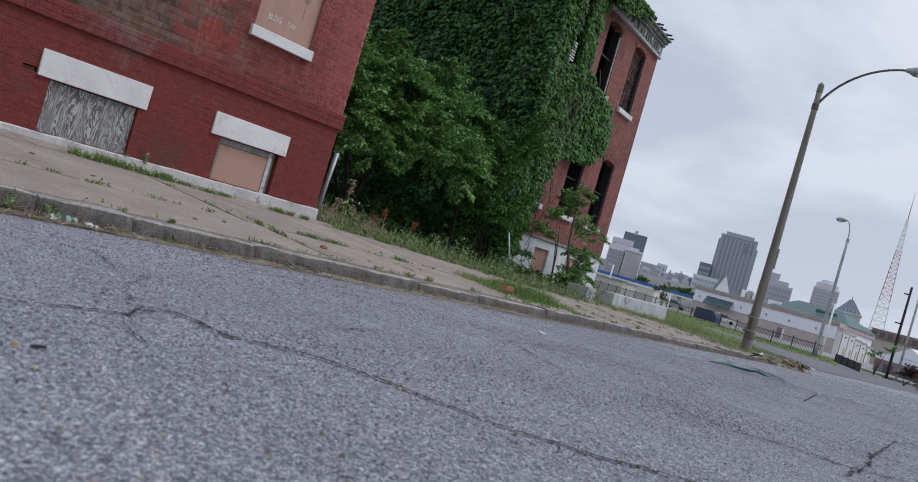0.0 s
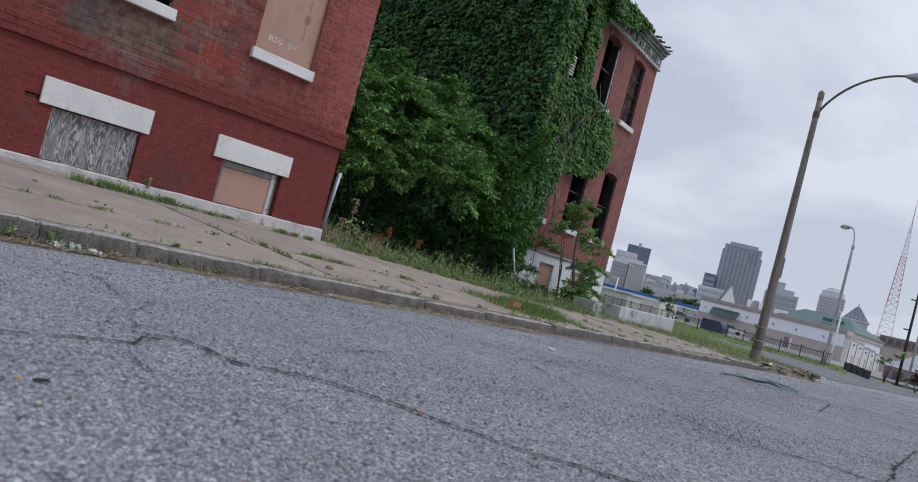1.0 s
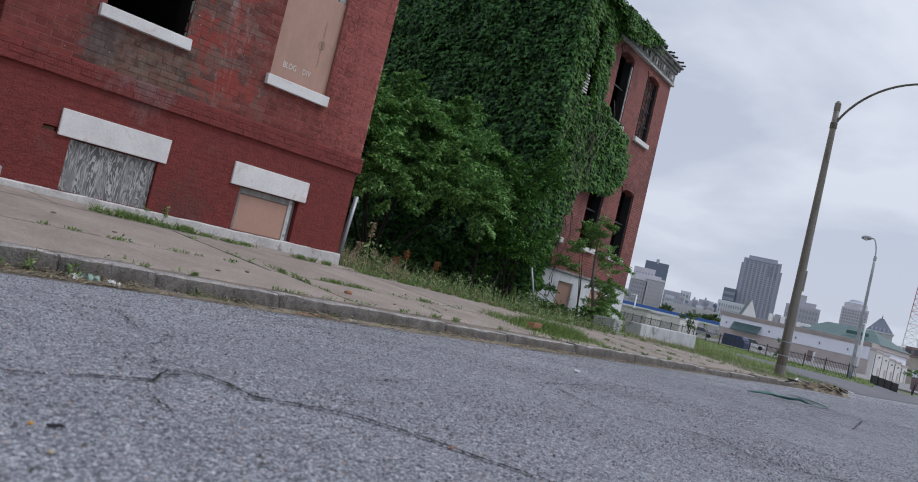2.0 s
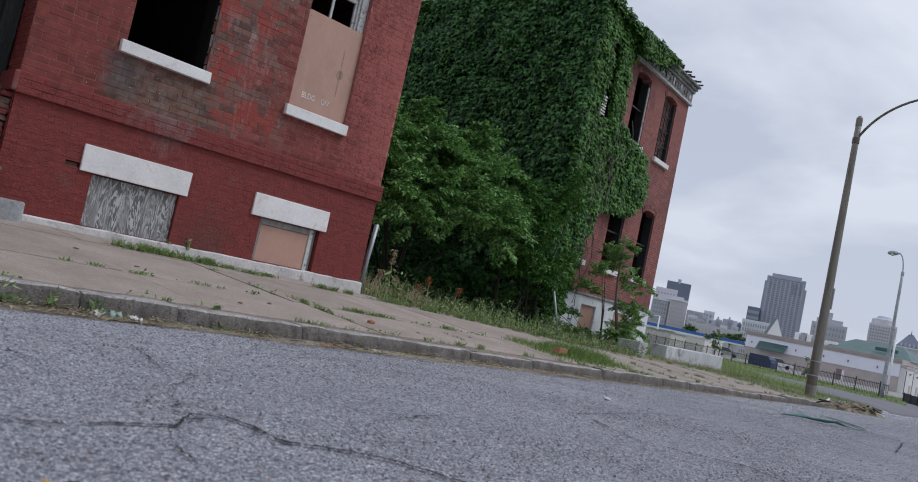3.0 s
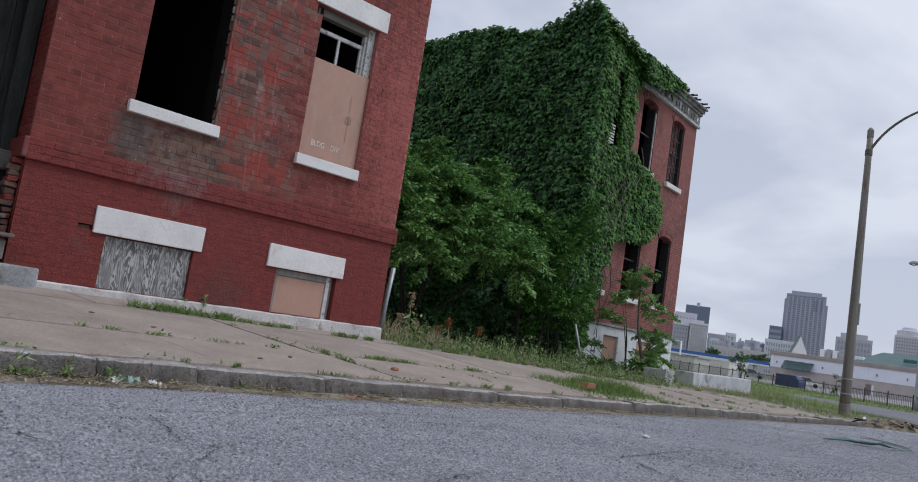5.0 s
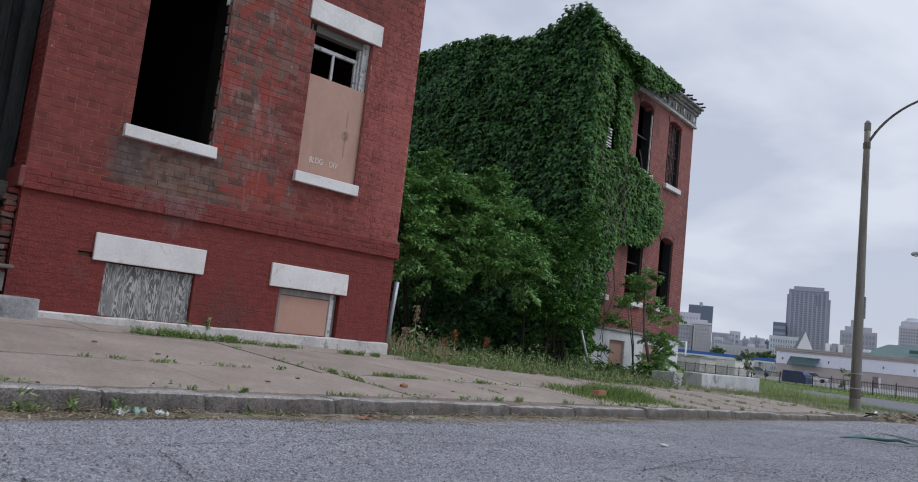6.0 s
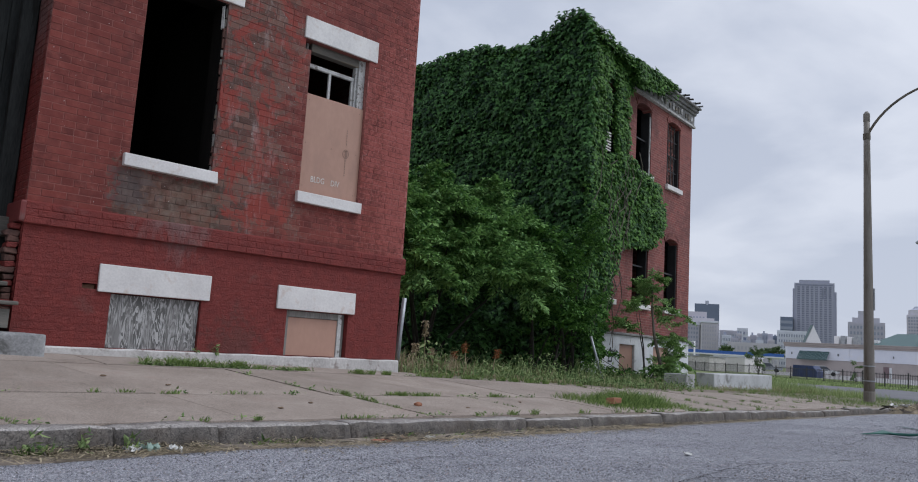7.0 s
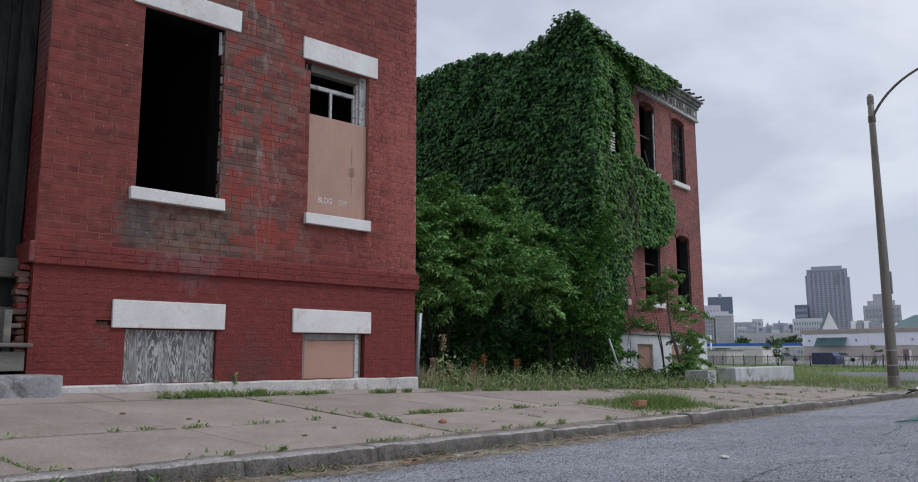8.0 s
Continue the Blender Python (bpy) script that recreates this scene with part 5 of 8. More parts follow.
part("ledge", new_box(-0.02, IW - 0.0, -0.09, -0.002, 0.98, 1.05, bevel=0.015, m=IVY), M_CORN, IHOUSE, "grey stone ledge")
for y0, y1, x0, x1, nm in ((0.322, ID, 0, 0.32, "side_wall"), (0.322, ID, IW - 0.32, IW, "side_wall"), (ID, ID + 0.3, 0, IW, "back_wall")):
    part(nm, new_box(x0, x1, y0, y1, IG, IH, m=IVY), M_OLD, IHOUSE, "old red brick wall")
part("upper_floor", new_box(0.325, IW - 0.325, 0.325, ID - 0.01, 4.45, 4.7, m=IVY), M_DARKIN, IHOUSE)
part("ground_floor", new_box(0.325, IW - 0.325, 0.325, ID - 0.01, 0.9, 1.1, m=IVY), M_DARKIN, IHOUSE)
# added partition and linings paint the gloom behind these windows
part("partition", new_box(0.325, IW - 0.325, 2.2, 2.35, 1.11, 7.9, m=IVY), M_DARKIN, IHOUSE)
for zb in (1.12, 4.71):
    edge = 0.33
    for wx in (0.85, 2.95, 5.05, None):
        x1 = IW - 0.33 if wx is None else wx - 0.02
        part("gloom_lining", new_box(edge, x1, 0.325, 0.36, zb, zb + 3.2, m=IVY), M_DARKIN, IHOUSE)
        edge = 0 if wx is None else wx + 1.0
part("roof", new_box(0.1, IW - 0.1, 0.1, ID, IH, IH + 0.2, m=IVY), M_TAR, IHOUSE, "dark decayed roof")
for i, (x0, x1, z0, z1) in enumerate(wins):
    # arched head: spandrels fill the corners above the springing
    bm = bmesh.new()
    n, hgt = 10, 0.17
    front, back = [], []
    for k in range(n + 1):
        fx = k / n
        x = x0 + (x1 - x0) * fx
        z = z1 - hgt + hgt * math.sqrt(max(0, 1 - (2 * fx - 1) ** 2))
        front.append((bm.verts.new((x, 0.002, z)), bm.verts.new((x, 0.002, z1 + 0.001))))
        back.append((bm.verts.new((x, 0.25, z)), bm.verts.new((x, 0.25, z1 + 0.001))))
    for k in range(n):
        for a, b in ((front[k], front[k + 1]), (back[k + 1], back[k])):
            if (a[0].co - a[1].co).length > 1e-4 or (b[0].co - b[1].co).length > 1e-4:
                bm.faces.new((a[0], b[0], b[1], a[1]))
        bm.faces.new((front[k][0], back[k][0], back[k + 1][0], front[k + 1][0]))
    bmesh.ops.transform(bm, matrix=IVY, verts=bm.verts)
    part("window_arch", bm, M_OLD, IHOUSE)
    # soldier bricks round the arch
    for k in range(13):
        fx = (k + 0.5) / 13
        x = x0 + (x1 - x0) * fx
        z = z1 - hgt + hgt * math.sqrt(max(0, 1 - (2 * fx - 1) ** 2))
        slope = -(2 * fx - 1) * 0.6
        part("arch_brick", new_box(-0.034, 0.034, -0.03, 0.05, 0.005, 0.20, bevel=0.004, m=IVY @ Matrix.Translation((x, 0, z)) @ Matrix.Rotation(-slope, 4, "Y")), M_OLD, IHOUSE) if i >= 2 else None
    part("sill", new_box(x0 - 0.08, x1 + 0.08, -0.09, 0.2, z0 - 0.15, z0 - 0.005, bevel=0.01, m=IVY), M_STONE, IHOUSE, "white painted stone sill")
    wf = part("window_frame", new_box(x0 + 0.004, x0 + 0.06, 0.05, 0.31, z0, z1 - 0.05, bevel=0.005, m=IVY), M_BLACK, IHOUSE, "charred wooden window frame")
    part("jamb", new_box(x1 - 0.06, x1 - 0.004, 0.035, 0.31, z0, z1 - 0.05, bevel=0.005, m=IVY), M_BLACK, wf)
    if i in (2, 3, 4):
        part("meeting_rail", new_box(x0 + 0.05, x1 - 0.05, 0.13, 0.18, (z0 + z1) / 2, (z0 + z1) / 2 + 0.04, m=IVY), M_BLACK, wf)
part("inner_brick", new_box(5.055, 6.025, 0.17, 0.27, 5.625, 7.60, rough=0.01, m=IVY), M_DIRTYB, IHOUSE, "bare brick seen inside the window")
rb = random.Random(77)
for k in range(26):
    zc = 5.66 + k * 0.074
    for j in range(4):
        x0 = 5.12 + j * 0.215 + (0.105 if k % 2 else 0) + rb.uniform(-0.01, 0.01)
        if rb.random() < 0.62 and x0 < 5.80:
            part("brick", new_box(x0, x0 + 0.195, 0.14 + rb.uniform(0, 0.015), 0.168, zc, zc + 0.06, rough=0.004, m=IVY), M_OLD if rb.random() < 0.4 else M_DIRTYB, IHOUSE)
for x in (5.30, 5.53, 5.76):
    part("muntin", new_box(x - 0.012, x + 0.012, 0.08, 0.105, 5.63, 7.55, rough=0.004, m=IVY), M_BLACK, IHOUSE)
for z in (6.1, 6.58, 7.06):
    part("muntin", new_box(5.11, 5.965, 0.082, 0.103, z, z + 0.022, rough=0.004, m=IVY), M_BLACK, IHOUSE)
part("jamb", new_box(3.865, 3.905, 0.015, 0.05, 5.64, 7.38, rough=0.006, m=IVY), M_FRAME, IHOUSE, "flaking white jamb board")
# a broken louvre in the ivy-hidden window
for k in range(7):
    part("louvre_slat", new_box(0.96, 1.24, -0.12, -0.09, 5.70 + k * 0.078, 5.742 + k * 0.078, bevel=0.003, m=IVY), M_STONE, IHOUSE, "white broken louvre slat")
# cornice: stepped mouldings, dentils, torn roof edge
part("frieze_board", new_box(2.3, IW + 0.03, -0.07, -0.003, 7.90, 8.24, rough=0.012, m=IVY), M_CORN, IHOUSE, "weathered grey wooden frieze board")
part("frieze_fillet", new_box(2.3, IW + 0.05, -0.105, -0.003, 7.835, 7.897, rough=0.008, m=IVY), M_FRAME, IHOUSE, "flaking white fillet")
for y0, y1, z0, z1 in ((-0.13, -0.003, 8.245, 8.32), (-0.20, -0.003, 8.325, 8.41), (-0.29, 0.10, 8.415, 8.475)):
    part("cornice_moulding", new_box(2.3, IW + 0.06, y0, y1, z0, z1, bevel=0.012, rough=0.012, m=IVY), M_CORN, IHOUSE, "weathered grey wooden cornice")
rt = random.Random(8)
for k in range(16):
    x = 2.9 + k * 0.25 + rt.uniform(-0.08, 0.08)
    part("carved_remnant", new_box(x, x + rt.uniform(0.04, 0.13), -0.095, -0.073, 7.98 + rt.uniform(0, 0.04), 8.14 + rt.uniform(-0.03, 0.05), rough=0.010, m=IVY), M_STEPWOOD if k % 3 else M_FRAME, IHOUSE)
for k in range(22):
    x = 2.4 + k * 0.215 + rt.uniform(-0.05, 0.05)
    ln = rt.uniform(0.02, 0.15)
    part("rafter_stub", new_box(-0.026, 0.026, -ln, 0.3, -0.022, 0.022, rough=0.008, m=IVY @ Matrix.Translation((x, -0.22, 8.545 + rt.uniform(-0.02, 0.03))) @ Matrix.Rotation(radians(rt.uniform(-10, 6)), 4, "X") @ Matrix.Rotation(radians(rt.uniform(-10, 18)), 4, "Z")), M_TAR, IHOUSE, "charred broken rafter end")
part("parapet", new_box(0.02, 0.4, 0.15, 1.1, 8.2, 8.80, rough=0.05, m=IVY), M_OLD, IHOUSE)
part("roof_edge", new_box(2.3, IW + 0.02, -0.18, 0.25, 8.48, 8.56, rough=0.02, m=IVY), M_TAR, IHOUSE)


# ---- ivy: leaves in layers over the side wall, round the corner and over the eaves ----
def ivy_top(y):
    """Height of the ivy's upper edge at y metres back along the side wall."""
    pts = ((-0.5, 8.2), (-0.25, 8.55), (-0.05, 9.05), (0.12, 9.22), (0.4, 9.14), (0.8, 8.95), (1.25, 8.75), (1.75, 8.5), (2.2, 8.6), (3.4, 8.88), (4.4, 8.78), (5.8, 8.65), (11, 8.5))
    for (a, za), (b, zb) in zip(pts, pts[1:]):
        if y <= b:
            return za + (zb - za) * (y - a) / (b - a)
    return 8.5


def ivy_front_edge(z):
    """How far along the front the ivy reaches at height z."""
    pts = ((0.0, 1.0), (2.0, 1.2), (3.3, 1.6), (3.55, 3.7), (4.0, 4.25), (4.6, 4.55), (5.4, 4.1), (5.5, 2.9), (5.8, 2.3), (6.6, 1.95), (7.4, 2.0), (7.75, 2.5), (7.95, 3.4), (8.3, 4.2), (8.5, 4.6), (8.62, 2.0), (8.8, 0.2), (9.2, 0.0))
    for (a, va), (b, vb) in zip(pts, pts[1:]):
        if z <= b:
            return va + (vb - va) * (z - a) / (b - a)
    return 0.0


def lump(p, q, s):
    return noise.noise(Vector((p * s, q * s, 7.7)))


def ivy_leaves(points, normals, size, rng, spread=0.25, sway=0.35):
    """Three-lobed ivy leaves hanging tip down, each cupped a little; arrays of corners and faces."""
    k = len(points)
    nrm = normals + rng.normal(0, spread, (k, 3))
    nrm /= np.linalg.norm(nrm, axis=1)[:, None] + 1e-9
    t = np.array([0, 0, -1.0]) + rng.normal(0, sway, (k, 3))
    t -= (t * nrm).sum(1)[:, None] * nrm
    t /= np.linalg.norm(t, axis=1)[:, None] + 1e-9
    s = np.cross(nrm, t)
    L = (size * rng.uniform(0.65, 1.3, k))[:, None]
    shape = ((0.0, 0.42, 0.10), (0.0, 0.0, 0.0), (-0.50, 0.22, -0.05), (-0.22, 0.50, 0.04), (0.0, 1.0, -0.10), (0.22, 0.50, 0.04), (0.50, 0.22, -0.05))
    verts = np.stack([points + L * (u * s + w * t + h * nrm) for u, w, h in shape], 1).reshape(-1, 3)
    o = np.arange(k)[:, None] * 7
    faces = np.concatenate([o + np.array([0, a, b]) for a, b in ((1, 2), (2, 3), (3, 4), (4, 5), (5, 6), (6, 1))], 0)
    return verts, faces


def shingled(p, z, r, row=0.118):
    """Heights gathered into wavering rows, as the leaves of a wall creeper lie."""
    wave = 0.10 * lump(p, 1.3, 1.1) + 0.05 * lump(p, 8.1, 3.0)
    return (math.floor((z - wave) / row) + 0.5) * row + wave + r.gauss(0, 0.028)


def build_ivy():
    pts, nrm = [], []
    r = random.Random(12)
    # side wall
    for _ in range(50000):
        y, f = r.uniform(-0.35, 9.5), r.random()
        z = IG + 0.4 + (ivy_top(y) + 0.16 * lump(y, 0, 1.7) + 0.08 * lump(y, 3, 5) - IG - 0.4) * f ** 0.85
        out = 0.20 + 0.18 * lump(y, z, 0.9) + 0.16 * lump(y + 9, z, 2.3) + 0.10 * lump(y, z, 5.5) + r.uniform(-0.17, 0.08)
        if f < 0.985:
            z = shingled(y, z, r)
        pts.append((-max(out, 0.02), y, z))
        nrm.append((-1, -0.15 - 0.5 * lump(y, z + 5, 1.2), 0.55 + 0.3 * lump(y + 3, z, 1.6)))
    shade = len(pts)
    # round the corner and along the front
    for _ in range(50000):
        z = r.uniform(0.6, 8.62)
        e = ivy_front_edge(z) + 0.22 * lump(z, 1, 1.3) + 0.14 * lump(z, 2, 4)
        if e <= 0.3:
            continue
        if r.random() > min(1, e / 4.6 + 0.15):
            continue
        x = -0.15 + (e + 0.15) * r.random()
        if 0.86 < x < 1.34 and 5.66 < z < 7.75:
            continue
        thin = 1.0 if z > 3.3 else 0.5
        if r.random() > thin:
            continue
        top = 0.30 if z > 7.8 and x > 2.3 else 0.06
        if x > 1.6 and z > 8.45:
            continue
        out = 0.13 + top + 0.13 * lump(x, z, 1.2) + 0.10 * lump(x + 5, z, 3) + r.uniform(-0.12, 0.06)
        pts.append((x, -max(out, 0.02), shingled(x + 20, z, r)))
        nrm.append((-0.25, -1, 0.6))
    # over the top edge of the side wall and the parapet mound
    for _ in range(13000):
        y = r.uniform(-0.3, 9.5)
        x = r.uniform(-0.2, 0.45 if y < 1.6 else 0.35)
        z = ivy_top(y) + 0.16 * lump(y, 0, 1.7) + 0.10 * lump(y, 3, 5) - 0.45 * (x - 0.1) ** 2 - 0.34 * r.random() ** 0.7
        pts.append((x, y, z))
        nrm.append((-0.3, -0.3, 1))
    # hanging over the cornice
    for _ in range(3400):
        x = 2.0 + (2.6 + 0.4 * lump(_ * 0.01, 2, 1)) * r.random() ** 1.5
        z = 8.47 - 0.75 * r.random() * max(0.12, 1 - (x - 1.6) / 2.6)
        pts.append((x, -0.40 - 0.08 * lump(x, z, 2.0) + r.uniform(-0.08, 0.06), z))
        nrm.append((-0.2, -0.9, 0.9))
    # over the roof edge above the front
    for _ in range(3600):
        x = r.uniform(0.0, 5.2) * r.uniform(0.45, 1)
        z = 8.66 - 0.20 * min(1.0, x / 2.4) + 0.07 * lump(x, 4, 2.0) - r.uniform(0, 0.30)
        pts.append((x, r.uniform(-0.4, 0.2), z))
        nrm.append((-0.2, -0.7, 0.9))
    m = np.array(IVY)
    P = np.array(pts) @ m[:3, :3].T + m[:3, 3]
    Nn = np.array(nrm) @ m[:3, :3].T
    vine = thing("ivy", IVY_AT, "dense dark green ivy covering the brick house", "ivy")
    v, f = ivy_leaves(P[:shade], Nn[:shade], 0.136, np.random.default_rng(3))
    raw_part("foliage", v, f, M_IVY, vine, "", "stuff")
    # top and front leaves take the brighter tone that paints in the skylight
    v, f = ivy_leaves(P[shade:], Nn[shade:], 0.118, np.random.default_rng(4), 0.32, 0.45)
    raw_part("lit_foliage", v, f, M_IVYLIT, vine, "brighter ivy leaves in a sky-lit tone", "stuff")
    # dark sheets behind the outer leaves, coloured as the shade between them
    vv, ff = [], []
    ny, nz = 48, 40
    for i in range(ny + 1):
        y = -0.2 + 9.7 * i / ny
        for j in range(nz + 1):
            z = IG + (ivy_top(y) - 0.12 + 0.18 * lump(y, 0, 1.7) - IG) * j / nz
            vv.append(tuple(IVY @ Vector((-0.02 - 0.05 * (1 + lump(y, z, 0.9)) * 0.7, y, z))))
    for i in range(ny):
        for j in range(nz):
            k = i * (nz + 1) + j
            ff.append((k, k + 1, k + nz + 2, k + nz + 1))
    raw_part("shade_sheet", vv, ff, M_IVYB, vine, "deep shade between the leaves", smooth=True)
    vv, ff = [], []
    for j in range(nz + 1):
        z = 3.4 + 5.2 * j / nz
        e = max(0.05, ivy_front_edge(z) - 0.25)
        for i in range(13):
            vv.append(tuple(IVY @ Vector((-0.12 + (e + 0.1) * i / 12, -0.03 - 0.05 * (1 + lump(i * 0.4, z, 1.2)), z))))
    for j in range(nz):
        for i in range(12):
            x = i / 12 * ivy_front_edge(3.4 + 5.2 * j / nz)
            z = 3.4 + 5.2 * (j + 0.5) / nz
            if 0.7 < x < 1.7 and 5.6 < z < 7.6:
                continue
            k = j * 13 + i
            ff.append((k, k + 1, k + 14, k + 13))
    raw_part("shade_sheet", vv, ff, M_IVYB, vine, "deep shade between the leaves", smooth=True)
    # bare stems creeping on the front
    for s in range(9):
        x, z = r.uniform(0.2, 1.5), r.uniform(0.6, 3.4)
        line = []
        top_ = r.uniform(4.6, 6.6)
        while z < top_:
            line.append(IVY @ Vector((x, -0.20 - r.uniform(0.05, 0.14), z)))
            x, z = x + r.uniform(-0.22, 0.28), z + r.uniform(0.12, 0.34)
        bm = bmesh.new()
        tube(bm, line, [0.012] * len(line), 5)
        part("stem", bm, M_BARK, vine)


build_ivy()


# ---- trees and shrubs ----
def clump_tree(name, base, lobes, count, leaf, stems, seed, label, mat, category="tree", low=0.12, long=0.75):
    """A broad-leaved tree or shrub: tapered stems, leafy twigs fanning out of many lobes (x, y, z, r)."""
    r = random.Random(seed)
    rng = np.random.default_rng(seed)
    t = thing(name, base, label, category)
    weights = [q[3] ** 2 for q in lobes]
    base = Vector(base)
    for _ in range(stems):
        lx, ly, lz, lr = r.choices(lobes, weights)[0]
        tip = Vector((lx, ly, lz)) + Vector((r.uniform(-1, 1), r.uniform(-1, 1), r.uniform(-0.5, 1))) * lr * 0.6
        b0 = base + Vector((r.uniform(-0.9, 0.9), r.uniform(-0.3, 0.3), -0.05)) * (1 if stems > 9 else 0.1)
        mid = b0.lerp(tip, 0.45) + Vector((r.uniform(-0.2, 0.2), r.uniform(-0.2, 0.2), 0.3)) * min(1, lr)
        bm = bmesh.new()
        k = min(1.0, (tip - base).length / 2.5)
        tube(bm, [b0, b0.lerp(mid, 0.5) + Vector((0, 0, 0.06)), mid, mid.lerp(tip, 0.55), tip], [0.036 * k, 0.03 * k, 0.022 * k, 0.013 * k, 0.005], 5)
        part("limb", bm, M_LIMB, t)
    twigs = []
    per = 2 * 0.42 * long / (leaf * 0.34)
    for _ in range(int(count / (per * 9)) + 1):
        lx, ly, lz, lr = r.choices(lobes, weights)[0]
        d = Vector((r.gauss(0, 1), r.gauss(0, 1), r.gauss(0.3, 0.9))).normalized()
        c = Vector((lx, ly, lz)) + d * lr * 0.45 * r.random()
        e = (d * 0.9 + Vector((r.uniform(-0.3, 0.3), r.uniform(-0.3, 0.3), r.uniform(0.0, 0.5)))).normalized()
        ln = lr * r.uniform(0.75, 1.3)
        sag = ln * r.uniform(0.05, 0.35)
        side = e.cross(Vector((0, 0, 1))).normalized()
        tilt = r.uniform(-0.35, 0.35)
        side = side * math.cos(tilt) + Vector((0, 0, 1)) * math.sin(tilt)
        for k in range(9):
            f = 0.2 + 0.8 * (k + r.random() * 0.6) / 9
            q = c + e * ln * f - Vector((0, 0, sag * f * f))
            if q.z < base.z + low:
                continue
            w = 1 if k % 2 else -1
            tl = long * 0.42 * r.uniform(0.6, 1.3) * (1.25 - 0.6 * f)
            td = (side * w * 0.8 + e * 0.7 + Vector((r.uniform(-0.2, 0.2), r.uniform(-0.2, 0.2), r.uniform(-0.15, 0.25)))).normalized()
            twigs.append((np.array(q), np.array(q + td * tl), 0.25 * tl))
    v, f = sprays(twigs, leaf, rng, leaf * 0.34, 0.52)
    raw_part("crown", v, f, mat, t, "", "stuff")
    return t


def gp(x, y):
    return (x, y, ground_z(x, y))


BOUGHS = [(9.0, 11.2, 2.75, 0.50), (9.8, 11.0, 3.05, 0.46), (10.6, 11.1, 2.8, 0.44), (11.5, 11.0, 2.75, 0.52), (10.4, 10.5, 2.25, 0.46), (9.4, 10.4, 2.15, 0.44), (8.5, 10.8, 2.1, 0.48), (12.2, 11.1, 2.05, 0.50), (11.3, 10.3, 1.85, 0.44), (10.2, 10.2, 1.85, 0.36),
          (12.6, 10.9, 1.75, 0.36), (9.3, 11.8, 3.4, 0.36), (11.3, 11.6, 3.35, 0.40), (10.3, 11.8, 3.45, 0.32), (12.9, 11.4, 2.7, 0.38), (8.6, 10.2, 1.8, 0.36), (11.0, 11.9, 2.4, 0.55), (9.4, 12.0, 2.4, 0.55), (8.2, 10.7, 2.9, 0.33), (12.1, 11.3, 3.1, 0.33),
          (8.6, 11.2, 3.35, 0.20), (9.7, 11.3, 3.75, 0.20), (10.6, 11.3, 3.55, 0.18), (11.5, 11.3, 3.75, 0.22), (12.6, 11.3, 3.3, 0.20), (9.0, 10.1, 1.4, 0.24)]
clump_tree("bushy_tree", gp(10.6, 12.4), BOUGHS, 80000, 0.092, 9, 41, "large bushy green tree in the vacant lot", M_LEAF, low=1.15, long=0.7)
clump_tree("shrub", gp(13.6, 11.4), [(13.5, 11.2, 2.2, 0.75), (13.9, 11.2, 1.5, 0.8), (13.4, 11.0, 1.1, 0.6), (14.5, 11.3, 2.7, 0.6), (13.0, 11.5, 2.9, 0.6), (14.6, 11.3, 1.2, 0.6), (14.7, 11.4, 3.4, 0.45), (14.5, 11.2, 0.5, 0.5)], 24000, 0.09, 14, 42, "tangled green shrub against the ivy house", M_IVYLIT, "shrub", low=0.1)
clump_tree("shrub", gp(8.0, 12.3), [(7.6, 12.4, 1.6, 1.0), (7.9, 12.8, 2.4, 1.1), (8.8, 12.8, 2.0, 1.1)], 9000, 0.13, 10, 43, "dark green shrub beside the brick house", M_IVY, "shrub")
clump_tree("shrub", gp(11.5, 14.5), [(10, 14.2, 2, 1.5), (12, 13.6, 1.8, 1.4), (13, 13.2, 1.2, 1.2), (9, 14.2, 1.5, 1.4), (11, 13.4, 0.9, 1.2), (9.6, 13.0, 0.8, 1.0), (12.4, 12.8, 0.8, 0.9)], 16000, 0.15, 10, 44, "dark green shrubs at the back of the lot", M_IVY, "shrub")
SAPLING = clump_tree("sapling", gp(17.35, 11.3), [(16.95, 11.2, 2.02, 0.30), (17.35, 11.2, 2.42, 0.26), (17.55, 11.2, 2.05, 0.26), (16.45, 11.2, 1.50, 0.28), (16.2, 11.15, 1.12, 0.26), (17.95, 11.2, 1.72, 0.24), (18.55, 11.25, 1.62, 0.24), (18.9, 11.3, 1.45, 0.18), (17.9, 11.1, 0.85, 0.30), (18.3, 11.1, 0.45, 0.34), (17.75, 11.05, 0.25, 0.30), (18.5, 11.1, 1.0, 0.22), (18.1, 11.1, 1.25, 0.22)], 15000, 0.070, 6, 45, "small green sapling with feathery leaves", M_SAP, "tree", long=0.6)
bm = bmesh.new()
sb = Vector(gp(17.75, 11.05))
tube(bm, [sb, sb + Vector((-0.16, 0.02, 0.6)), sb + Vector((-0.36, 0.08, 1.25)), sb + Vector((-0.42, 0.12, 1.9)), sb + Vector((-0.40, 0.15, 2.6))], [0.055, 0.046, 0.036, 0.026, 0.012], 8)
part("trunk", bm, M_BARK, SAPLING, "pale grey leaning trunk", smooth=True)
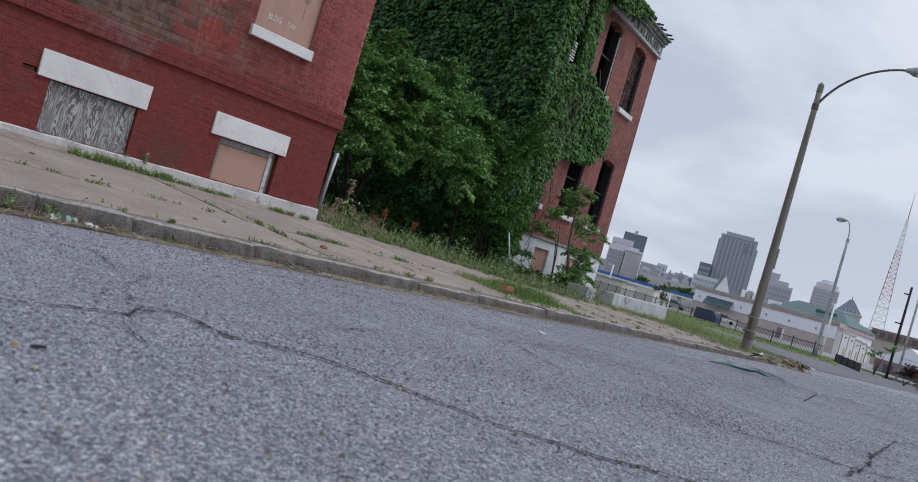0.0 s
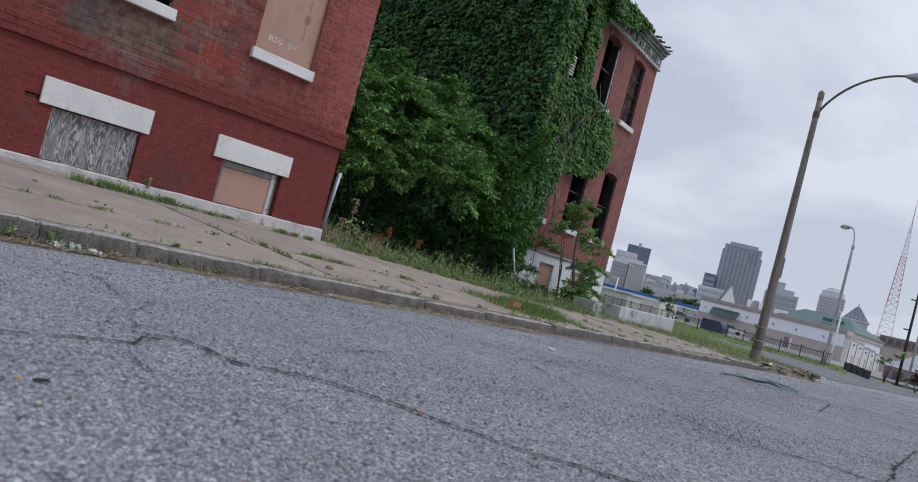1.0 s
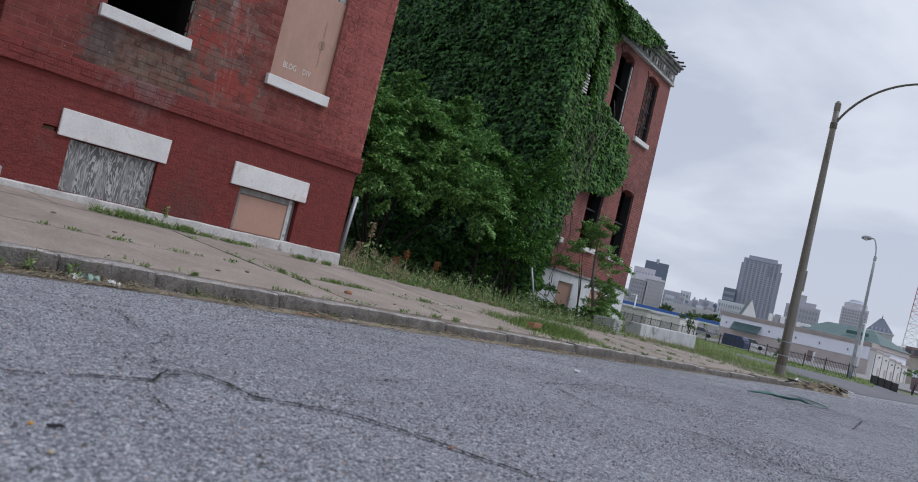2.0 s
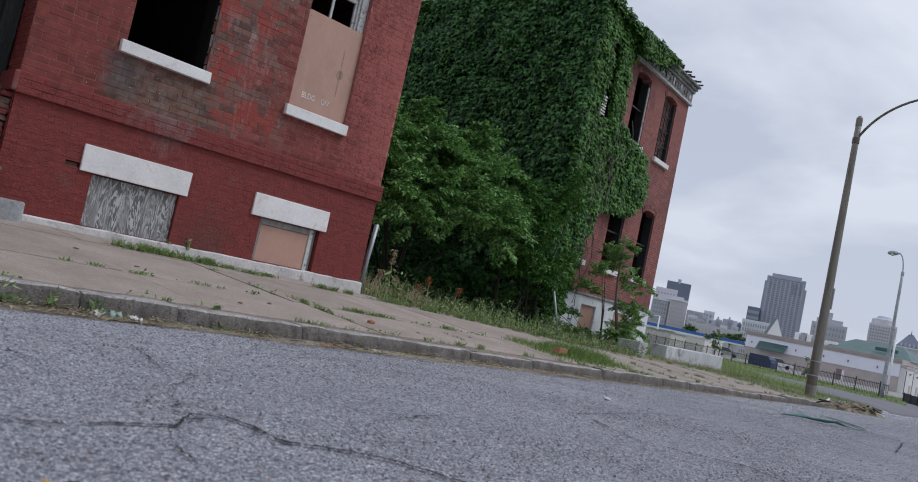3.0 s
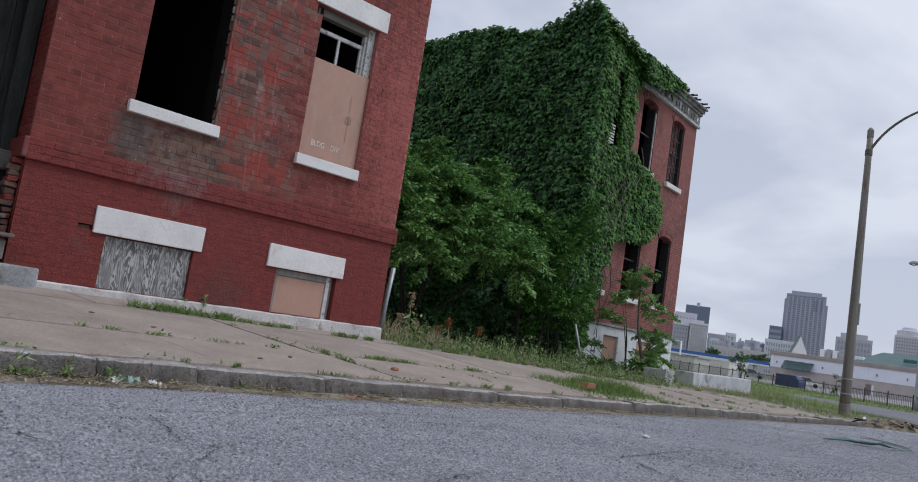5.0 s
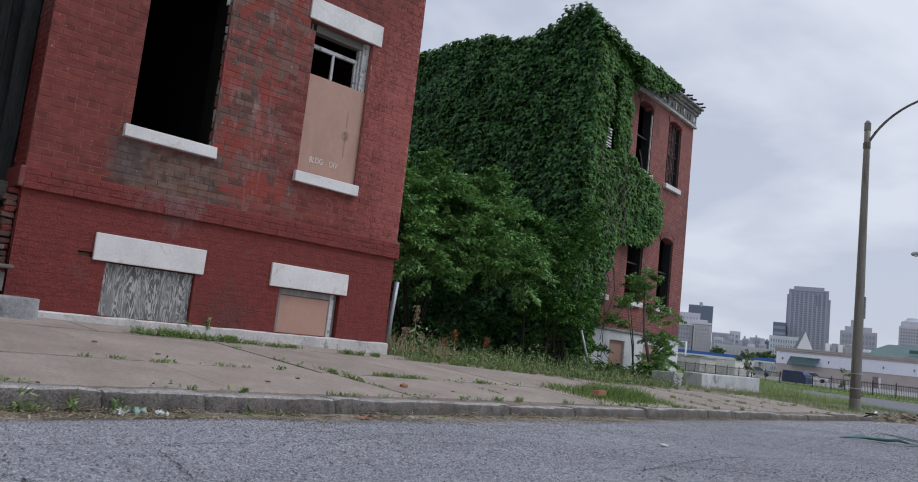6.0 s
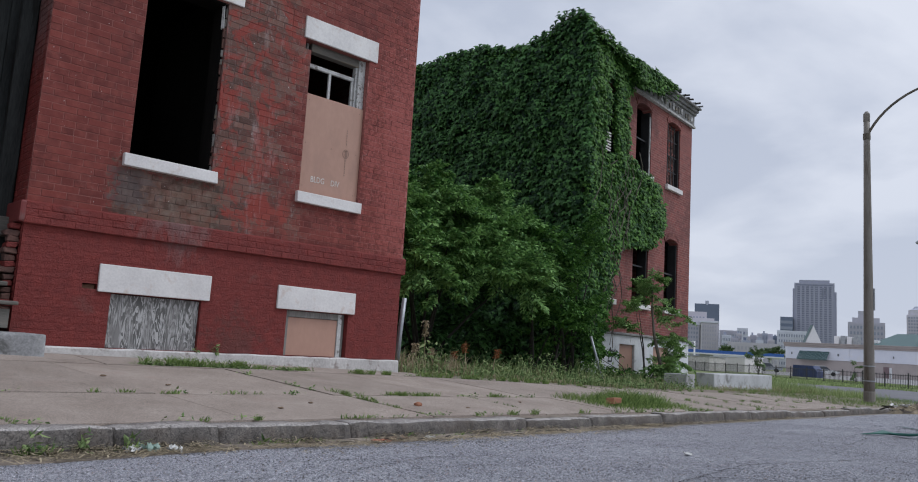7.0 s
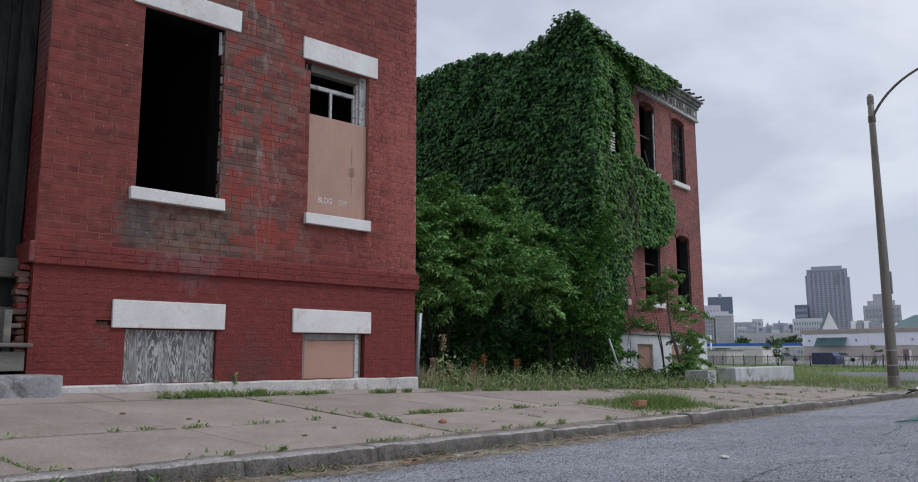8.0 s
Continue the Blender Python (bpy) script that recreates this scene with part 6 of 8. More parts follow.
clump_tree("shrub", gp(16.2, 11.25), [(15.5, 11.2, -0.15, 0.26), (16.2, 11.15, -0.15, 0.24), (16.9, 11.1, -0.1, 0.3), (17.6, 11.15, -0.1, 0.26), (15.1, 11.2, 0.25, 0.4)], 2600, 0.10, 10, 46, "low dark weeds against the ivy house foundation", M_IVYLIT, "shrub", low=0.02, long=0.5)

# ---- street lamp ----
def street_lamp(at, height, arm, reach_dir, r0, r1, mat, arm_mat, label):
    base = Vector(at)
    t = thing("street_lamp", base, label, "street lamp")
    bm = bmesh.new()
    tube(bm, [base + Vector((0, 0, height * k / 8)) for k in range(9)], [r0 + (r1 - r0) * k / 8 for k in range(9)], 14)
    part("pole", bm, mat, t, smooth=True)
    bm = bmesh.new()
    tube(bm, [base + Vector((0, 0, z)) for z in (-0.02, 0.08, 0.10, 0.30, 0.34)], [r0 * 1.06, r0 * 1.06, r0 * 1.04, r0 * 1.04, r0 * 1.0], 14)
    part("collar", bm, mat, t)
    bm = bmesh.new()
    tube(bm, [base + Vector((0, 0, height + z)) for z in (-0.25, -0.02, 0.06)], [r1 * 1.15, r1 * 1.15, r1 * 0.5], 12)
    part("cap", bm, mat, t)
    d = Vector((reach_dir.x, reach_dir.y, 0)).normalized()
    pts = []
    for k in range(13):
        f = k / 12
        pts.append(base + d * arm[0] * (arm[3] * f + (1 - arm[3]) * (1 - math.cos(f * math.pi / 2))) + Vector((0, 0, height - arm[2] + arm[1] * math.sin(f * math.pi / 2))))
    bm = bmesh.new()
    tube(bm, pts, [0.042 - 0.008 * k / 12 for k in range(13)], 8)
    part("arm", bm, arm_mat, t, "dark curved arm", smooth=True)
    bm = bmesh.new()
    tube(bm, [base + Vector((0, 0, height - arm[2] + z)) for z in (-0.09, 0.09)], [r1 * 1.28, r1 * 1.28], 12)
    part("bracket", bm, arm_mat, t)
    tip = pts[-1]
    bm = bmesh.new()
    tube(bm, [tip + d * s + Vector((0, 0, dz)) for s, dz in ((-0.05, 0), (0.08, 0.0), (0.2, -0.02), (0.45, -0.04), (0.62, -0.05), (0.70, -0.05))], [0.05, 0.09, 0.14, 0.16, 0.11, 0.03], 10)
    hd = part("lamp_head", bm, M_GALV, t, "grey metal lamp head", smooth=True)
    bm = bmesh.new()
    bmesh.ops.create_uvsphere(bm, u_segments=12, v_segments=8, radius=0.13, matrix=Matrix.Translation(tip + d * 0.4 + Vector((0, 0, -0.14))) @ Matrix.Diagonal((1.3, 1.0, 0.6, 1)))
    part("lens", bm, M_STONE, hd, smooth=True)
    return t


LAMP_AT = st(23.5, 0.96, land_z(23.5, 0.96))
LAMP = street_lamp(LAMP_AT, 8.72, (2.25, 1.46, 0.73, 0.45), -SN, 0.156, 0.084, M_POLE, M_BARK, "tall dull brown street lamp with a curved arm")
part("sign_plate", new_box(LAMP_AT.x + 0.02, LAMP_AT.x + 0.07, LAMP_AT.y - 0.165, LAMP_AT.y - 0.125, LAMP_AT.z + 2.7, LAMP_AT.z + 3.35, bevel=0.005), M_GALV, LAMP, "grey sign plate seen edge-on")
for z in (1.05, 0.62):
    bm = bmesh.new()
    tube(bm, [LAMP_AT + Vector((0, 0, z)), LAMP_AT + Vector((0, 0, z + 0.03))], [0.168, 0.168], 14)
    part("strap", bm, M_GALV, LAMP)
l2 = Vector((-0.2, 0, 0)) + polar(14.92, 58)
street_lamp((l2.x, l2.y, -0.80), 8.6, (0.36, 1.35, 0.2, 0.1), Vector((-0.27, 0.96)), 0.13, 0.08, M_GALV, M_GALV, "thin grey street lamp across the side street")

# ---- concrete block and barrier ----
bm = new_box(-0.31, 0.31, -0.29, 0.29, -0.1, 0.34, bevel=0.02, rough=0.012, segs=2, m=Matrix.Translation(gp(17.5, 10.45)) @ Matrix.Rotation(UH + 0.05, 4, "Z"))
tagged(part("concrete_block", bm, M_CONC), "grey concrete block beside the pavement", "block")
bm = bmesh.new()
clump_tree("shrub", tuple(gp(19.5, 11.75)), [(19.3, 11.75, 0.15, 0.30), (19.6, 11.8, 0.35, 0.26), (19.9, 12.0, 0.1, 0.28), (19.1, 11.9, -0.05, 0.25)], 2200, 0.085, 7, 47, "leafy green bush behind the concrete block", M_SAP, "shrub", low=0.02, long=0.4)
p0, p1 = Vector((19.9, 11.05)), Vector((25.4, 11.92))
mid = (p0 + p1) / 2
ang = math.atan2(p1.y - p0.y, p1.x - p0.x)
ln = (p1 - p0).length / 2
box(bm, -ln, ln, -0.25, 0.25, -0.25, 0.43, bevel=0.03, rough=0.03, segs=2, m=Matrix.Translation((mid.x, mid.y, ground_z(mid.x, mid.y) + 0.02)) @ Matrix.Rotation(ang, 4, "Z"))
tagged(part("concrete_barrier", bm, surface("pale_barrier_concrete", (0.41, 0.415, 0.435), (0.58, 0.585, 0.605), 1.1, 30, 0.9, bump=0.5, stain=(0.22, 0.215, 0.21), stain_scale=2.4, stain_lo=0.54, stain_hi=0.70)), "long low whitewashed concrete barrier", "barrier")
# leaning posts
bm = bmesh.new()
b = Vector(gp(6.55, 8.25))
tube(bm, [b, b + Vector((0.02, 0.0, 0.5)), b + Vector((0.06, 0.0, 0.98))], [0.032, 0.032, 0.032], 8)
tagged(part("metal_post", bm, M_GALV, smooth=True), "grey galvanised fence post beside the house", "post")
bm = bmesh.new()
b = Vector(gp(13.94, 10.18))
tube(bm, [b, b + Vector((-0.30, 0.16, 1.0))], [0.03, 0.03], 8)
tagged(part("metal_post", bm, M_GALV, smooth=True), "leaning grey metal post in the weeds", "post")


# ---- across the side street: fence, parking lot, shops ----
EYE = Vector((-0.2, 0.0, 0.45))


def far(az, d, tan):
    """A place in the direction az degrees, d metres off, at a height given by its slope as seen from the street."""
    return Vector((EYE.x + d * math.cos(radians(az)), EYE.y + d * math.sin(radians(az)), EYE.z + d * tan))


def frame_at(p, q):
    """A frame with its origin at p, x towards q, z up."""
    d = Vector((q.x - p.x, q.y - p.y, 0))
    return Matrix.Translation((p.x, p.y, 0)) @ Matrix.Rotation(math.atan2(d.y, d.x), 4, "Z"), d.length


M_BLDW = surface("white_stucco", (0.72, 0.74, 0.83), (0.80, 0.81, 0.885), 0.4, 8, 0.9, stain=(0.76, 0.76, 0.80), stain_scale=0.5)
M_BLDT = surface("tan_split_block", (0.41, 0.355, 0.34), (0.50, 0.44, 0.425), 0.6, 9, 0.9)
M_CREAM = surface("cream_cladding", (0.60, 0.58, 0.57), (0.70, 0.675, 0.66), 0.5, 8, 0.8)
M_GREEN = surface("green_metal_roofing", (0.042, 0.092, 0.095), (0.065, 0.132, 0.132), 0.4, 6, 0.5, metal=0.1)
M_GLASS, _, _, gp_ = nodes_of("dark_window_glass")
gp_.inputs["Base Color"].default_value, gp_.inputs["Roughness"].default_value = (0.07, 0.08, 0.095, 1), 0.15
M_BLUE = surface("blue_canopy_paint", (0.03, 0.11, 0.40), (0.05, 0.15, 0.48), 0.5, 6, 0.5)
M_WHITE = surface("white_gloss_paint", (0.70, 0.71, 0.72), (0.80, 0.80, 0.81), 0.6, 9, 0.4)
M_NAVY = surface("dark_blue_steel", (0.014, 0.028, 0.090), (0.028, 0.050, 0.140), 0.8, 10, 0.5)
M_SLATEPIPE = surface("slate_grey_metal", (0.10, 0.105, 0.12), (0.16, 0.165, 0.18), 2, 20, 0.5)
M_RUBBER = surface("tyre_rubber", (0.015, 0.015, 0.015), (0.03, 0.03, 0.03), 5, 40, 0.9)
M_MAUVE = surface("mauve_painted_wall", (0.20, 0.14, 0.15), (0.28, 0.20, 0.21), 0.6, 8, 0.9)
M_TREEF = leaf_mat("far_tree_leaf", (0.07, 0.13, 0.05), (0.17, 0.25, 0.10))
# tower paints paled, with the haze of distance put into the colour
M_REDST = surface("red_tower_paint", (0.50, 0.25, 0.275), (0.56, 0.30, 0.325), 0.3, 4, 0.6)
M_WHST = surface("white_tower_paint", (0.68, 0.69, 0.73), (0.76, 0.76, 0.80), 0.3, 4, 0.6)

# iron fence along the grass strip
fm, fl = frame_at(far(30.6, 93.7, 0), far(14.6, 57.5, 0))
FENCE = thing("iron_fence", fm.translation + Vector((0, 0, -0.62)), "black iron picket fence along the grass strip", "fence")
fz = -0.62
for k in range(int(fl / 2.4) + 1):
    part("post", new_box(k * 2.4 - 0.028, k * 2.4 + 0.028, -0.028, 0.028, fz - 0.1, fz + 1.12, m=fm), M_BLACK, FENCE)
for z in (0.12, 0.92):
    part("rail", new_box(0, fl, -0.018, 0.018, fz + z, fz + z + 0.04, m=fm), M_BLACK, FENCE)
pick = bpy.data.meshes.new("picket")
pbm = new_box(-0.009, 0.009, -0.009, 0.009, 0, 1.02)
pbm.to_mesh(pick)
pbm.free()
pick.materials.append(M_BLACK)
nk = 0
x = 0.15
while x < fl and nk < 300:
    ob = new("picket", pick)
    ob.parent = FENCE
    ob.matrix_basis = Matrix.Translation(-base_of(FENCE)) @ fm @ Matrix.Translation((x, 0, fz))
    x += 0.165
    nk += 1

# faded parking lot between fence and shop
M_LOT = surface("faded_parking_asphalt", (0.21, 0.205, 0.21), (0.31, 0.30, 0.295), 0.3, 12, 1.0, bump=0.3, stain=(0.15, 0.15, 0.155), stain_scale=0.6)
tagged(part("parking_lot", new_box(-60, fl + 2, 14, 125, -0.7, -0.555, m=fm), M_LOT), "faded grey parking lot behind the iron fence", "parking lot", kind="structure")

# the long shop
SM, SL = frame_at(far(23.6, 168, 0), far(14.3, 158, 0))
SHOP = thing("shop_building", SM.translation, "long white and tan shop with green roof", "building")
sz = -1.2
part("wall", new_box(0, SL, 0, 24, sz, 2.15, m=SM), M_BLDT, SHOP, "tan block lower wall")
part("upper_wall", new_box(0, SL, -0.1, 24, 2.155, 4.45, m=SM), M_BLDW, SHOP, "white stucco upper wall")
for z0, z1, pr in ((4.46, 4.8, 0.25), (4.81, 5.15, 0.45), (5.16, 5.3, 0.6)):
    part("cornice", new_box(-0.3, SL + 0.3, -pr, 24.3, z0, z1, m=SM), M_BLDT, SHOP, "tan stepped cornice")
for x in (0.0, 6.9, 11.4, 17.5, SL - 0.7):
    part("pilaster", new_box(x, x + 0.7, -0.18, -0.102, 2.2, 4.44, m=SM), M_BLDW, SHOP)
for x in (1.2, 10.0, 15.2, 19.6, 24.6):
    part("wall_lamp", new_box(x, x + 0.16, -0.3, -0.102, 3.0, 3.4, m=SM), M_SLATEPIPE, SHOP)
bm = bmesh.new()
for k in range(24):
    x0 = 2.8 + k * 0.238
    vs = [bm.verts.new(SM @ Vector(v)) for v in ((x0, -0.15, 3.75), (x0 + 0.21, -0.15, 3.75), (x0 + 0.21, -1.5, 2.3), (x0, -1.5, 2.3), (x0, -1.5, 2.05), (x0 + 0.21, -1.5, 2.05))]
    bm.faces.new((vs[0], vs[3], vs[2], vs[1]))
    bm.faces.new((vs[3], vs[4], vs[5], vs[2]))
part("awning", bm, M_GREEN, SHOP, "green metal awning")
part("door", new_box(17.9, 18.9, -0.06, -0.002, sz, 1.45, m=SM), M_MAUVE, SHOP, "brown steel door")
part("door_frame", new_box(18.9, 19.3, -0.07, -0.002, sz, 1.35, m=SM), M_WHITE, SHOP)
# green hipped roof over the far half
bm = bmesh.new()
y0, y1, x0, x1 = 4.0, 25.0, 13.4, SL + 0.5
vs = [bm.verts.new(SM @ Vector(v)) for v in ((x0, y0, 5.3), (x1, y0, 5.3), (x1, y1, 5.3), (x0, y1, 5.3), (x0 + 2.0, (y0 + y1) / 2, 8.1), (x1 - 4.6, (y0 + y1) / 2, 8.1))]
for q in ((0, 1, 5, 4), (1, 2, 5), (2, 3, 4, 5), (3, 0, 4), (0, 3, 2, 1)):
    bm.faces.new([vs[i] for i in q])
GROOF = part("roof", bm, M_GREEN, SHOP, "green standing-seam hip roof")
for k in range(26):
    f = k / 25
    a0 = Vector((x0 + (x1 - x0) * f, y0, 5.3))
    reach = 1.0 if x0 + 2.0 <= a0.x <= x1 - 4.6 else (1 - (a0.x - (x1 - 4.6)) / 4.6 if a0.x > x1 - 4.6 else (a0.x - x0) / 2.0)
    b0 = Vector((a0.x, y0 + (y1 - y0) / 2 * reach, a0.z + (8.1 - a0.z) * reach))
    bm = bmesh.new()
    tube(bm, [SM @ a0, SM @ b0], [0.06, 0.06], 4)
    part("roof_seam", bm, M_GREEN, GROOF)
# the shop's far side: white bays, a low roof line and downpipes
for k in range(5):
    top = (3.9, 3.7, 3.2, 3.0, 2.6)[k]
    deep = (0.9, 0.75, 0.6, 0.5, 0.5)[k]
    part("side_bay", new_box(SL + 0.004, SL + deep, 0.1 + 4.8 * k, 4.85 + 4.8 * k, sz, top, m=SM), M_CREAM, SHOP, "pale cream side bay")
    part("bay_cap", new_box(SL + 0.004, SL + deep + 0.14, 0.0 + 4.8 * k, 4.79 + 4.8 * k, top + 0.005, top + 0.3, m=SM), M_BLDT, SHOP)
    part("downpipe", new_box(SL + deep + 0.01, SL + deep + 0.1, 0.5 + 4.8 * k, 0.68 + 4.8 * k, sz, top - 0.3, m=SM), M_SLATEPIPE, SHOP, "dark downpipe")
    part("wall_lamp", new_box(SL + deep + 0.01, SL + deep + 0.25, 2.6 + 4.8 * k, 2.85 + 4.8 * k, top - 1.0, top - 0.75, m=SM), M_SLATEPIPE, SHOP)
    part("side_door", new_box(SL + deep + 0.005, SL + deep + 0.05, 3.2 + 4.8 * k, 4.2 + 4.8 * k, sz, 1.1, m=SM), M_BLDT, SHOP)
# white gable over the entrance and roof plant
bm = bmesh.new()
ga, gb = 2.9, 6.1
vs = [bm.verts.new(SM @ Vector(v)) for v in ((ga, 2.0, 5.3), (gb, 2.0, 5.3), ((ga + gb) / 2, 2.0, 8.8), (ga - 1.2, 3.4, 5.3), (gb - 1.2, 3.4, 5.3), ((ga + gb) / 2 - 1.2, 3.4, 8.8))]
for q in ((0, 1, 2), (3, 5, 4), (1, 4, 5, 2)):
    bm.faces.new([vs[i] for i in q])
part("gable", bm, M_WHITE, SHOP, "steep white gable")
bm = bmesh.new()
vs = [bm.verts.new(SM @ Vector(v)) for v in ((ga - 0.05, 1.95, 5.3), (ga - 1.3, 3.5, 5.3), ((ga + gb) / 2 - 1.25, 3.5, 8.9), ((ga + gb) / 2 - 0.03, 1.95, 8.87))]
bm.faces.new(vs)
part("gable_roof", bm, M_GREEN, SHOP)
for k, (x, w, h) in enumerate(((6.8, 0.9, 1.1), (8.0, 0.9, 1.2), (9.2, 0.9, 1.0), (10.4, 1.0, 1.3), (12.5, 2.4, 0.5))):
    part("roof_unit", new_box(x, x + w, 6.0, 7.2, 5.31, 5.9 + h, bevel=0.05, m=SM), M_GALV if k % 2 else M_WHITE, SHOP)
part("roof_sign", new_box(21.5, 25.5, 7.0, 7.1, 6.35, 7.0, m=SM), surface("teal_sign", (0.03, 0.12, 0.10), (0.05, 0.16, 0.14), 1, 5, 0.5), SHOP, "teal sign board")
for k in range(8):
    part("sign_bar", new_box(21.8 + k * 0.44, 22.08 + k * 0.44, 6.96, 6.998, 6.5, 6.85, m=SM), M_GREEN, SHOP)

# filling-station canopy
CM, CL = frame_at(far(31.5, 262, 0), far(23.7, 262, 0))
CAN = thing("station_canopy", CM.translation, "blue and white filling-station canopy", "canopy")
part("fascia", new_box(0, CL, 0, 10, 3.3, 4.25, m=CM), M_BLUE, CAN, "blue fascia")
part("fascia_strip", new_box(0, CL, -0.1, 10, 2.85, 3.29, m=CM), M_WHITE, CAN)
for k in range(6):
    part("column", new_box(2 + k * CL / 6, 2.5 + k * CL / 6, 3, 3.5, -1.0, 2.84, m=CM), M_WHITE, CAN)
part("kiosk", new_box(CL * 0.3, CL * 0.62, 5, 9.9, -1.0, 2.84, m=CM), M_CREAM, CAN)

# cream sheds, dumpster, cars
QM, QL = frame_at(far(28.2, 108, 0), far(26.2, 106, 0))
SHED = thing("cream_shed", QM.translation + Vector((0, 0, -0.7)), "low cream metal shed behind the fence", "shed")
part("wall", new_box(0, QL, 0, 5, -0.9, 1.25, bevel=0.03, m=QM), M_CREAM, SHED)
part("roof", new_box(-0.1, QL + 0.1, -0.1, 5.1, 1.26, 1.36, m=QM), M_BLDW, SHED)
for k in range(8):
    part("wall_rib", new_box(0.2 + k * QL / 8, 0.3 + k * QL / 8, -0.05, -0.003, -0.9, 1.24, m=QM), M_CREAM, SHED)
QM2, QL2 = frame_at(far(30.6, 100, 0), far(28.5, 98, 0))
SHED2 = thing("white_shed", QM2.translation + Vector((0, 0, -0.7)), "small white shed with rusty stains", "shed")
part("wall", new_box(0, QL2, 0, 4, -0.7, 1.05, bevel=0.03, m=QM2), M_STRIP, SHED2)
part("roof", new_box(-0.1, QL2 + 0.1, -0.1, 4.1, 1.06, 1.15, m=QM2), M_GALV, SHED2)
DM, DL = frame_at(far(23.2, 96, 0), far(21.8, 95, 0))
DUMP = thing("dumpster", DM.translation + Vector((0, 0, -0.62)), "dark blue steel dumpster with a sloping end", "dumpster")
bm = bmesh.new()
pr = [(0, -0.55), (DL + 0.1, -0.55), (DL + 0.15, 0.1), (DL - 0.35, 0.72), (0.05, 0.72)]
fr = [bm.verts.new(DM @ Vector((x, 0, z))) for x, z in pr]
bk = [bm.verts.new(DM @ Vector((x, 1.8, z))) for x, z in pr]
bm.faces.new(fr)
bm.faces.new(bk[::-1])
for i in range(5):
    bm.faces.new((fr[i], bk[i], bk[(i + 1) % 5], fr[(i + 1) % 5]))
bmesh.ops.recalc_face_normals(bm, faces=bm.faces)
part("body", bm, M_NAVY, DUMP)
for k in range(5):
    part("rib", new_box(0.25 + k * 0.5, 0.32 + k * 0.5, -0.05, -0.003, -0.55, 0.68, m=DM), M_NAVY, DUMP)


def car(m, paint, label):
    t = thing("car", m.translation, label, "car", "parked cars")
    bm = bmesh.new()
    pr = [(-2.2, 0.35), (-2.25, 0.75), (-1.3, 0.9), (2.1, 0.92), (2.25, 0.6), (2.2, 0.32)]
    a = [bm.verts.new(m @ Vector((x, -0.86, z))) for x, z in pr]
    b = [bm.verts.new(m @ Vector((x, 0.86, z))) for x, z in pr]
    bm.faces.new(a)
    bm.faces.new(b[::-1])
    for i in range(len(pr)):
        j = (i + 1) % len(pr)
        bm.faces.new((a[i], b[i], b[j], a[j]))
    bmesh.ops.recalc_face_normals(bm, faces=bm.faces)
    part("body", bm, paint, t)
    bm = bmesh.new()
    a = [bm.verts.new(m @ Vector((x, -0.74, z))) for x, z in ((-1.0, 0.91), (-0.45, 1.4), (1.2, 1.42), (1.85, 0.925))]
    b = [bm.verts.new(m @ Vector((x, 0.74, z))) for x, z in ((-1.0, 0.91), (-0.45, 1.4), (1.2, 1.42), (1.85, 0.925))]
    bm.faces.new(a)
    bm.faces.new(b[::-1])
    for i in range(3):
        bm.faces.new((a[i], b[i], b[i + 1], a[i + 1]))
    bmesh.ops.recalc_face_normals(bm, faces=bm.faces)
    part("window", bm, M_GLASS, t, "dark glass")
    part("roof", new_box(-0.42, 1.18, -0.72, 0.72, 1.40, 1.45, bevel=0.02, m=m), paint, t)
    for x in (-1.4, 1.4):
        for y in (-0.8, 0.8):
            bm = bmesh.new()
            bmesh.ops.create_cone(bm, cap_ends=True, segments=14, radius1=0.32, radius2=0.32, depth=0.2, matrix=m @ Matrix.Translation((x, y, 0.32)) @ Matrix.Rotation(radians(90), 4, "X"))
            part("wheel", bm, M_RUBBER, t)
    return t


for az, d, ang, pm in ((24.75, 138, 110, M_GALV), (21.35, 132, 112, M_WHITE), (25.6, 146, 100, M_WHITE)):
    p = far(az, d, 0)
    car(Matrix.Translation((p.x, p.y, -0.555)) @ Matrix.Rotation(radians(ang), 4, "Z"), pm, "white parked car behind the fence" if pm is M_WHITE else "silver parked car behind the fence")


# slender poles
def plain_pole(name, az, d, z0, z1, r, mat, label, bars=()):
    p = far(az, d, 0)
    t = thing(name, (p.x, p.y, z0), label, "pole")
    bm = bmesh.new()
    tube(bm, [(p.x, p.y, z0), (p.x, p.y, (z0 + z1) / 2), (p.x, p.y, z1)], [r, r * 0.9, r * 0.75], 8)
    part("shaft", bm, mat, t, smooth=True)
    side = Vector((-math.sin(radians(az)), math.cos(radians(az)), 0))
    for z, w in bars:
        bm = bmesh.new()
        tube(bm, [Vector((p.x, p.y, z)) - side * w * 0.2, Vector((p.x, p.y, z)) + side * w], [0.06, 0.05], 5)
        part("crossarm", bm, mat, t)
    return t


plain_pole("utility_pole", 10.66, 68, -0.85, 6.5, 0.11, M_LIMB, "dark wooden utility pole", ((3.6, 0.45), (5.9, 0.4), (1.4, 0.5)))
plain_pole("utility_pole", 10.1, 66, -0.85, 7.2, 0.09, M_CONC, "pale grey utility pole")
plain_pole("sign_post", 14.76, 100, -0.8, 5.4, 0.13, M_WHITE, "thin white post with a small flat head", ((5.38, 0.6),))
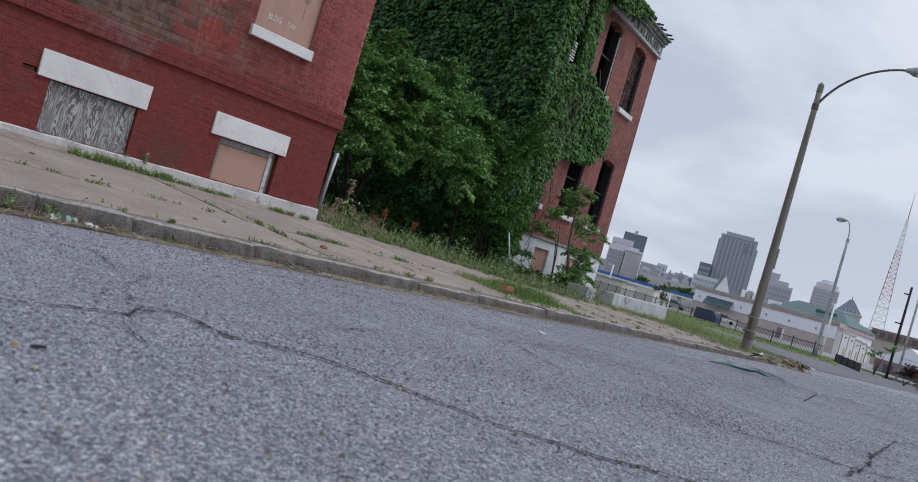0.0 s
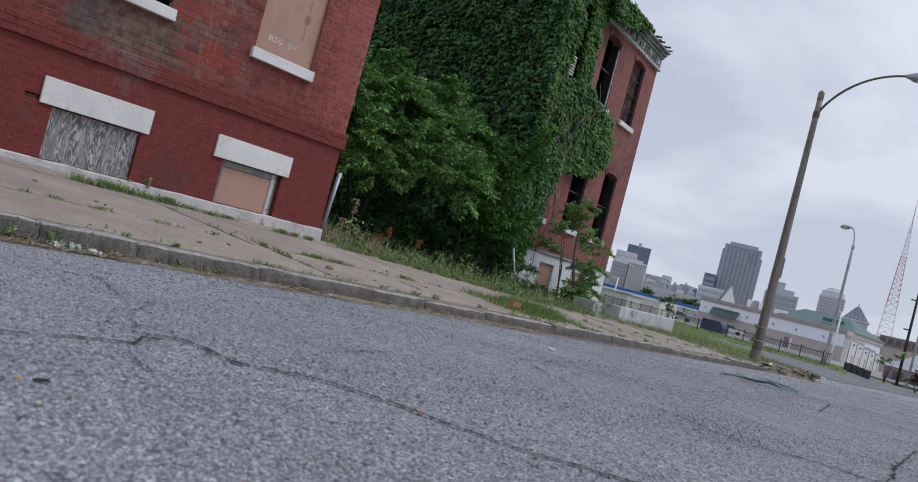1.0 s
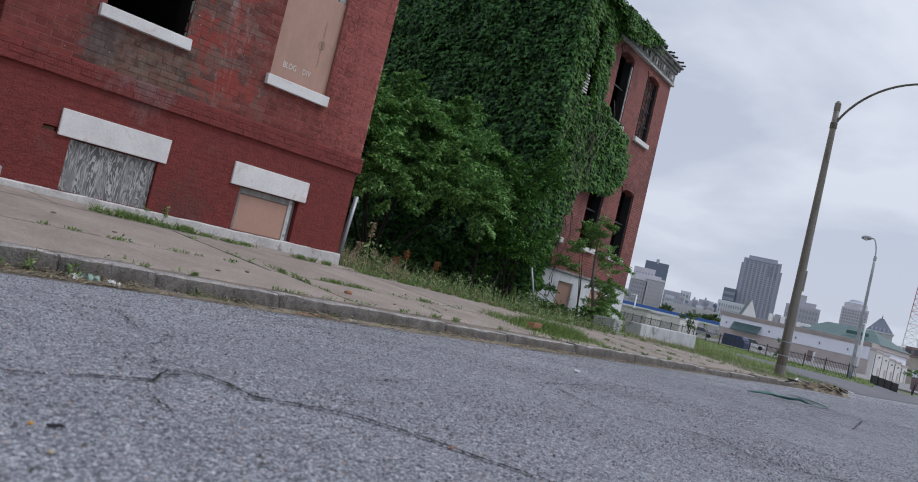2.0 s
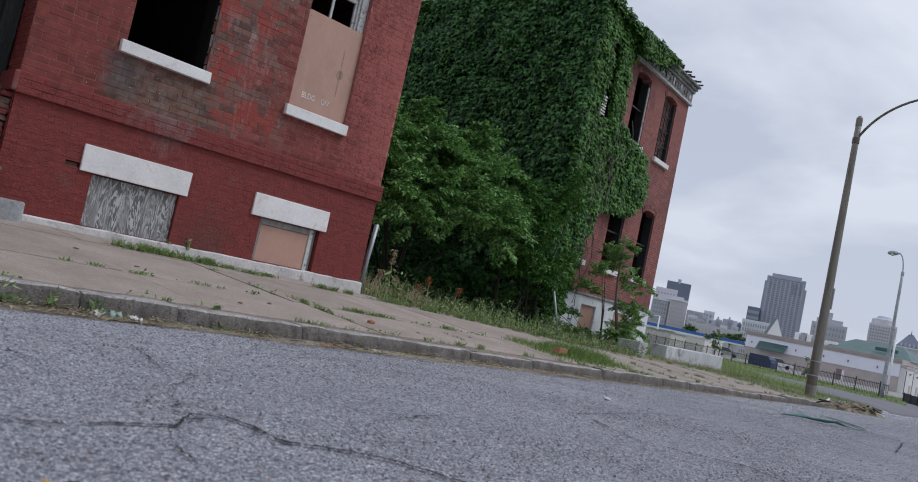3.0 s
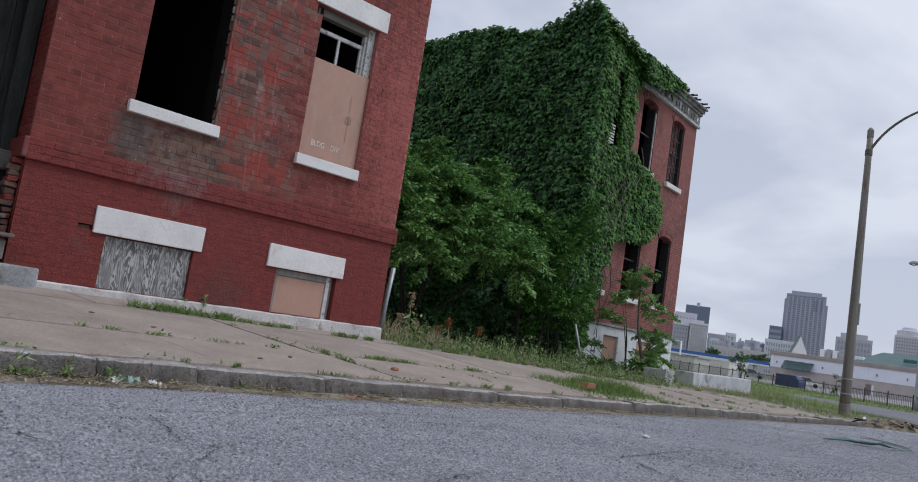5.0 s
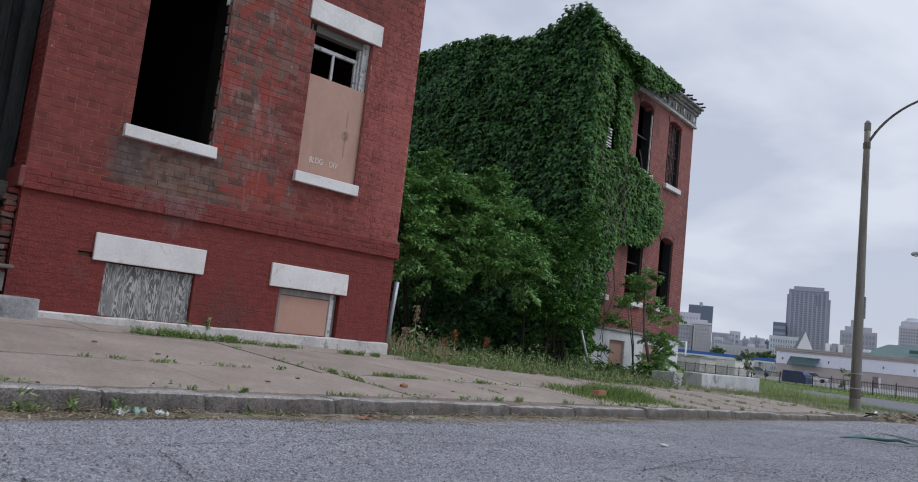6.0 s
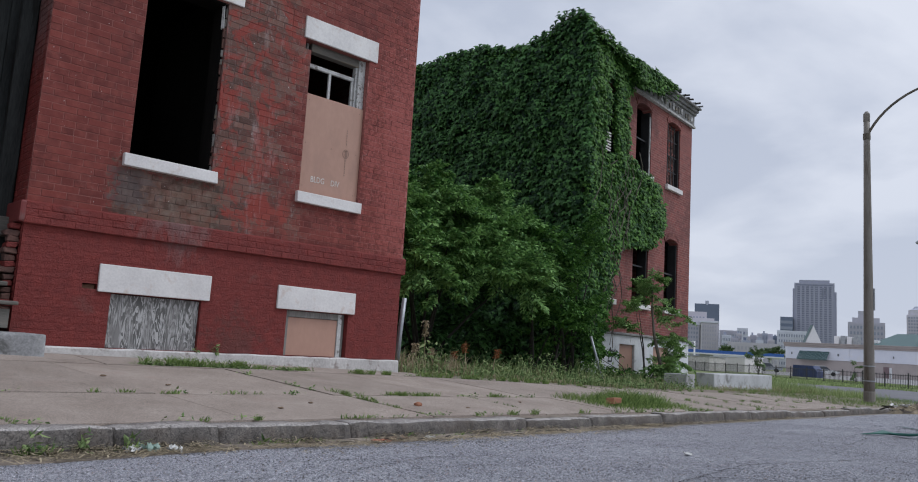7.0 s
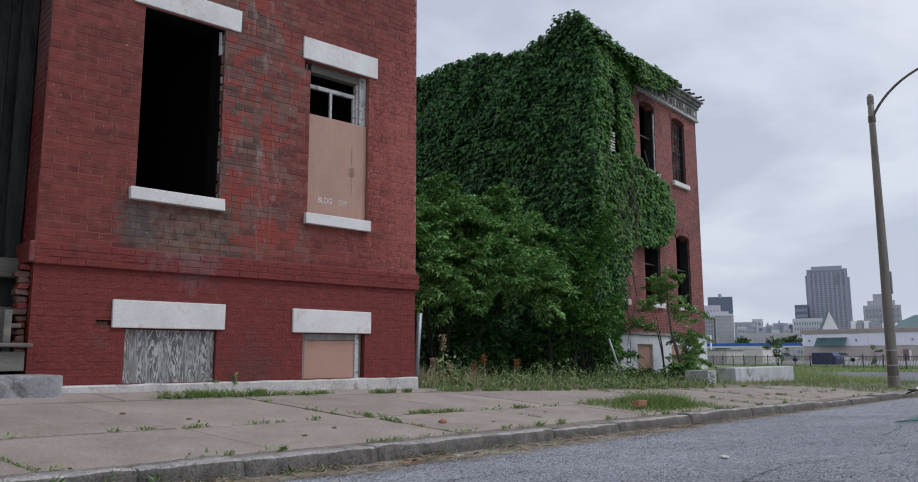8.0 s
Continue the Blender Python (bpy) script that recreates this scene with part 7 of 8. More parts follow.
plain_pole("lamp_post", 29.5, 110, -0.8, 3.1, 0.13, M_WHITE, "white lamp post by the sheds", ((3.05, 0.8),))
# dark mesh fence by the shop's corner
MM, ML = frame_at(far(13.72, 62, 0), far(12.15, 59.5, 0))
MESH = thing("mesh_fence", MM.translation + Vector((0, 0, -0.62)), "black screened fence panels by the shop", "fence")
for k in range(4):
    part("panel", new_box(k * ML / 4 + 0.03, (k + 1) * ML / 4 - 0.03, 0, 0.04, -0.8, 0.06 - 0.05 * k, m=MM), M_BLACK, MESH)
    part("post", new_box(k * ML / 4 - 0.03, k * ML / 4 + 0.03, -0.03, 0.05, -0.8, 0.10 - 0.05 * k, m=MM), M_BLACK, MESH)
# low mauve workshop and rows behind
VM, VL = frame_at(far(11.62, 90, 0), far(7.0, 86, 0))
WK = thing("workshop", VM.translation + Vector((0, 0, -0.7)), "low mauve workshop with dark openings", "building")
part("wall", new_box(0, VL, 0, 8, -1.0, 0.7, m=VM), M_MAUVE, WK)
part("upper_wall", new_box(-0.05, VL, -0.06, 8, 0.705, 1.35, m=VM), M_BLDW, WK, "white boarded upper wall")
bm = bmesh.new()
vs = [bm.verts.new(VM @ Vector(v)) for v in ((1.2, -0.12, 1.36), (5.4, -0.12, 1.36), (3.3, -0.12, 2.5), (1.2, 8, 1.36), (5.4, 8, 1.36), (3.3, 8, 2.5))]
for q in ((0, 1, 2), (3, 5, 4), (0, 2, 5, 3), (1, 4, 5, 2), (0, 3, 4, 1)):
    bm.faces.new([vs[i] for i in q])
part("gable", bm, M_BLDW, WK, "white gable")
for k in range(4):
    part("window", new_box(1.0 + k * 1.7, 2.0 + k * 1.7, -0.03, -0.002, -0.6, 0.35, m=VM), M_GLASS, WK)
VM2, VL2 = frame_at(far(12.5, 240, 0), far(7.0, 230, 0))
WK2 = thing("warehouse", VM2.translation, "far grey brick warehouse with window rows", "building")
part("wall", new_box(0, VL2, 0, 20, -1, 6.5, m=VM2), M_BLDT, WK2)
part("storey", new_box(0.5, VL2, -0.3, 19, 6.51, 9.0, m=VM2), M_MAUVE, WK2)
for k in range(10):
    part("window", new_box(0.8 + k * 2.1, 2.0 + k * 2.1, -0.4, -0.302, 7.0, 8.4, m=VM2), M_GLASS, WK2)

# far trees
clump_tree("far_tree", tuple(far(27.3, 300, -0.005)), [(far(27.5, 300, 0).x, far(27.5, 300, 0).y, 4.8, 2.0), (far(27.2, 302, 0).x, far(27.2, 302, 0).y, 4.4, 1.9)], 1500, 0.6, 4, 51, "dark green tree by the filling station", M_TREEF)
clump_tree("far_tree", tuple(far(24.7, 300, -0.005)), [(far(25.4, 300, 0).x, far(25.4, 300, 0).y, 4.3, 2.0), (far(24.7, 302, 0).x, far(24.7, 302, 0).y, 4.9, 2.3), (far(24.1, 302, 0).x, far(24.1, 302, 0).y, 5.0, 2.3)], 2400, 0.6, 5, 52, "dark green trees behind the shop corner", M_TREEF)
clump_tree("young_tree", tuple(far(25.3, 52, -0.02)), [(far(25.3, 52, 0).x, far(25.3, 52, 0).y, 1.05, 0.5), (far(25.7, 52, 0).x, far(25.7, 52, 0).y, 0.5, 0.5)], 700, 0.16, 5, 53, "thin young tree by the fence", M_TREEF)
clump_tree("young_tree", tuple(far(19.4, 75, -0.014)), [(far(19.4, 75, 0).x, far(19.4, 75, 0).y, 0.7, 0.55)], 260, 0.18, 4, 54, "thin young tree by the fence", M_TREEF)
clump_tree("young_tree", tuple(far(11.3, 56, -0.018)), [(far(11.6, 56, 0).x, far(11.6, 56, 0).y, 0.8, 0.35), (far(10.9, 56, 0).x, far(10.9, 56, 0).y, 1.1, 0.35)], 520, 0.13, 5, 55, "small green street tree", M_SAP)
clump_tree("red_bush", tuple(far(9.5, 50, -0.02)), [(far(9.5, 50, 0).x, far(9.5, 50, 0).y, 0.1, 0.5), (far(8.9, 50, 0).x, far(8.9, 50, 0).y, 0.1, 0.6)], 1400, 0.16, 6, 56, "dark red-leaved bush at the corner", leaf_mat("red_leaf", (0.04, 0.015, 0.015), (0.10, 0.04, 0.03)), "bush")

# ---- radio tower ----
TW = far(12.27, 880, 0)
TOWER = thing("radio_tower", TW, "tall red and white lattice radio tower", "tower")
levels = [0, 8, 16, 24, 32, 40, 47, 54, 61, 67, 73, 79, 84, 89, 94, 99, 104, 108, 112, 116, 120, 124, 128, 132, 136, 139, 142, 145]


def tw(z, k):
    r = 10.2 * (1 - z / 150) ** 0.95 + 0.7
    ang = radians(45 + 90 * k + 10)
    return Vector((TW.x + r * math.cos(ang), TW.y + r * math.sin(ang), z))


for i, (z0, z1) in enumerate(zip(levels, levels[1:])):
    mt = M_REDST if 56 <= z0 < 112 else M_WHST
    for k in range(4):
        bm = bmesh.new()
        tube(bm, [tw(z0, k), tw(z1, k)], [0.21, 0.21], 4)
        part("leg", bm, mt, TOWER)
        bm = bmesh.new()
        tube(bm, [tw(z1, k), tw(z1, k + 1)], [0.13, 0.13], 4)
        part("girt", bm, M_REDST if i % 3 == 0 else mt, TOWER)
        bm = bmesh.new()
        tube(bm, [tw(z0, k), tw(z1, k + 1)], [0.11, 0.11], 4)
        part("brace", bm, mt, TOWER)
        bm = bmesh.new()
        tube(bm, [tw(z0, k + 1), tw(z1, k)], [0.11, 0.11], 4)
        part("brace", bm, mt, TOWER)
bm = bmesh.new()
tube(bm, [Vector((TW.x, TW.y, z)) for z in (145, 158, 172)], [0.5, 0.35, 0.15], 6)
part("mast", bm, M_REDST, TOWER)


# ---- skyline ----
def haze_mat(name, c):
    """Distant masonry or glass, the haze of a mile of air put into its colour."""
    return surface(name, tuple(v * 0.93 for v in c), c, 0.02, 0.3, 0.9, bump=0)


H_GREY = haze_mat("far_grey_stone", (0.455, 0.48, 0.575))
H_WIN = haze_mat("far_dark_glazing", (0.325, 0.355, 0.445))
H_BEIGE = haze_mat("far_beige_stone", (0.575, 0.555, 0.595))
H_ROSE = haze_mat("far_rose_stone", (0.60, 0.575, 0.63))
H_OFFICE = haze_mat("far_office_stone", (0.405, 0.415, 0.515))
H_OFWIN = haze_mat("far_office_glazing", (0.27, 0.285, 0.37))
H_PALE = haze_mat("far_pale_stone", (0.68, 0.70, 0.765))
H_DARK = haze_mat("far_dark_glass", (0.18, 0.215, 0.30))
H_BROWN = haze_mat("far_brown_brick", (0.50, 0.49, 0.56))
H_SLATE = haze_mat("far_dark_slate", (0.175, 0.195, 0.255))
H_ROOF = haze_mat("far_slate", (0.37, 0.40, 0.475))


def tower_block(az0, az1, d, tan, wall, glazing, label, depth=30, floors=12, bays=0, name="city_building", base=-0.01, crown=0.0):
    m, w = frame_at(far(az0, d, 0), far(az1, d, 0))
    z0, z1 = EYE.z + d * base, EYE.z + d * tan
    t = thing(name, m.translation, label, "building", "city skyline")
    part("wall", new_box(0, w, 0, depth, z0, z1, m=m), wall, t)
    if floors:
        zb = max(z0, 0.0)
        h = (z1 - zb) / (floors + 0.6)
        for k in range(floors):
            part("window_band", new_box(w * 0.04, w * 0.96, -0.4, -0.02, zb + h * (k + 0.45), zb + h * (k + 0.95), m=m), glazing, t)
    for k in range(bays):
        x = w * (k + 0.5) / bays
        part("pier", new_box(x - w * 0.21 / bays, x + w * 0.21 / bays, -0.9, -0.42, max(z0, 0), z1 - (z1 - z0) * 0.03, m=m), wall, t)
    if crown:
        part("crown", new_box(w * 0.12, w * 0.88, 2, depth - 2, z1, z1 + crown, m=m), wall, t)
    return t, m, w, z1


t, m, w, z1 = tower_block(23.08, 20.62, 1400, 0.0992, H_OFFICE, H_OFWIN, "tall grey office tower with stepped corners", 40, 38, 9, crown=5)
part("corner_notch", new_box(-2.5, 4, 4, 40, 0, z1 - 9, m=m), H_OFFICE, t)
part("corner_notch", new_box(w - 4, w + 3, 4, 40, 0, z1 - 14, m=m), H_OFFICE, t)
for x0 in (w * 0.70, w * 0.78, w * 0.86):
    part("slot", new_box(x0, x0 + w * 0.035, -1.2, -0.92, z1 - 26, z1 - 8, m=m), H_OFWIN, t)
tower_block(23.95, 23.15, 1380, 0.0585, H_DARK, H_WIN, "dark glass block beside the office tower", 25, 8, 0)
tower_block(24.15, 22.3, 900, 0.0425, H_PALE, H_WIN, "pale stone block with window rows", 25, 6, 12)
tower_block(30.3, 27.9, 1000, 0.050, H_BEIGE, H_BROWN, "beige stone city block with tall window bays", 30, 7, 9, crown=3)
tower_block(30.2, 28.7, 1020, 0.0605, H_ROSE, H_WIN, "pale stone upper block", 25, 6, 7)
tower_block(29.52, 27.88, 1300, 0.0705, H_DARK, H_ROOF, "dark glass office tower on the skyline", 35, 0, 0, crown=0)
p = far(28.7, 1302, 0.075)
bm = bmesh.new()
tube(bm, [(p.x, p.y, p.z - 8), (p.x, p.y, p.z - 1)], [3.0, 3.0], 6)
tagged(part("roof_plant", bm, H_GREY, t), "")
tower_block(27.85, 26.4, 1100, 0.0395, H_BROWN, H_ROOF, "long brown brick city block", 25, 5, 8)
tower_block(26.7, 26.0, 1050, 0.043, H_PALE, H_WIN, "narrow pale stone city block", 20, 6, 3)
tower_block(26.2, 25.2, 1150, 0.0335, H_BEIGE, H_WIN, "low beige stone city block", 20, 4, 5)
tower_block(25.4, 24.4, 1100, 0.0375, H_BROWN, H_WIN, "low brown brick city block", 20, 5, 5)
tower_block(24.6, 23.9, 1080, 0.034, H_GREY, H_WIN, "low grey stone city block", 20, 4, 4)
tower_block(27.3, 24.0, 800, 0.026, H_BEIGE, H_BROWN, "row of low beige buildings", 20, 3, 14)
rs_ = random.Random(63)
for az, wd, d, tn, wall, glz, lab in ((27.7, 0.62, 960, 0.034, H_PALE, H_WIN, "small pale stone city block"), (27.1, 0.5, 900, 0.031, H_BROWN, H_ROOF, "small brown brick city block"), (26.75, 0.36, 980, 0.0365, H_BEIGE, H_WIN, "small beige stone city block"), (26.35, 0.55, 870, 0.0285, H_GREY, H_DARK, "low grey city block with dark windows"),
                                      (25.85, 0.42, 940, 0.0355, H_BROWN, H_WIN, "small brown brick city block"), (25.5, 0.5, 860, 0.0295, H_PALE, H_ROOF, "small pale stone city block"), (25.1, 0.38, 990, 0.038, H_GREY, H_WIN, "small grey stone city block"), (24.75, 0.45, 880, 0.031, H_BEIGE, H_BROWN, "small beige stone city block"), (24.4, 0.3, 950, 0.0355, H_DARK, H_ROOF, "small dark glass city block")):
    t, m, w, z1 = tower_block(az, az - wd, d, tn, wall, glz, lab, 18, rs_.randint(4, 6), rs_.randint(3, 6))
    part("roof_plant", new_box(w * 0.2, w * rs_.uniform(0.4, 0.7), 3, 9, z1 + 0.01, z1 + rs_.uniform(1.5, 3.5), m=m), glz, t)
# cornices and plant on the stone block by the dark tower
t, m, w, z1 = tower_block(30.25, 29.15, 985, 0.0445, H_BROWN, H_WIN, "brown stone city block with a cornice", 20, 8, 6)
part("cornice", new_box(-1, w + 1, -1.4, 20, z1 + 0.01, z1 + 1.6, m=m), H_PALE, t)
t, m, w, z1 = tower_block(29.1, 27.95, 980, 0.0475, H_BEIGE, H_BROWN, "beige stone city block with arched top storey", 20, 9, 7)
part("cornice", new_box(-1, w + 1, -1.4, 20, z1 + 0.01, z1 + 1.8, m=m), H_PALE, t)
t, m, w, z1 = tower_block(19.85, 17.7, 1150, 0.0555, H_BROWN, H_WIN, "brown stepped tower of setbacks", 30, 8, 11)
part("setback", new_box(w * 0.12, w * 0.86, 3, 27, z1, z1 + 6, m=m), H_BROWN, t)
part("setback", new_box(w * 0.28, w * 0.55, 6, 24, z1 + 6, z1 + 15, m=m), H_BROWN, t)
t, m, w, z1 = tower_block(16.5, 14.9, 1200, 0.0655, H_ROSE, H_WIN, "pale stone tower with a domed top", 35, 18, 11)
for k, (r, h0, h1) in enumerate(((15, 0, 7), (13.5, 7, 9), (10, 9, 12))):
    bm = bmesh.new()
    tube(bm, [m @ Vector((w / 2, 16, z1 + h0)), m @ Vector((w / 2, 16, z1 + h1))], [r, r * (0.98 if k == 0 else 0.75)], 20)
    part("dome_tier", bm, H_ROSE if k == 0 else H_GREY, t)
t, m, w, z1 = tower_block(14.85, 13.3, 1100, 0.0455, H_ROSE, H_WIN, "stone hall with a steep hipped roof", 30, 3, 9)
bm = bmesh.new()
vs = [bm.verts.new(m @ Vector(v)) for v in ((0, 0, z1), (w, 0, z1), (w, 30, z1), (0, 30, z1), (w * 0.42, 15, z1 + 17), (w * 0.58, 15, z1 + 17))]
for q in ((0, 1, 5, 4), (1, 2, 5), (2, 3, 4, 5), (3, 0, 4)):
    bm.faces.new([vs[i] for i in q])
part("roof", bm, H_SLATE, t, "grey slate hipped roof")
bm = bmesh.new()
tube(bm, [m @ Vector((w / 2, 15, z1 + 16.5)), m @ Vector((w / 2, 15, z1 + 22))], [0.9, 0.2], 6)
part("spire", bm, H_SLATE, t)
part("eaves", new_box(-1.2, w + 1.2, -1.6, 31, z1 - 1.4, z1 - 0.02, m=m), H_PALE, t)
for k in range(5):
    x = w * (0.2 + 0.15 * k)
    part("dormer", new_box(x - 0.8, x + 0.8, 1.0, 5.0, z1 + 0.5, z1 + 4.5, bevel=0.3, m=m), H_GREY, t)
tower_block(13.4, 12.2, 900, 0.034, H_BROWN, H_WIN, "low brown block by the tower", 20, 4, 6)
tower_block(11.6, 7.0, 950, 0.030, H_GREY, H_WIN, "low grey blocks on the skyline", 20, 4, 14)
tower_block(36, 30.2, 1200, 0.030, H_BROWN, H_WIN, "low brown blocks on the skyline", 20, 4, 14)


# ---- weeds, grass and litter ----
def patch(n, a0, a1, c0, c1, seed, dense=0.0):
    """n points on the ground in a street-aligned patch, clumped by noise."""
    r = random.Random(seed)
    out = []
    tries = 0
    while len(out) < n and tries < n * 30:
        tries += 1
        a, c = r.uniform(a0, a1), r.uniform(c0, c1)
        if noise.noise(Vector((a * 1.8, c * 1.8, seed * 0.37))) + 0.5 * noise.noise(Vector((a * 6, c * 6, seed * 0.7))) + r.uniform(-0.2, 0.2) < -dense:
            continue
        p = st(a, c)
        if p.x < 6.3 and p.y > 7.8:
            continue
        out.append((p.x, p.y, ground_z(p.x, p.y) - 0.01))
    return np.array(out)


def grass(name, groups, mat, label, width=0.006, lean=0.5):
    rng = np.random.default_rng(len(label))
    pieces = [blades(p, h, rng, width, lean) for p, h in groups if len(p)]
    v, f = merge(pieces)
    tagged(raw_part(name, v, f, mat), label, "grass", kind="stuff")


def ellipse(n, a, c, ra, rc, seed, dz=0.0):
    r = random.Random(seed)
    out = []
    for _ in range(n):
        t, q = r.uniform(0, 2 * math.pi), math.sqrt(r.random())
        p = st(a + ra * q * math.cos(t), c + rc * q * math.sin(t))
        out.append((p.x, p.y, ground_z(p.x, p.y) - 0.005 + dz))
    return np.array(out)


def joint_tufts(c, a0, a1, count, seed, n=(8, 40)):
    r = random.Random(seed)
    out = []
    for _ in range(count):
        a = r.uniform(a0, a1)
        out.append(ellipse(r.randint(*n), a, c + r.uniform(-0.015, 0.015), r.uniform(0.03, 0.16), 0.018, r.randint(0, 9999)))
    return np.concatenate(out)


def cross_tufts(a, c0, c1, skew, count, seed):
    r = random.Random(seed)
    out = []
    for _ in range(count):
        c = r.uniform(c0, c1)
        out.append(ellipse(r.randint(6, 22), a - skew * c, c, 0.018, r.uniform(0.03, 0.12), r.randint(0, 9999)))
    return np.concatenate(out)


GRASS = [
    (patch(2600, 6.2, 8.5, 0.30, 1.25, 3, 0.5), 0.10),
    (ellipse(1500, 7.45, 0.75, 0.9, 0.34, 61), 0.16), (ellipse(420, 7.35, 0.7, 0.65, 0.25, 161), 0.25),
    (joint_tufts(2.70, 1.62, 2.75, 22, 62, (16, 90)), 0.10),
    (joint_tufts(2.72, 2.5, 3.6, 20, 63, (6, 50)), 0.06),
    (joint_tufts(1.16, -3, 1.8, 16, 64), 0.035),
    (joint_tufts(1.16, 3.1, 3.9, 5, 65, (20, 55)), 0.05), (cross_tufts(2.76, 0.82, 1.32, 0.06, 13, 165), 0.055),
    (joint_tufts(1.16, 3.2, 5.8, 9, 66, (16, 60)), 0.05),
    (joint_tufts(0.19, -4, 3.8, 13, 67, (8, 34)), 0.035),
    (joint_tufts(0.19, 3.8, 9.5, 14, 68, (12, 50)), 0.06),
    (cross_tufts(2.75, 0.25, 1.2, 0.06, 5, 69), 0.03),
    (cross_tufts(-0.4, 0.2, 1.1, 0.06, 6, 70), 0.03),
    (cross_tufts(4.45, 0.25, 1.2, 0.06, 4, 71), 0.03),
    (joint_tufts(2.66, 4.2, 9.0, 26, 72, (30, 90)), 0.07), (joint_tufts(1.16, 8.6, 18, 8, 272, (14, 50)), 0.05), (joint_tufts(2.64, 9, 19, 14, 273, (20, 70)), 0.06), (joint_tufts(0.2, 9.5, 19, 10, 274, (14, 50)), 0.05),
    (cross_tufts(10.0, 0.2, 1.1, 0.06, 6, 275), 0.06), (cross_tufts(11.7, 0.2, 1.1, 0.06, 7, 276), 0.06), (cross_tufts(13.4, 0.2, 1.1, 0.06, 7, 277), 0.07), (cross_tufts(9.4, 1.2, 2.6, 0.06, 6, 278), 0.06), (cross_tufts(12.7, 1.2, 2.6, 0.06, 8, 279), 0.06), (cross_tufts(16.1, 0.2, 2.6, 0.06, 10, 280), 0.08),
    (patch(1500, 17, 29, 0.3, 4.2, 6, -0.05), 0.11), (patch(4200, 18.2, 32, 0.2, 3.4, 206, 0.05), 0.13),
    (joint_tufts(-0.05, -0.6, 3.4, 14, 73, (8, 26)), 0.05),
    (ellipse(60, 0.06, -0.05, 0.07, 0.02, 74), 0.09),
    (ellipse(60, -0.40, -0.045, 0.10, 0.02, 75), 0.10), (ellipse(90, 1.1, -0.06, 0.3, 0.025, 175), 0.06), (ellipse(60, 2.6, -0.06, 0.3, 0.025, 176), 0.05),
]
grass("grass", GRASS, M_GRASS, "short green weeds in joints and patches on the pavement", 0.0030, 1.5)
# small rosettes among the blades
RP = np.concatenate([joint_tufts(1.16, -2, 6, 20, 91, (6, 18)), joint_tufts(0.19, -3, 9, 18, 92, (6, 18)), joint_tufts(2.68, 1.65, 3.4, 20, 93, (16, 50)), joint_tufts(2.66, 4.2, 9.0, 20, 94, (8, 26)), cross_tufts(2.62, 1.2, 2.5, 0.06, 5, 96), ellipse(500, 7.4, 0.75, 0.9, 0.36, 97), joint_tufts(-0.04, -0.6, 5, 26, 98, (8, 24))])
RP[:, 2] += RNG.uniform(0.004, 0.03, len(RP))
v, f = leaves(RP, np.tile(np.array([0.0, -0.3, 1.0]), (len(RP), 1)), 0.030, np.random.default_rng(33), spread=0.6, droop=0.2, width=0.5)
tagged(raw_part("pavement_weeds", v, f, M_WEED), "small leafy weeds in the pavement joints", "weeds", kind="stuff")
LOT = [
    (patch(3600, 5.4, 14, 2.9, 5.4, 8, -0.05), 0.10),
    (patch(2600, 5.5, 15, 3.3, 6.4, 9, -0.15), 0.20),
    (patch(900, 6.0, 15.5, 3.9, 5.8, 19, -0.3), 0.40),
    (patch(2600, 13.5, 19, 4.25, 6.4, 10, 0.3), 0.22),
]
VERGE = [
    (patch(6500, 17, 33, 4.1, 12, 11, 0.3), 0.22), (patch(500, 17, 26, 3.2, 4.1, 111, -0.15), 0.10),
    (patch(5200, 19, 34, 4.7, 7.5, 12, 0.2), 0.42), (patch(1500, 24.6, 33, 2.0, 4.8, 112, 0.2), 0.26),
]
grass("verge_grass", VERGE, M_LAWN, "tall pale green grass by the corner", 0.007, 0.6)
grass("weeds", LOT, M_WEED, "rough green weeds and grass in the vacant lot", 0.007, 0.6)
DRYP = [
    (patch(420, 5.45, 7.4, 2.9, 4.6, 14, -0.1), 0.30),
    (patch(520, 7.4, 15, 3.0, 5.4, 15, -0.25), 0.26),
    (patch(700, 16, 27, 2.5, 5.0, 16, -0.2), 0.18),
    (patch(1100, 5.5, 15, 2.8, 3.8, 18, -0.1), 0.09),
]
grass("road_tufts", [(ellipse(26, -0.69, -1.56, 0.05, 0.03, 76), 0.010), (ellipse(34, -0.67, -1.77, 0.05, 0.05, 77), 0.010), (ellipse(18, -0.73, -2.04, 0.05, 0.02, 78), 0.010), (ellipse(10, -1.56, -2.55, 0.05, 0.015, 79), 0.010), (ellipse(16, -0.45, -1.36, 0.04, 0.03, 80), 0.010)], M_OLIVE, "small dull green tufts in the road cracks", 0.004, 0.7)
grass("dry_grass", DRYP, M_DRY, "pale dry grass stalks along the lot", 0.004, 0.55)
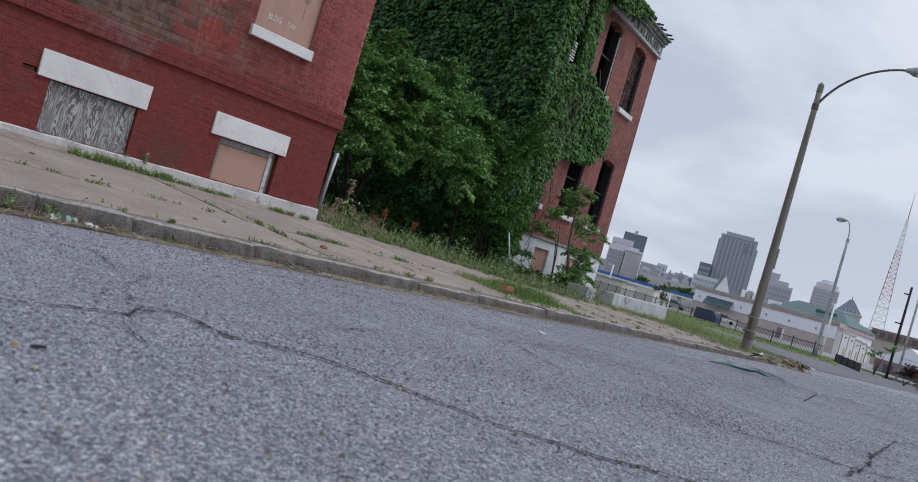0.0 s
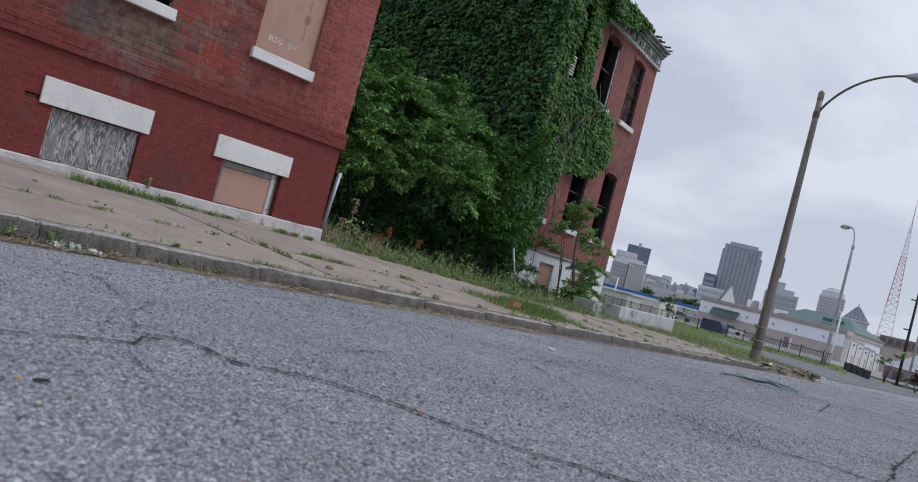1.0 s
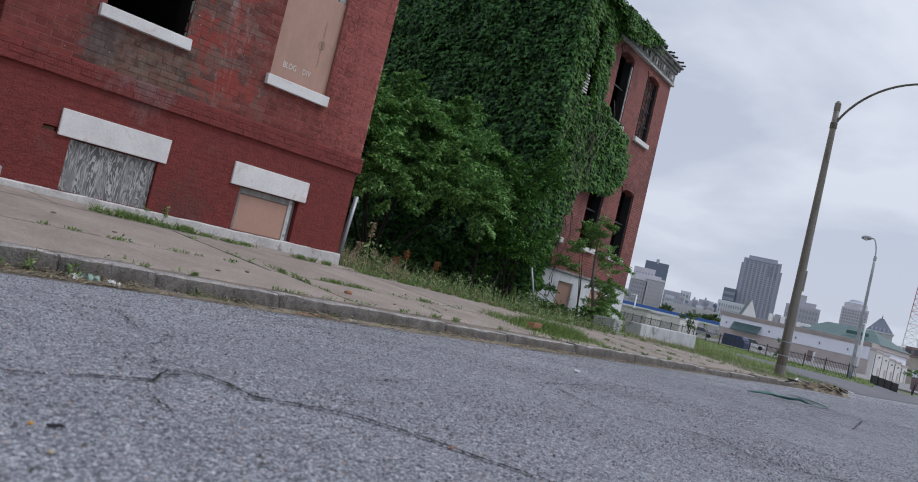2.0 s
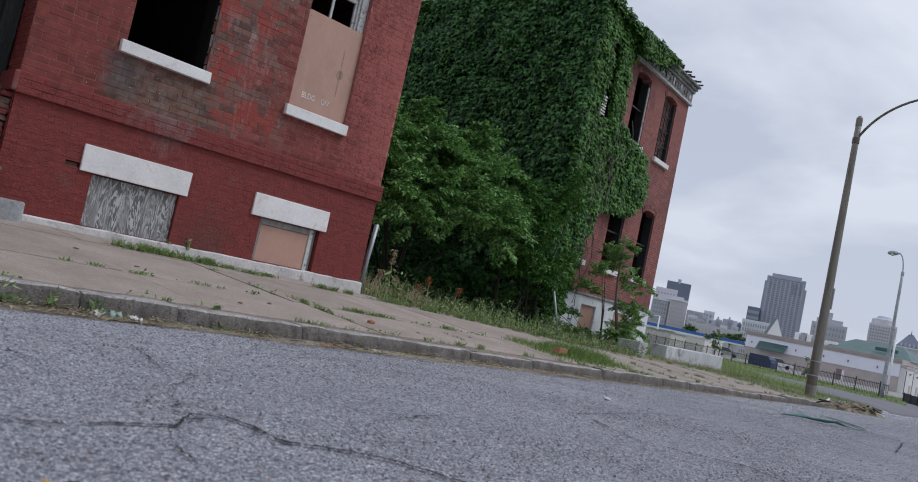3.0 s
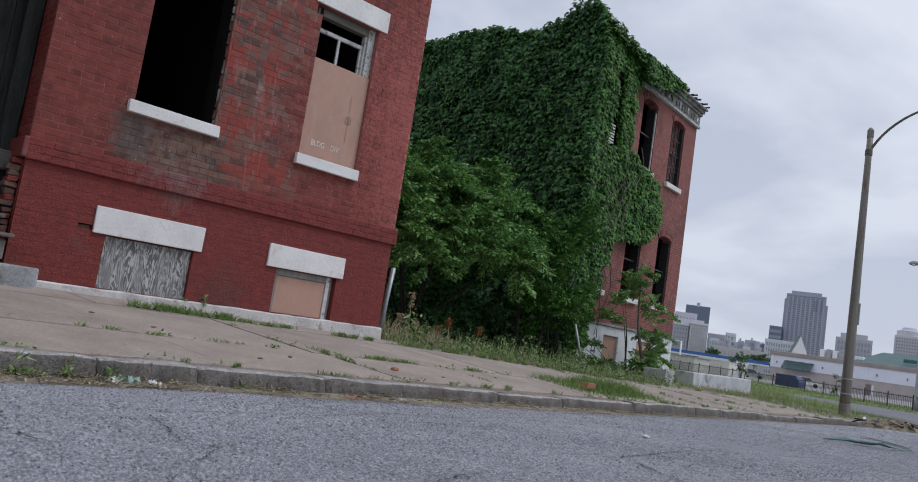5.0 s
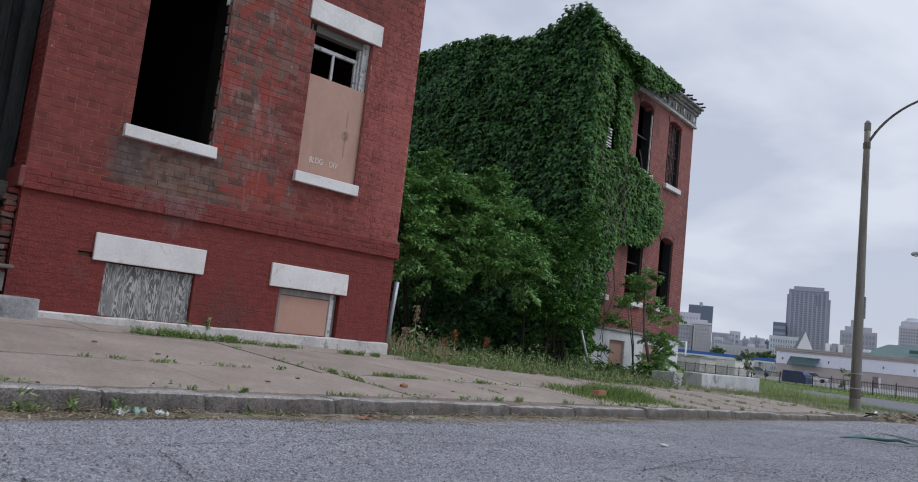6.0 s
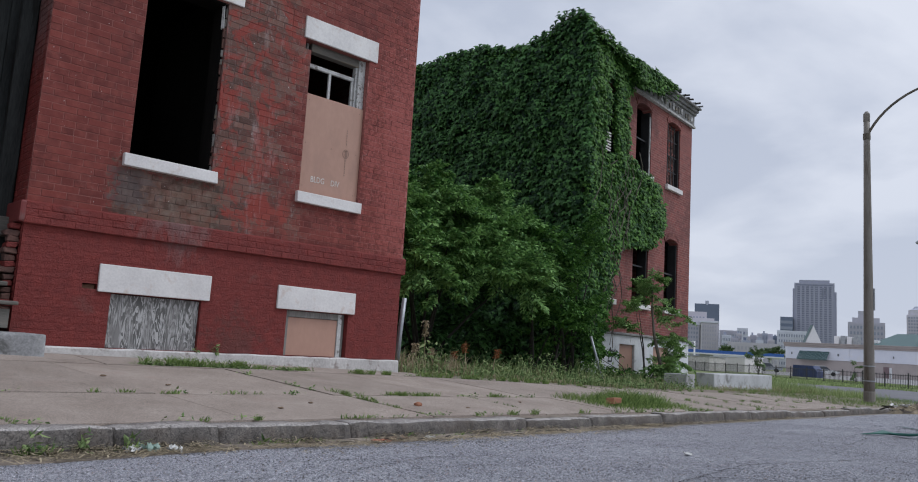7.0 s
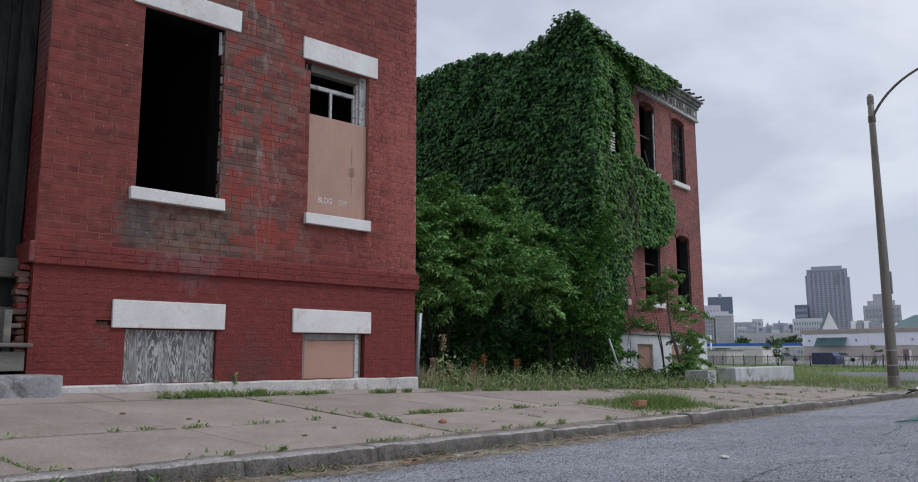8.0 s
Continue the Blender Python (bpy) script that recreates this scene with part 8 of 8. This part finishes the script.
# broad-leaved weeds along the edge of the lot
rw = random.Random(29)
WP, WN = [], []
for _ in range(430):
    a, c = rw.uniform(5.5, 16), 3.0 + abs(rw.gauss(0, 1.0))
    if noise.noise(Vector((a * 1.3, c * 1.3, 4))) < -0.15:
        continue
    p = st(a, c)
    if p.x < 6.4:
        continue
    g0 = ground_z(p.x, p.y)
    h = rw.uniform(0.04, 0.14) * (3.2 if rw.random() < 0.2 else 1.0) * min(1.3, 0.5 + (c - 3.0))
    for _ in range(26):
        WP.append((p.x + rw.gauss(0, 0.07), p.y + rw.gauss(0, 0.07), g0 + h * rw.random()))
        WN.append((rw.gauss(0, 0.5), rw.gauss(0, 0.5) - 0.2, 1.0))
v, f = leaves(np.array(WP), np.array(WN), 0.062, np.random.default_rng(30), spread=0.5, droop=0.3, width=0.5)
tagged(raw_part("broadleaf_weeds", v, f, M_WEED), "low broad-leaved green weeds in the lot", "weeds", kind="stuff")
# rosettes rooted between kerb and gutter, and one seedling on the house's foundation
RV, RN = [], []
rz = random.Random(61)
for x, y, z, n_, hh in [(*st(a_, -0.05, road_z(a_, -0.05)), n_, h_) for a_, n_, h_ in ((-0.17, 30, 0.12), (-0.42, 18, 0.13), (0.07, 16, 0.09), (0.9, 8, 0.05), (2.2, 8, 0.05))] + [(3.74, 7.835, 0.195, 26, 0.09), (3.52, 7.835, 0.195, 10, 0.04)]:
    for _ in range(n_):
        t = rz.uniform(0, 6.28)
        RV.append((x + 0.02 * math.cos(t), y + 0.012 * math.sin(t), z + hh * rz.random()))
        RN.append((0.8 * math.cos(t), 0.8 * math.sin(t) - 0.2, 0.8))
v, f = leaves(np.array(RV), np.array(RN), 0.055, np.random.default_rng(35), spread=0.4, droop=-0.2, width=0.34)
tagged(raw_part("gutter_weeds", v, f, M_WEED), "leafy green weeds rooted along the kerb", "weeds", kind="stuff")
# strip of lawn behind the side street
LV = []
r = random.Random(17)
for _ in range(14000):
    az, d = r.uniform(13.5, 27), r.uniform(51, 78)
    p = far(az, d, 0)
    a, c = ac(p.x, p.y)
    if a < 49.5 and c < 12.5:
        continue
    LV.append((p.x, p.y, land_z(a, c) - 0.02))
grass("lawn", [(np.array(LV), 0.16)], M_LAWN, "green lawn strip behind the side street", 0.03, 0.5)


def seed_stalk(name, at, h, mat, label, seed, plume=0.3):
    """A tall weed: a bent stalk, a plume of seeds and a few leaves."""
    r = random.Random(seed)
    b = Vector(at)
    t = thing(name, b, label, "weed")
    tip = b + Vector((r.uniform(-0.08, 0.08), r.uniform(-0.08, 0.08), h))
    bm = bmesh.new()
    tube(bm, [b, b.lerp(tip, 0.5) + Vector((r.uniform(-0.03, 0.03), 0, 0)), tip], [0.008, 0.006, 0.003], 5)
    part("stalk", bm, M_DRY if mat is not M_WEED else M_WEED, t)
    P = [b.lerp(tip, 1 - plume * r.random()) + Vector((r.gauss(0, 0.022), r.gauss(0, 0.022), 0)) for _ in range(150)]
    v, f = leaves(np.array(P), np.tile(np.array([0, 0, 1.0]), (150, 1)), 0.035, np.random.default_rng(seed), spread=1.0, width=0.5)
    raw_part("plume", v, f, mat, t, "", "stuff")
    P = [b.lerp(tip, r.uniform(0.05, 0.6)) for _ in range(14)]
    v, f = leaves(np.array(P), np.array([(r.gauss(0, 1), r.gauss(0, 1), 1.0) for _ in range(14)]), 0.13, np.random.default_rng(seed + 1), spread=0.4, width=0.3, droop=0.6)
    raw_part("leaf_spray", v, f, M_WEED, t)


for az, d, h, mt, lab in ((48.6, 11.4, 0.74, M_DRY, "tall pale weed with a seed plume"), (45.7, 11.8, 0.48, M_RUSTW, "rust-brown seeding weed in the lot"), (43.7, 12.0, 0.42, M_RUSTW, "rust-brown seeding weed in the lot"), (46.4, 12.2, 0.34, M_RUSTW, "rust-brown seeding weed in the lot"), (49.4, 11.2, 0.4, M_DRY, "pale dry weed in the lot"), (48.0, 11.9, 0.36, M_DRY, "pale dry weed in the lot"), (37.6, 17.2, 0.5, M_WEED, "green leafy weed in the lot"), (47.2, 11.0, 0.28, M_WEED, "green leafy weed in the lot")):
    p = far(az, d, 0)
    seed_stalk("tall_weed", gp(p.x, p.y), h, mt, lab, int(az * 10))
# gutter silt with straw and leaf litter
gv, gf = [], []
for i in range(0, 160):
    a = -7 + i * 0.2
    w = 0.24 + 0.13 * noise.noise(Vector((a * 0.9, 0, 2))) + 0.05 * noise.noise(Vector((a * 4, 0, 2)))
    thick = 1.0 if a < 5.5 else 0.4
    for c, dz in ((-0.004, 0.036 * thick - 0.004), (-w * 0.45, 0.014 * thick), (-w, -0.002)):
        cc = c + 0.03 * noise.noise(Vector((a * 6, c * 9, 1))) * (c < -0.01)
        gv.append(tuple(st(a, cc, road_z(a, cc) + dz)))
    if i:
        for j in range(2):
            k = i * 3 + j
            gf.append((k - 3, k, k + 1, k - 2))
tagged(raw_part("gutter_silt", gv, gf, M_SOIL, smooth=True), "brown silt lying in the gutter", "dirt", kind="stuff")
r = random.Random(23)
sv, sf = [], []
for _ in range(24000):
    a = r.uniform(-6, 12)
    c = -abs(r.gauss(0, 0.29 if 0.6 < a < 6.0 else 0.16)) - 0.01
    if noise.noise(Vector((a * 2.1, c * 4, 6))) < r.uniform(-0.5, 0.1) or (a > 6.5 and r.random() < 0.6):
        continue
    q = st(a, c, road_z(a, c) + 0.012 + (0.026 * max(0, 1 + c / 0.12) if a < 4.5 else 0.0) + r.random() * 0.03 * max(0.2, 1 + c / 0.3))
    ang, ln, wd = r.uniform(0, math.pi), 0.014 + 0.11 * r.random() ** 2.2, r.uniform(0.0012, 0.0042)
    d, s = Vector((math.cos(ang), math.sin(ang), r.uniform(-0.15, 0.15))), Vector((-math.sin(ang), math.cos(ang), 0))
    o = len(sv)
    for u, w in ((-1, -1), (1, -1), (1, 1), (-1, 1)):
        sv.append(tuple(q + d * ln * u * 0.5 + s * wd * w))
    sf.append((o, o + 1, o + 2, o + 3))
tagged(raw_part("straw_litter", sv, sf, M_STRAW), "scattered straw and twigs in the gutter", "litter", kind="stuff")
# stones standing proud in the worn asphalt of the street
rng = np.random.default_rng(44)


def chippings(n, a0, a1, c0, c1, lo, hi):
    a, c = rng.uniform(a0, a1, n), rng.uniform(c0, c1, n)
    s = rng.uniform(lo, hi, n)
    kz = np.array([road_z(p, q) for p, q in zip(a, c)])
    z = kz + np.array([0.008 * noise.noise(Vector((p * 0.8, q * 0.9, 3))) for p, q in zip(a, c)]) - 0.001
    ctr = np.stack([K0.x + a * SU.x + c * SN.x, K0.y + a * SU.y + c * SN.y, z], 1)
    turn = rng.uniform(0, 6.28, n)
    ring = []
    for i in range(4):
        rr = s * rng.uniform(0.6, 1.1, n)
        ring.append(ctr + np.stack([rr * np.cos(turn + i * 1.57), rr * np.sin(turn + i * 1.57), 0 * a], 1))
    top = [q * 0.55 + ctr * 0.45 + np.stack([0 * a, 0 * a, s * rng.uniform(0.35, 0.75, n)], 1) for q in ring]
    vs = np.stack(ring + top, 1).reshape(-1, 3)
    o = np.arange(n)[:, None] * 8
    fs = np.concatenate([o + np.array(q) for q in ((4, 5, 6, 7), (0, 1, 5, 4), (1, 2, 6, 5), (2, 3, 7, 6), (3, 0, 4, 7))], 0)
    return vs, fs


v, f = merge([chippings(52000, -2.6, 2.6, -4.6, -0.2, 0.003, 0.0062), chippings(34000, 2.6, 9.0, -4.6, -0.2, 0.003, 0.0062), chippings(9000, 9.0, 20.0, -5.0, -0.2, 0.005, 0.010), chippings(12000, 20.0, 46.0, -10.0, -0.3, 0.008, 0.018)])
tagged(raw_part("road_chippings", v, f, M_CHIP), "grey stones proud of the worn asphalt", "chippings", kind="stuff")
# dark twigs in the gutter
tv, tf = [], []
for _ in range(70):
    a, c = r.gauss(3.2, 2.6), -abs(r.gauss(0, 0.16)) - 0.02
    ang, ln = r.gauss(0, 0.9), r.uniform(0.03, 0.14)
    q = st(a, c, road_z(a, c) + 0.02)
    d = Vector((math.cos(ang), math.sin(ang), r.uniform(-0.05, 0.08))) * ln
    bm = bmesh.new()
    tube(bm, [q, q + d * 0.5 + Vector((0, r.uniform(-0.015, 0.015), 0.008)), q + d], [0.004, 0.0035, 0.002], 4)
    bm.verts.index_update()
    o = len(tv)
    tv += [tuple(w.co) for w in bm.verts]
    tf += [tuple(o + w.index for w in fc.verts) for fc in bm.faces]
    bm.free()
tagged(raw_part("twig_litter", tv, tf, M_BARK), "dark twigs strewn along the gutter", "litter", kind="stuff")
# loose grit on the road
gvs, gfs = [], []
for _ in range(1500):
    a, c = r.uniform(-3.5, 8), -r.random() ** 1.6 * 4.2 - 0.05
    s = r.uniform(0.003, 0.009)
    q = st(a, c, road_z(a, c) + 0.008 * noise.noise(Vector((a * 0.8, c * 0.9, 3))))
    o = len(gvs)
    k = r.uniform(0, 3)
    gvs += [tuple(q + Vector((s * math.cos(k + i * 1.57) * r.uniform(0.6, 1), s * math.sin(k + i * 1.57) * r.uniform(0.6, 1), 0))) for i in range(4)] + [tuple(q + Vector((0, 0, s * 0.9)))]
    gfs += [(o, o + 1, o + 4), (o + 1, o + 2, o + 4), (o + 2, o + 3, o + 4), (o + 3, o, o + 4)]
tagged(raw_part("grit", gvs, gfs, M_KERB), "loose grey grit on the asphalt", "grit", kind="stuff")


def pebble(name, at, size, mat, label, category, seed, squash=0.6):
    bm = bmesh.new()
    bmesh.ops.create_icosphere(bm, subdivisions=2, radius=1.0)
    for v in bm.verts:
        v.co *= 1 + 0.45 * noise.noise(v.co * 1.7 + Vector((seed, 0, 0))) + 0.35 * noise.noise(v.co * 4.5 + Vector((0, seed, 0)))
        v.co = Vector((v.co.x * size[0], v.co.y * size[1], v.co.z * size[2])) + Vector(at) + Vector((0, 0, size[2] * squash))
    return tagged(part(name, bm, mat, smooth=False), label, category)


def crumpled(at, w, h, mat, label, seed):
    """A crumpled scrap of sheet lying on the ground."""
    bm = bmesh.new()
    nn_ = 9
    c, s = math.cos(seed * 1.9), math.sin(seed * 1.9)
    rows = []
    for i in range(nn_):
        row = []
        for j in range(nn_):
            u, v = i / (nn_ - 1) - 0.5, j / (nn_ - 1) - 0.5
            k = noise.noise(Vector((u * 5, v * 5, seed))) + 0.6 * noise.noise(Vector((u * 11, v * 11, seed + 3)))
            x = (u + 0.16 * noise.noise(Vector((u * 6, v * 6, seed + 7)))) * w
            y = (v + 0.16 * noise.noise(Vector((v * 6, u * 6, seed + 9)))) * w * 0.7
            row.append(bm.verts.new(Vector(at) + Vector((x * c - y * s, x * s + y * c, h * (0.5 + k)))))
        rows.append(row)
    for r0, r1 in zip(rows, rows[1:]):
        for j in range(nn_ - 1):
            bm.faces.new((r0[j], r1[j], r1[j + 1], r0[j + 1]))
    r = bmesh.ops.extrude_face_region(bm, geom=bm.faces[:])
    bmesh.ops.translate(bm, vec=(0, 0, -0.0015), verts=[q for q in r["geom"] if isinstance(q, bmesh.types.BMVert)])
    bmesh.ops.recalc_face_normals(bm, faces=bm.faces)
    return tagged(part("litter", bm, mat), label, "litter")


def on_street(a, c, dz=0.0):
    p = st(a, c)
    return (p.x, p.y, ground_z(p.x, p.y) + dz)


M_BRK = surface("loose_brick_clay", (0.26, 0.11, 0.065), (0.38, 0.18, 0.11), 6, 60, 0.95)
M_PAPER = surface("dirty_white_litter", (0.50, 0.50, 0.49), (0.70, 0.70, 0.68), 10, 60, 0.8)
M_DEADLEAF = surface("brown_dead_leaf", (0.13, 0.085, 0.055), (0.24, 0.17, 0.115), 20, 90, 0.9)
M_TEAL = surface("green_plastic", (0.012, 0.085, 0.068), (0.028, 0.14, 0.115), 4, 40, 0.5)
bm = new_box(-0.11, 0.11, -0.055, 0.055, 0, 0.07, bevel=0.012, rough=0.008, segs=2, m=Matrix.Translation(on_street(6.62, 0.58, 0.03)) @ Matrix.Rotation(0.12, 4, "Z"))
tagged(part("loose_brick", bm, M_BRK), "loose orange brick in the grass patch", "brick")
pebble("stone", on_street(3.05, 0.62), (0.035, 0.03, 0.022), M_BRK, "small brown stone on the pavement", "stone", 1)
crumpled(on_street(0.05, -0.09, 0.012), 0.085, 0.035, M_PAPER, "crumpled white paper in the gutter", 2)
crumpled(on_street(0.14, -0.08, 0.014), 0.11, 0.045, surface("pale_green_plastic", (0.25, 0.36, 0.31), (0.36, 0.47, 0.42), 8, 50, 0.5), "crumpled pale green wrapper in the gutter", 3)
crumpled(on_street(0.27, -0.12, 0.010), 0.10, 0.03, M_PAPER, "crumpled white paper in the gutter", 4)
crumpled(on_street(1.75, -0.20, 0.010), 0.13, 0.012, surface("rust_red_wrapper", (0.28, 0.085, 0.045), (0.42, 0.15, 0.085), 10, 60, 0.7), "flattened rust-red wrapper in the gutter", 5)
crumpled(on_street(1.98, -0.13, 0.012), 0.16, 0.02, M_DEADLEAF, "torn brown leaf in the gutter", 15)
for k, (a, c, w) in enumerate(((2.55, -0.14, 0.035), (2.78, -0.18, 0.022), (2.2, -0.30, 0.018), (3.05, -0.12, 0.025))):
    pebble("clod", on_street(a, c, 0.004), (w, w * 0.5, w * 0.35), M_TAR, "dark clod of dirt in the gutter", "dirt", 30 + k)
crumpled(on_street(2.3, -0.16, 0.010), 0.07, 0.016, M_PAPER, "scrap of white paper in the gutter", 6)
crumpled(on_street(2.76, -1.9, 0.004), 0.07, 0.012, M_PAPER, "scrap of white paper on the road", 7)
pebble("litter", on_street(9.5, 1.6, 0.0), (0.04, 0.03, 0.03), M_PAPER, "white scrap on the pavement", "litter", 8)
pebble("leaf_litter", on_street(-1.62, -3.05, 0.004), (0.014, 0.004, 0.004), M_BLACK, "small black plastic bit on the road", "litter", 9)
pebble("leaf_litter", on_street(-1.65, -3.03, 0.003), (0.005, 0.005, 0.003), surface("orange_bit", (0.40, 0.20, 0.04), (0.5, 0.28, 0.07), 9, 60, 0.8), "tiny orange leaf bit on the road", "litter", 10)
pebble("leaf_litter", on_street(-1.69, -3.17, 0.003), (0.005, 0.005, 0.003), M_DRY, "tiny orange leaf bit on the road", "litter", 11)
pebble("leaf_litter", on_street(-0.79, -3.26, 0.006), (0.007, 0.006, 0.003), M_BRK, "brown leaf bit in the crack", "litter", 12)
for k, (a, c) in enumerate(((-0.45, 0.9), (1.5, 0.55), (1.95, 0.75), (0.9, 1.9), (3.6, 0.5), (1.2, 1.5), (4.9, 0.8))):
    pebble("dry_leaf", on_street(a, c, 0.002), (0.022, 0.013, 0.006), M_DEADLEAF, "brown dead leaf on the pavement", "leaf", 20 + k)

# torn green strap on the road, folded back on itself
bm = bmesh.new()
pts = [(7.10, -2.04), (7.25, -2.12), (7.42, -2.20), (7.50, -2.28), (7.36, -2.40), (7.22, -2.50), (7.16, -2.58), (7.34, -2.65), (7.75, -2.69), (8.25, -2.72), (8.62, -2.66), (9.00, -2.47), (9.40, -2.28), (9.75, -2.09), (10.05, -1.91)]
bulk = [0.006, 0.02, 0.03, 0.025, 0.03, 0.028, 0.02, 0.012, 0.005, 0.004, 0.008, 0.010, 0.007, 0.008, 0.004]
wide = [0.02, 0.07, 0.09, 0.10, 0.09, 0.08, 0.07, 0.05, 0.03, 0.02, 0.05, 0.07, 0.06, 0.05, 0.02]
rings = []
for k, ((a, c), w) in enumerate(zip(pts, wide)):
    q = Vector(on_street(a, c, 0.012 + 0.016 * noise.noise(Vector((k * 0.9, 0, 4))) ** 2 * 6))
    nx = Vector(pts[min(k + 1, len(pts) - 1)]) - Vector(pts[max(k - 1, 0)])
    sd = (SU.to_3d() * -nx.y + SN.to_3d() * nx.x).normalized() * w * 0.5
    lift = Vector((0, 0, 0.02 * noise.noise(Vector((k * 1.7, 3, 0)))))
    fold = Vector((0, 0, bulk[k]))
    rings.append([bm.verts.new(q + s) for s in (-sd - lift, sd + lift, sd * 0.6 + lift + fold, -sd * 0.6 - lift + fold)])
for r0, r1 in zip(rings, rings[1:]):
    for k in range(4):
        bm.faces.new((r0[k], r0[(k + 1) % 4], r1[(k + 1) % 4], r1[k]))
bm.faces.new(rings[0][::-1])
bm.faces.new(rings[-1])
bmesh.ops.recalc_face_normals(bm, faces=bm.faces)
tagged(part("green_strap", bm, M_TEAL, smooth=True), "torn green plastic strap lying on the road", "strap")
# heap of debris at the kerb's end
HEAP = thing("debris_heap", on_street(20.4, -0.75), "flat heap of dirt, rags and scrap by the kerb", "debris")
bm = bmesh.new()
gridn = 18
gv = [[None] * (gridn + 1) for _ in range(gridn + 1)]
for i in range(gridn + 1):
    for j in range(gridn + 1):
        u_, v_ = i / gridn * 2 - 1, j / gridn * 2 - 1
        q = max(0, 1 - u_ * u_ - v_ * v_)
        hh = q * (0.22 + 0.24 * noise.noise(Vector((u_ * 3, v_ * 3, 5))) + 0.08 * noise.noise(Vector((u_ * 9, v_ * 9, 5)))) - 0.02
        gv[i][j] = bm.verts.new(Vector(on_street(20.3 + u_ * 0.8 - v_ * 0.5, -0.75 + v_ * 0.72)) + Vector((0, 0, hh)))
for i in range(gridn):
    for j in range(gridn):
        bm.faces.new((gv[i][j], gv[i + 1][j], gv[i + 1][j + 1], gv[i][j + 1]))
part("soil", bm, surface("matted_straw", (0.10, 0.08, 0.055), (0.36, 0.30, 0.21), 6, 40, 1.0, bump=1.0, depth=0.03, stain=(0.05, 0.04, 0.035), stain_scale=4, stain_lo=0.5, stain_hi=0.6), HEAP)
for k in range(44):
    c = -0.75 + r.uniform(-0.6, 0.6)
    a = 20.3 + r.uniform(-0.6, 0.6) - (c + 0.75) * 0.7
    part("scrap", new_box(-0.13, 0.13, -0.02, 0.02, 0, 0.02, bevel=0.005, rough=0.02, m=Matrix.Translation(on_street(a, c, 0.06 + 0.16 * r.random())) @ Euler((r.uniform(-0.4, 0.4), r.uniform(-0.4, 0.4), r.uniform(0, 3))).to_matrix().to_4x4()), (M_STRAW, M_LIMB, M_DRY, M_LIMB, M_PAPER)[k % 5], HEAP)
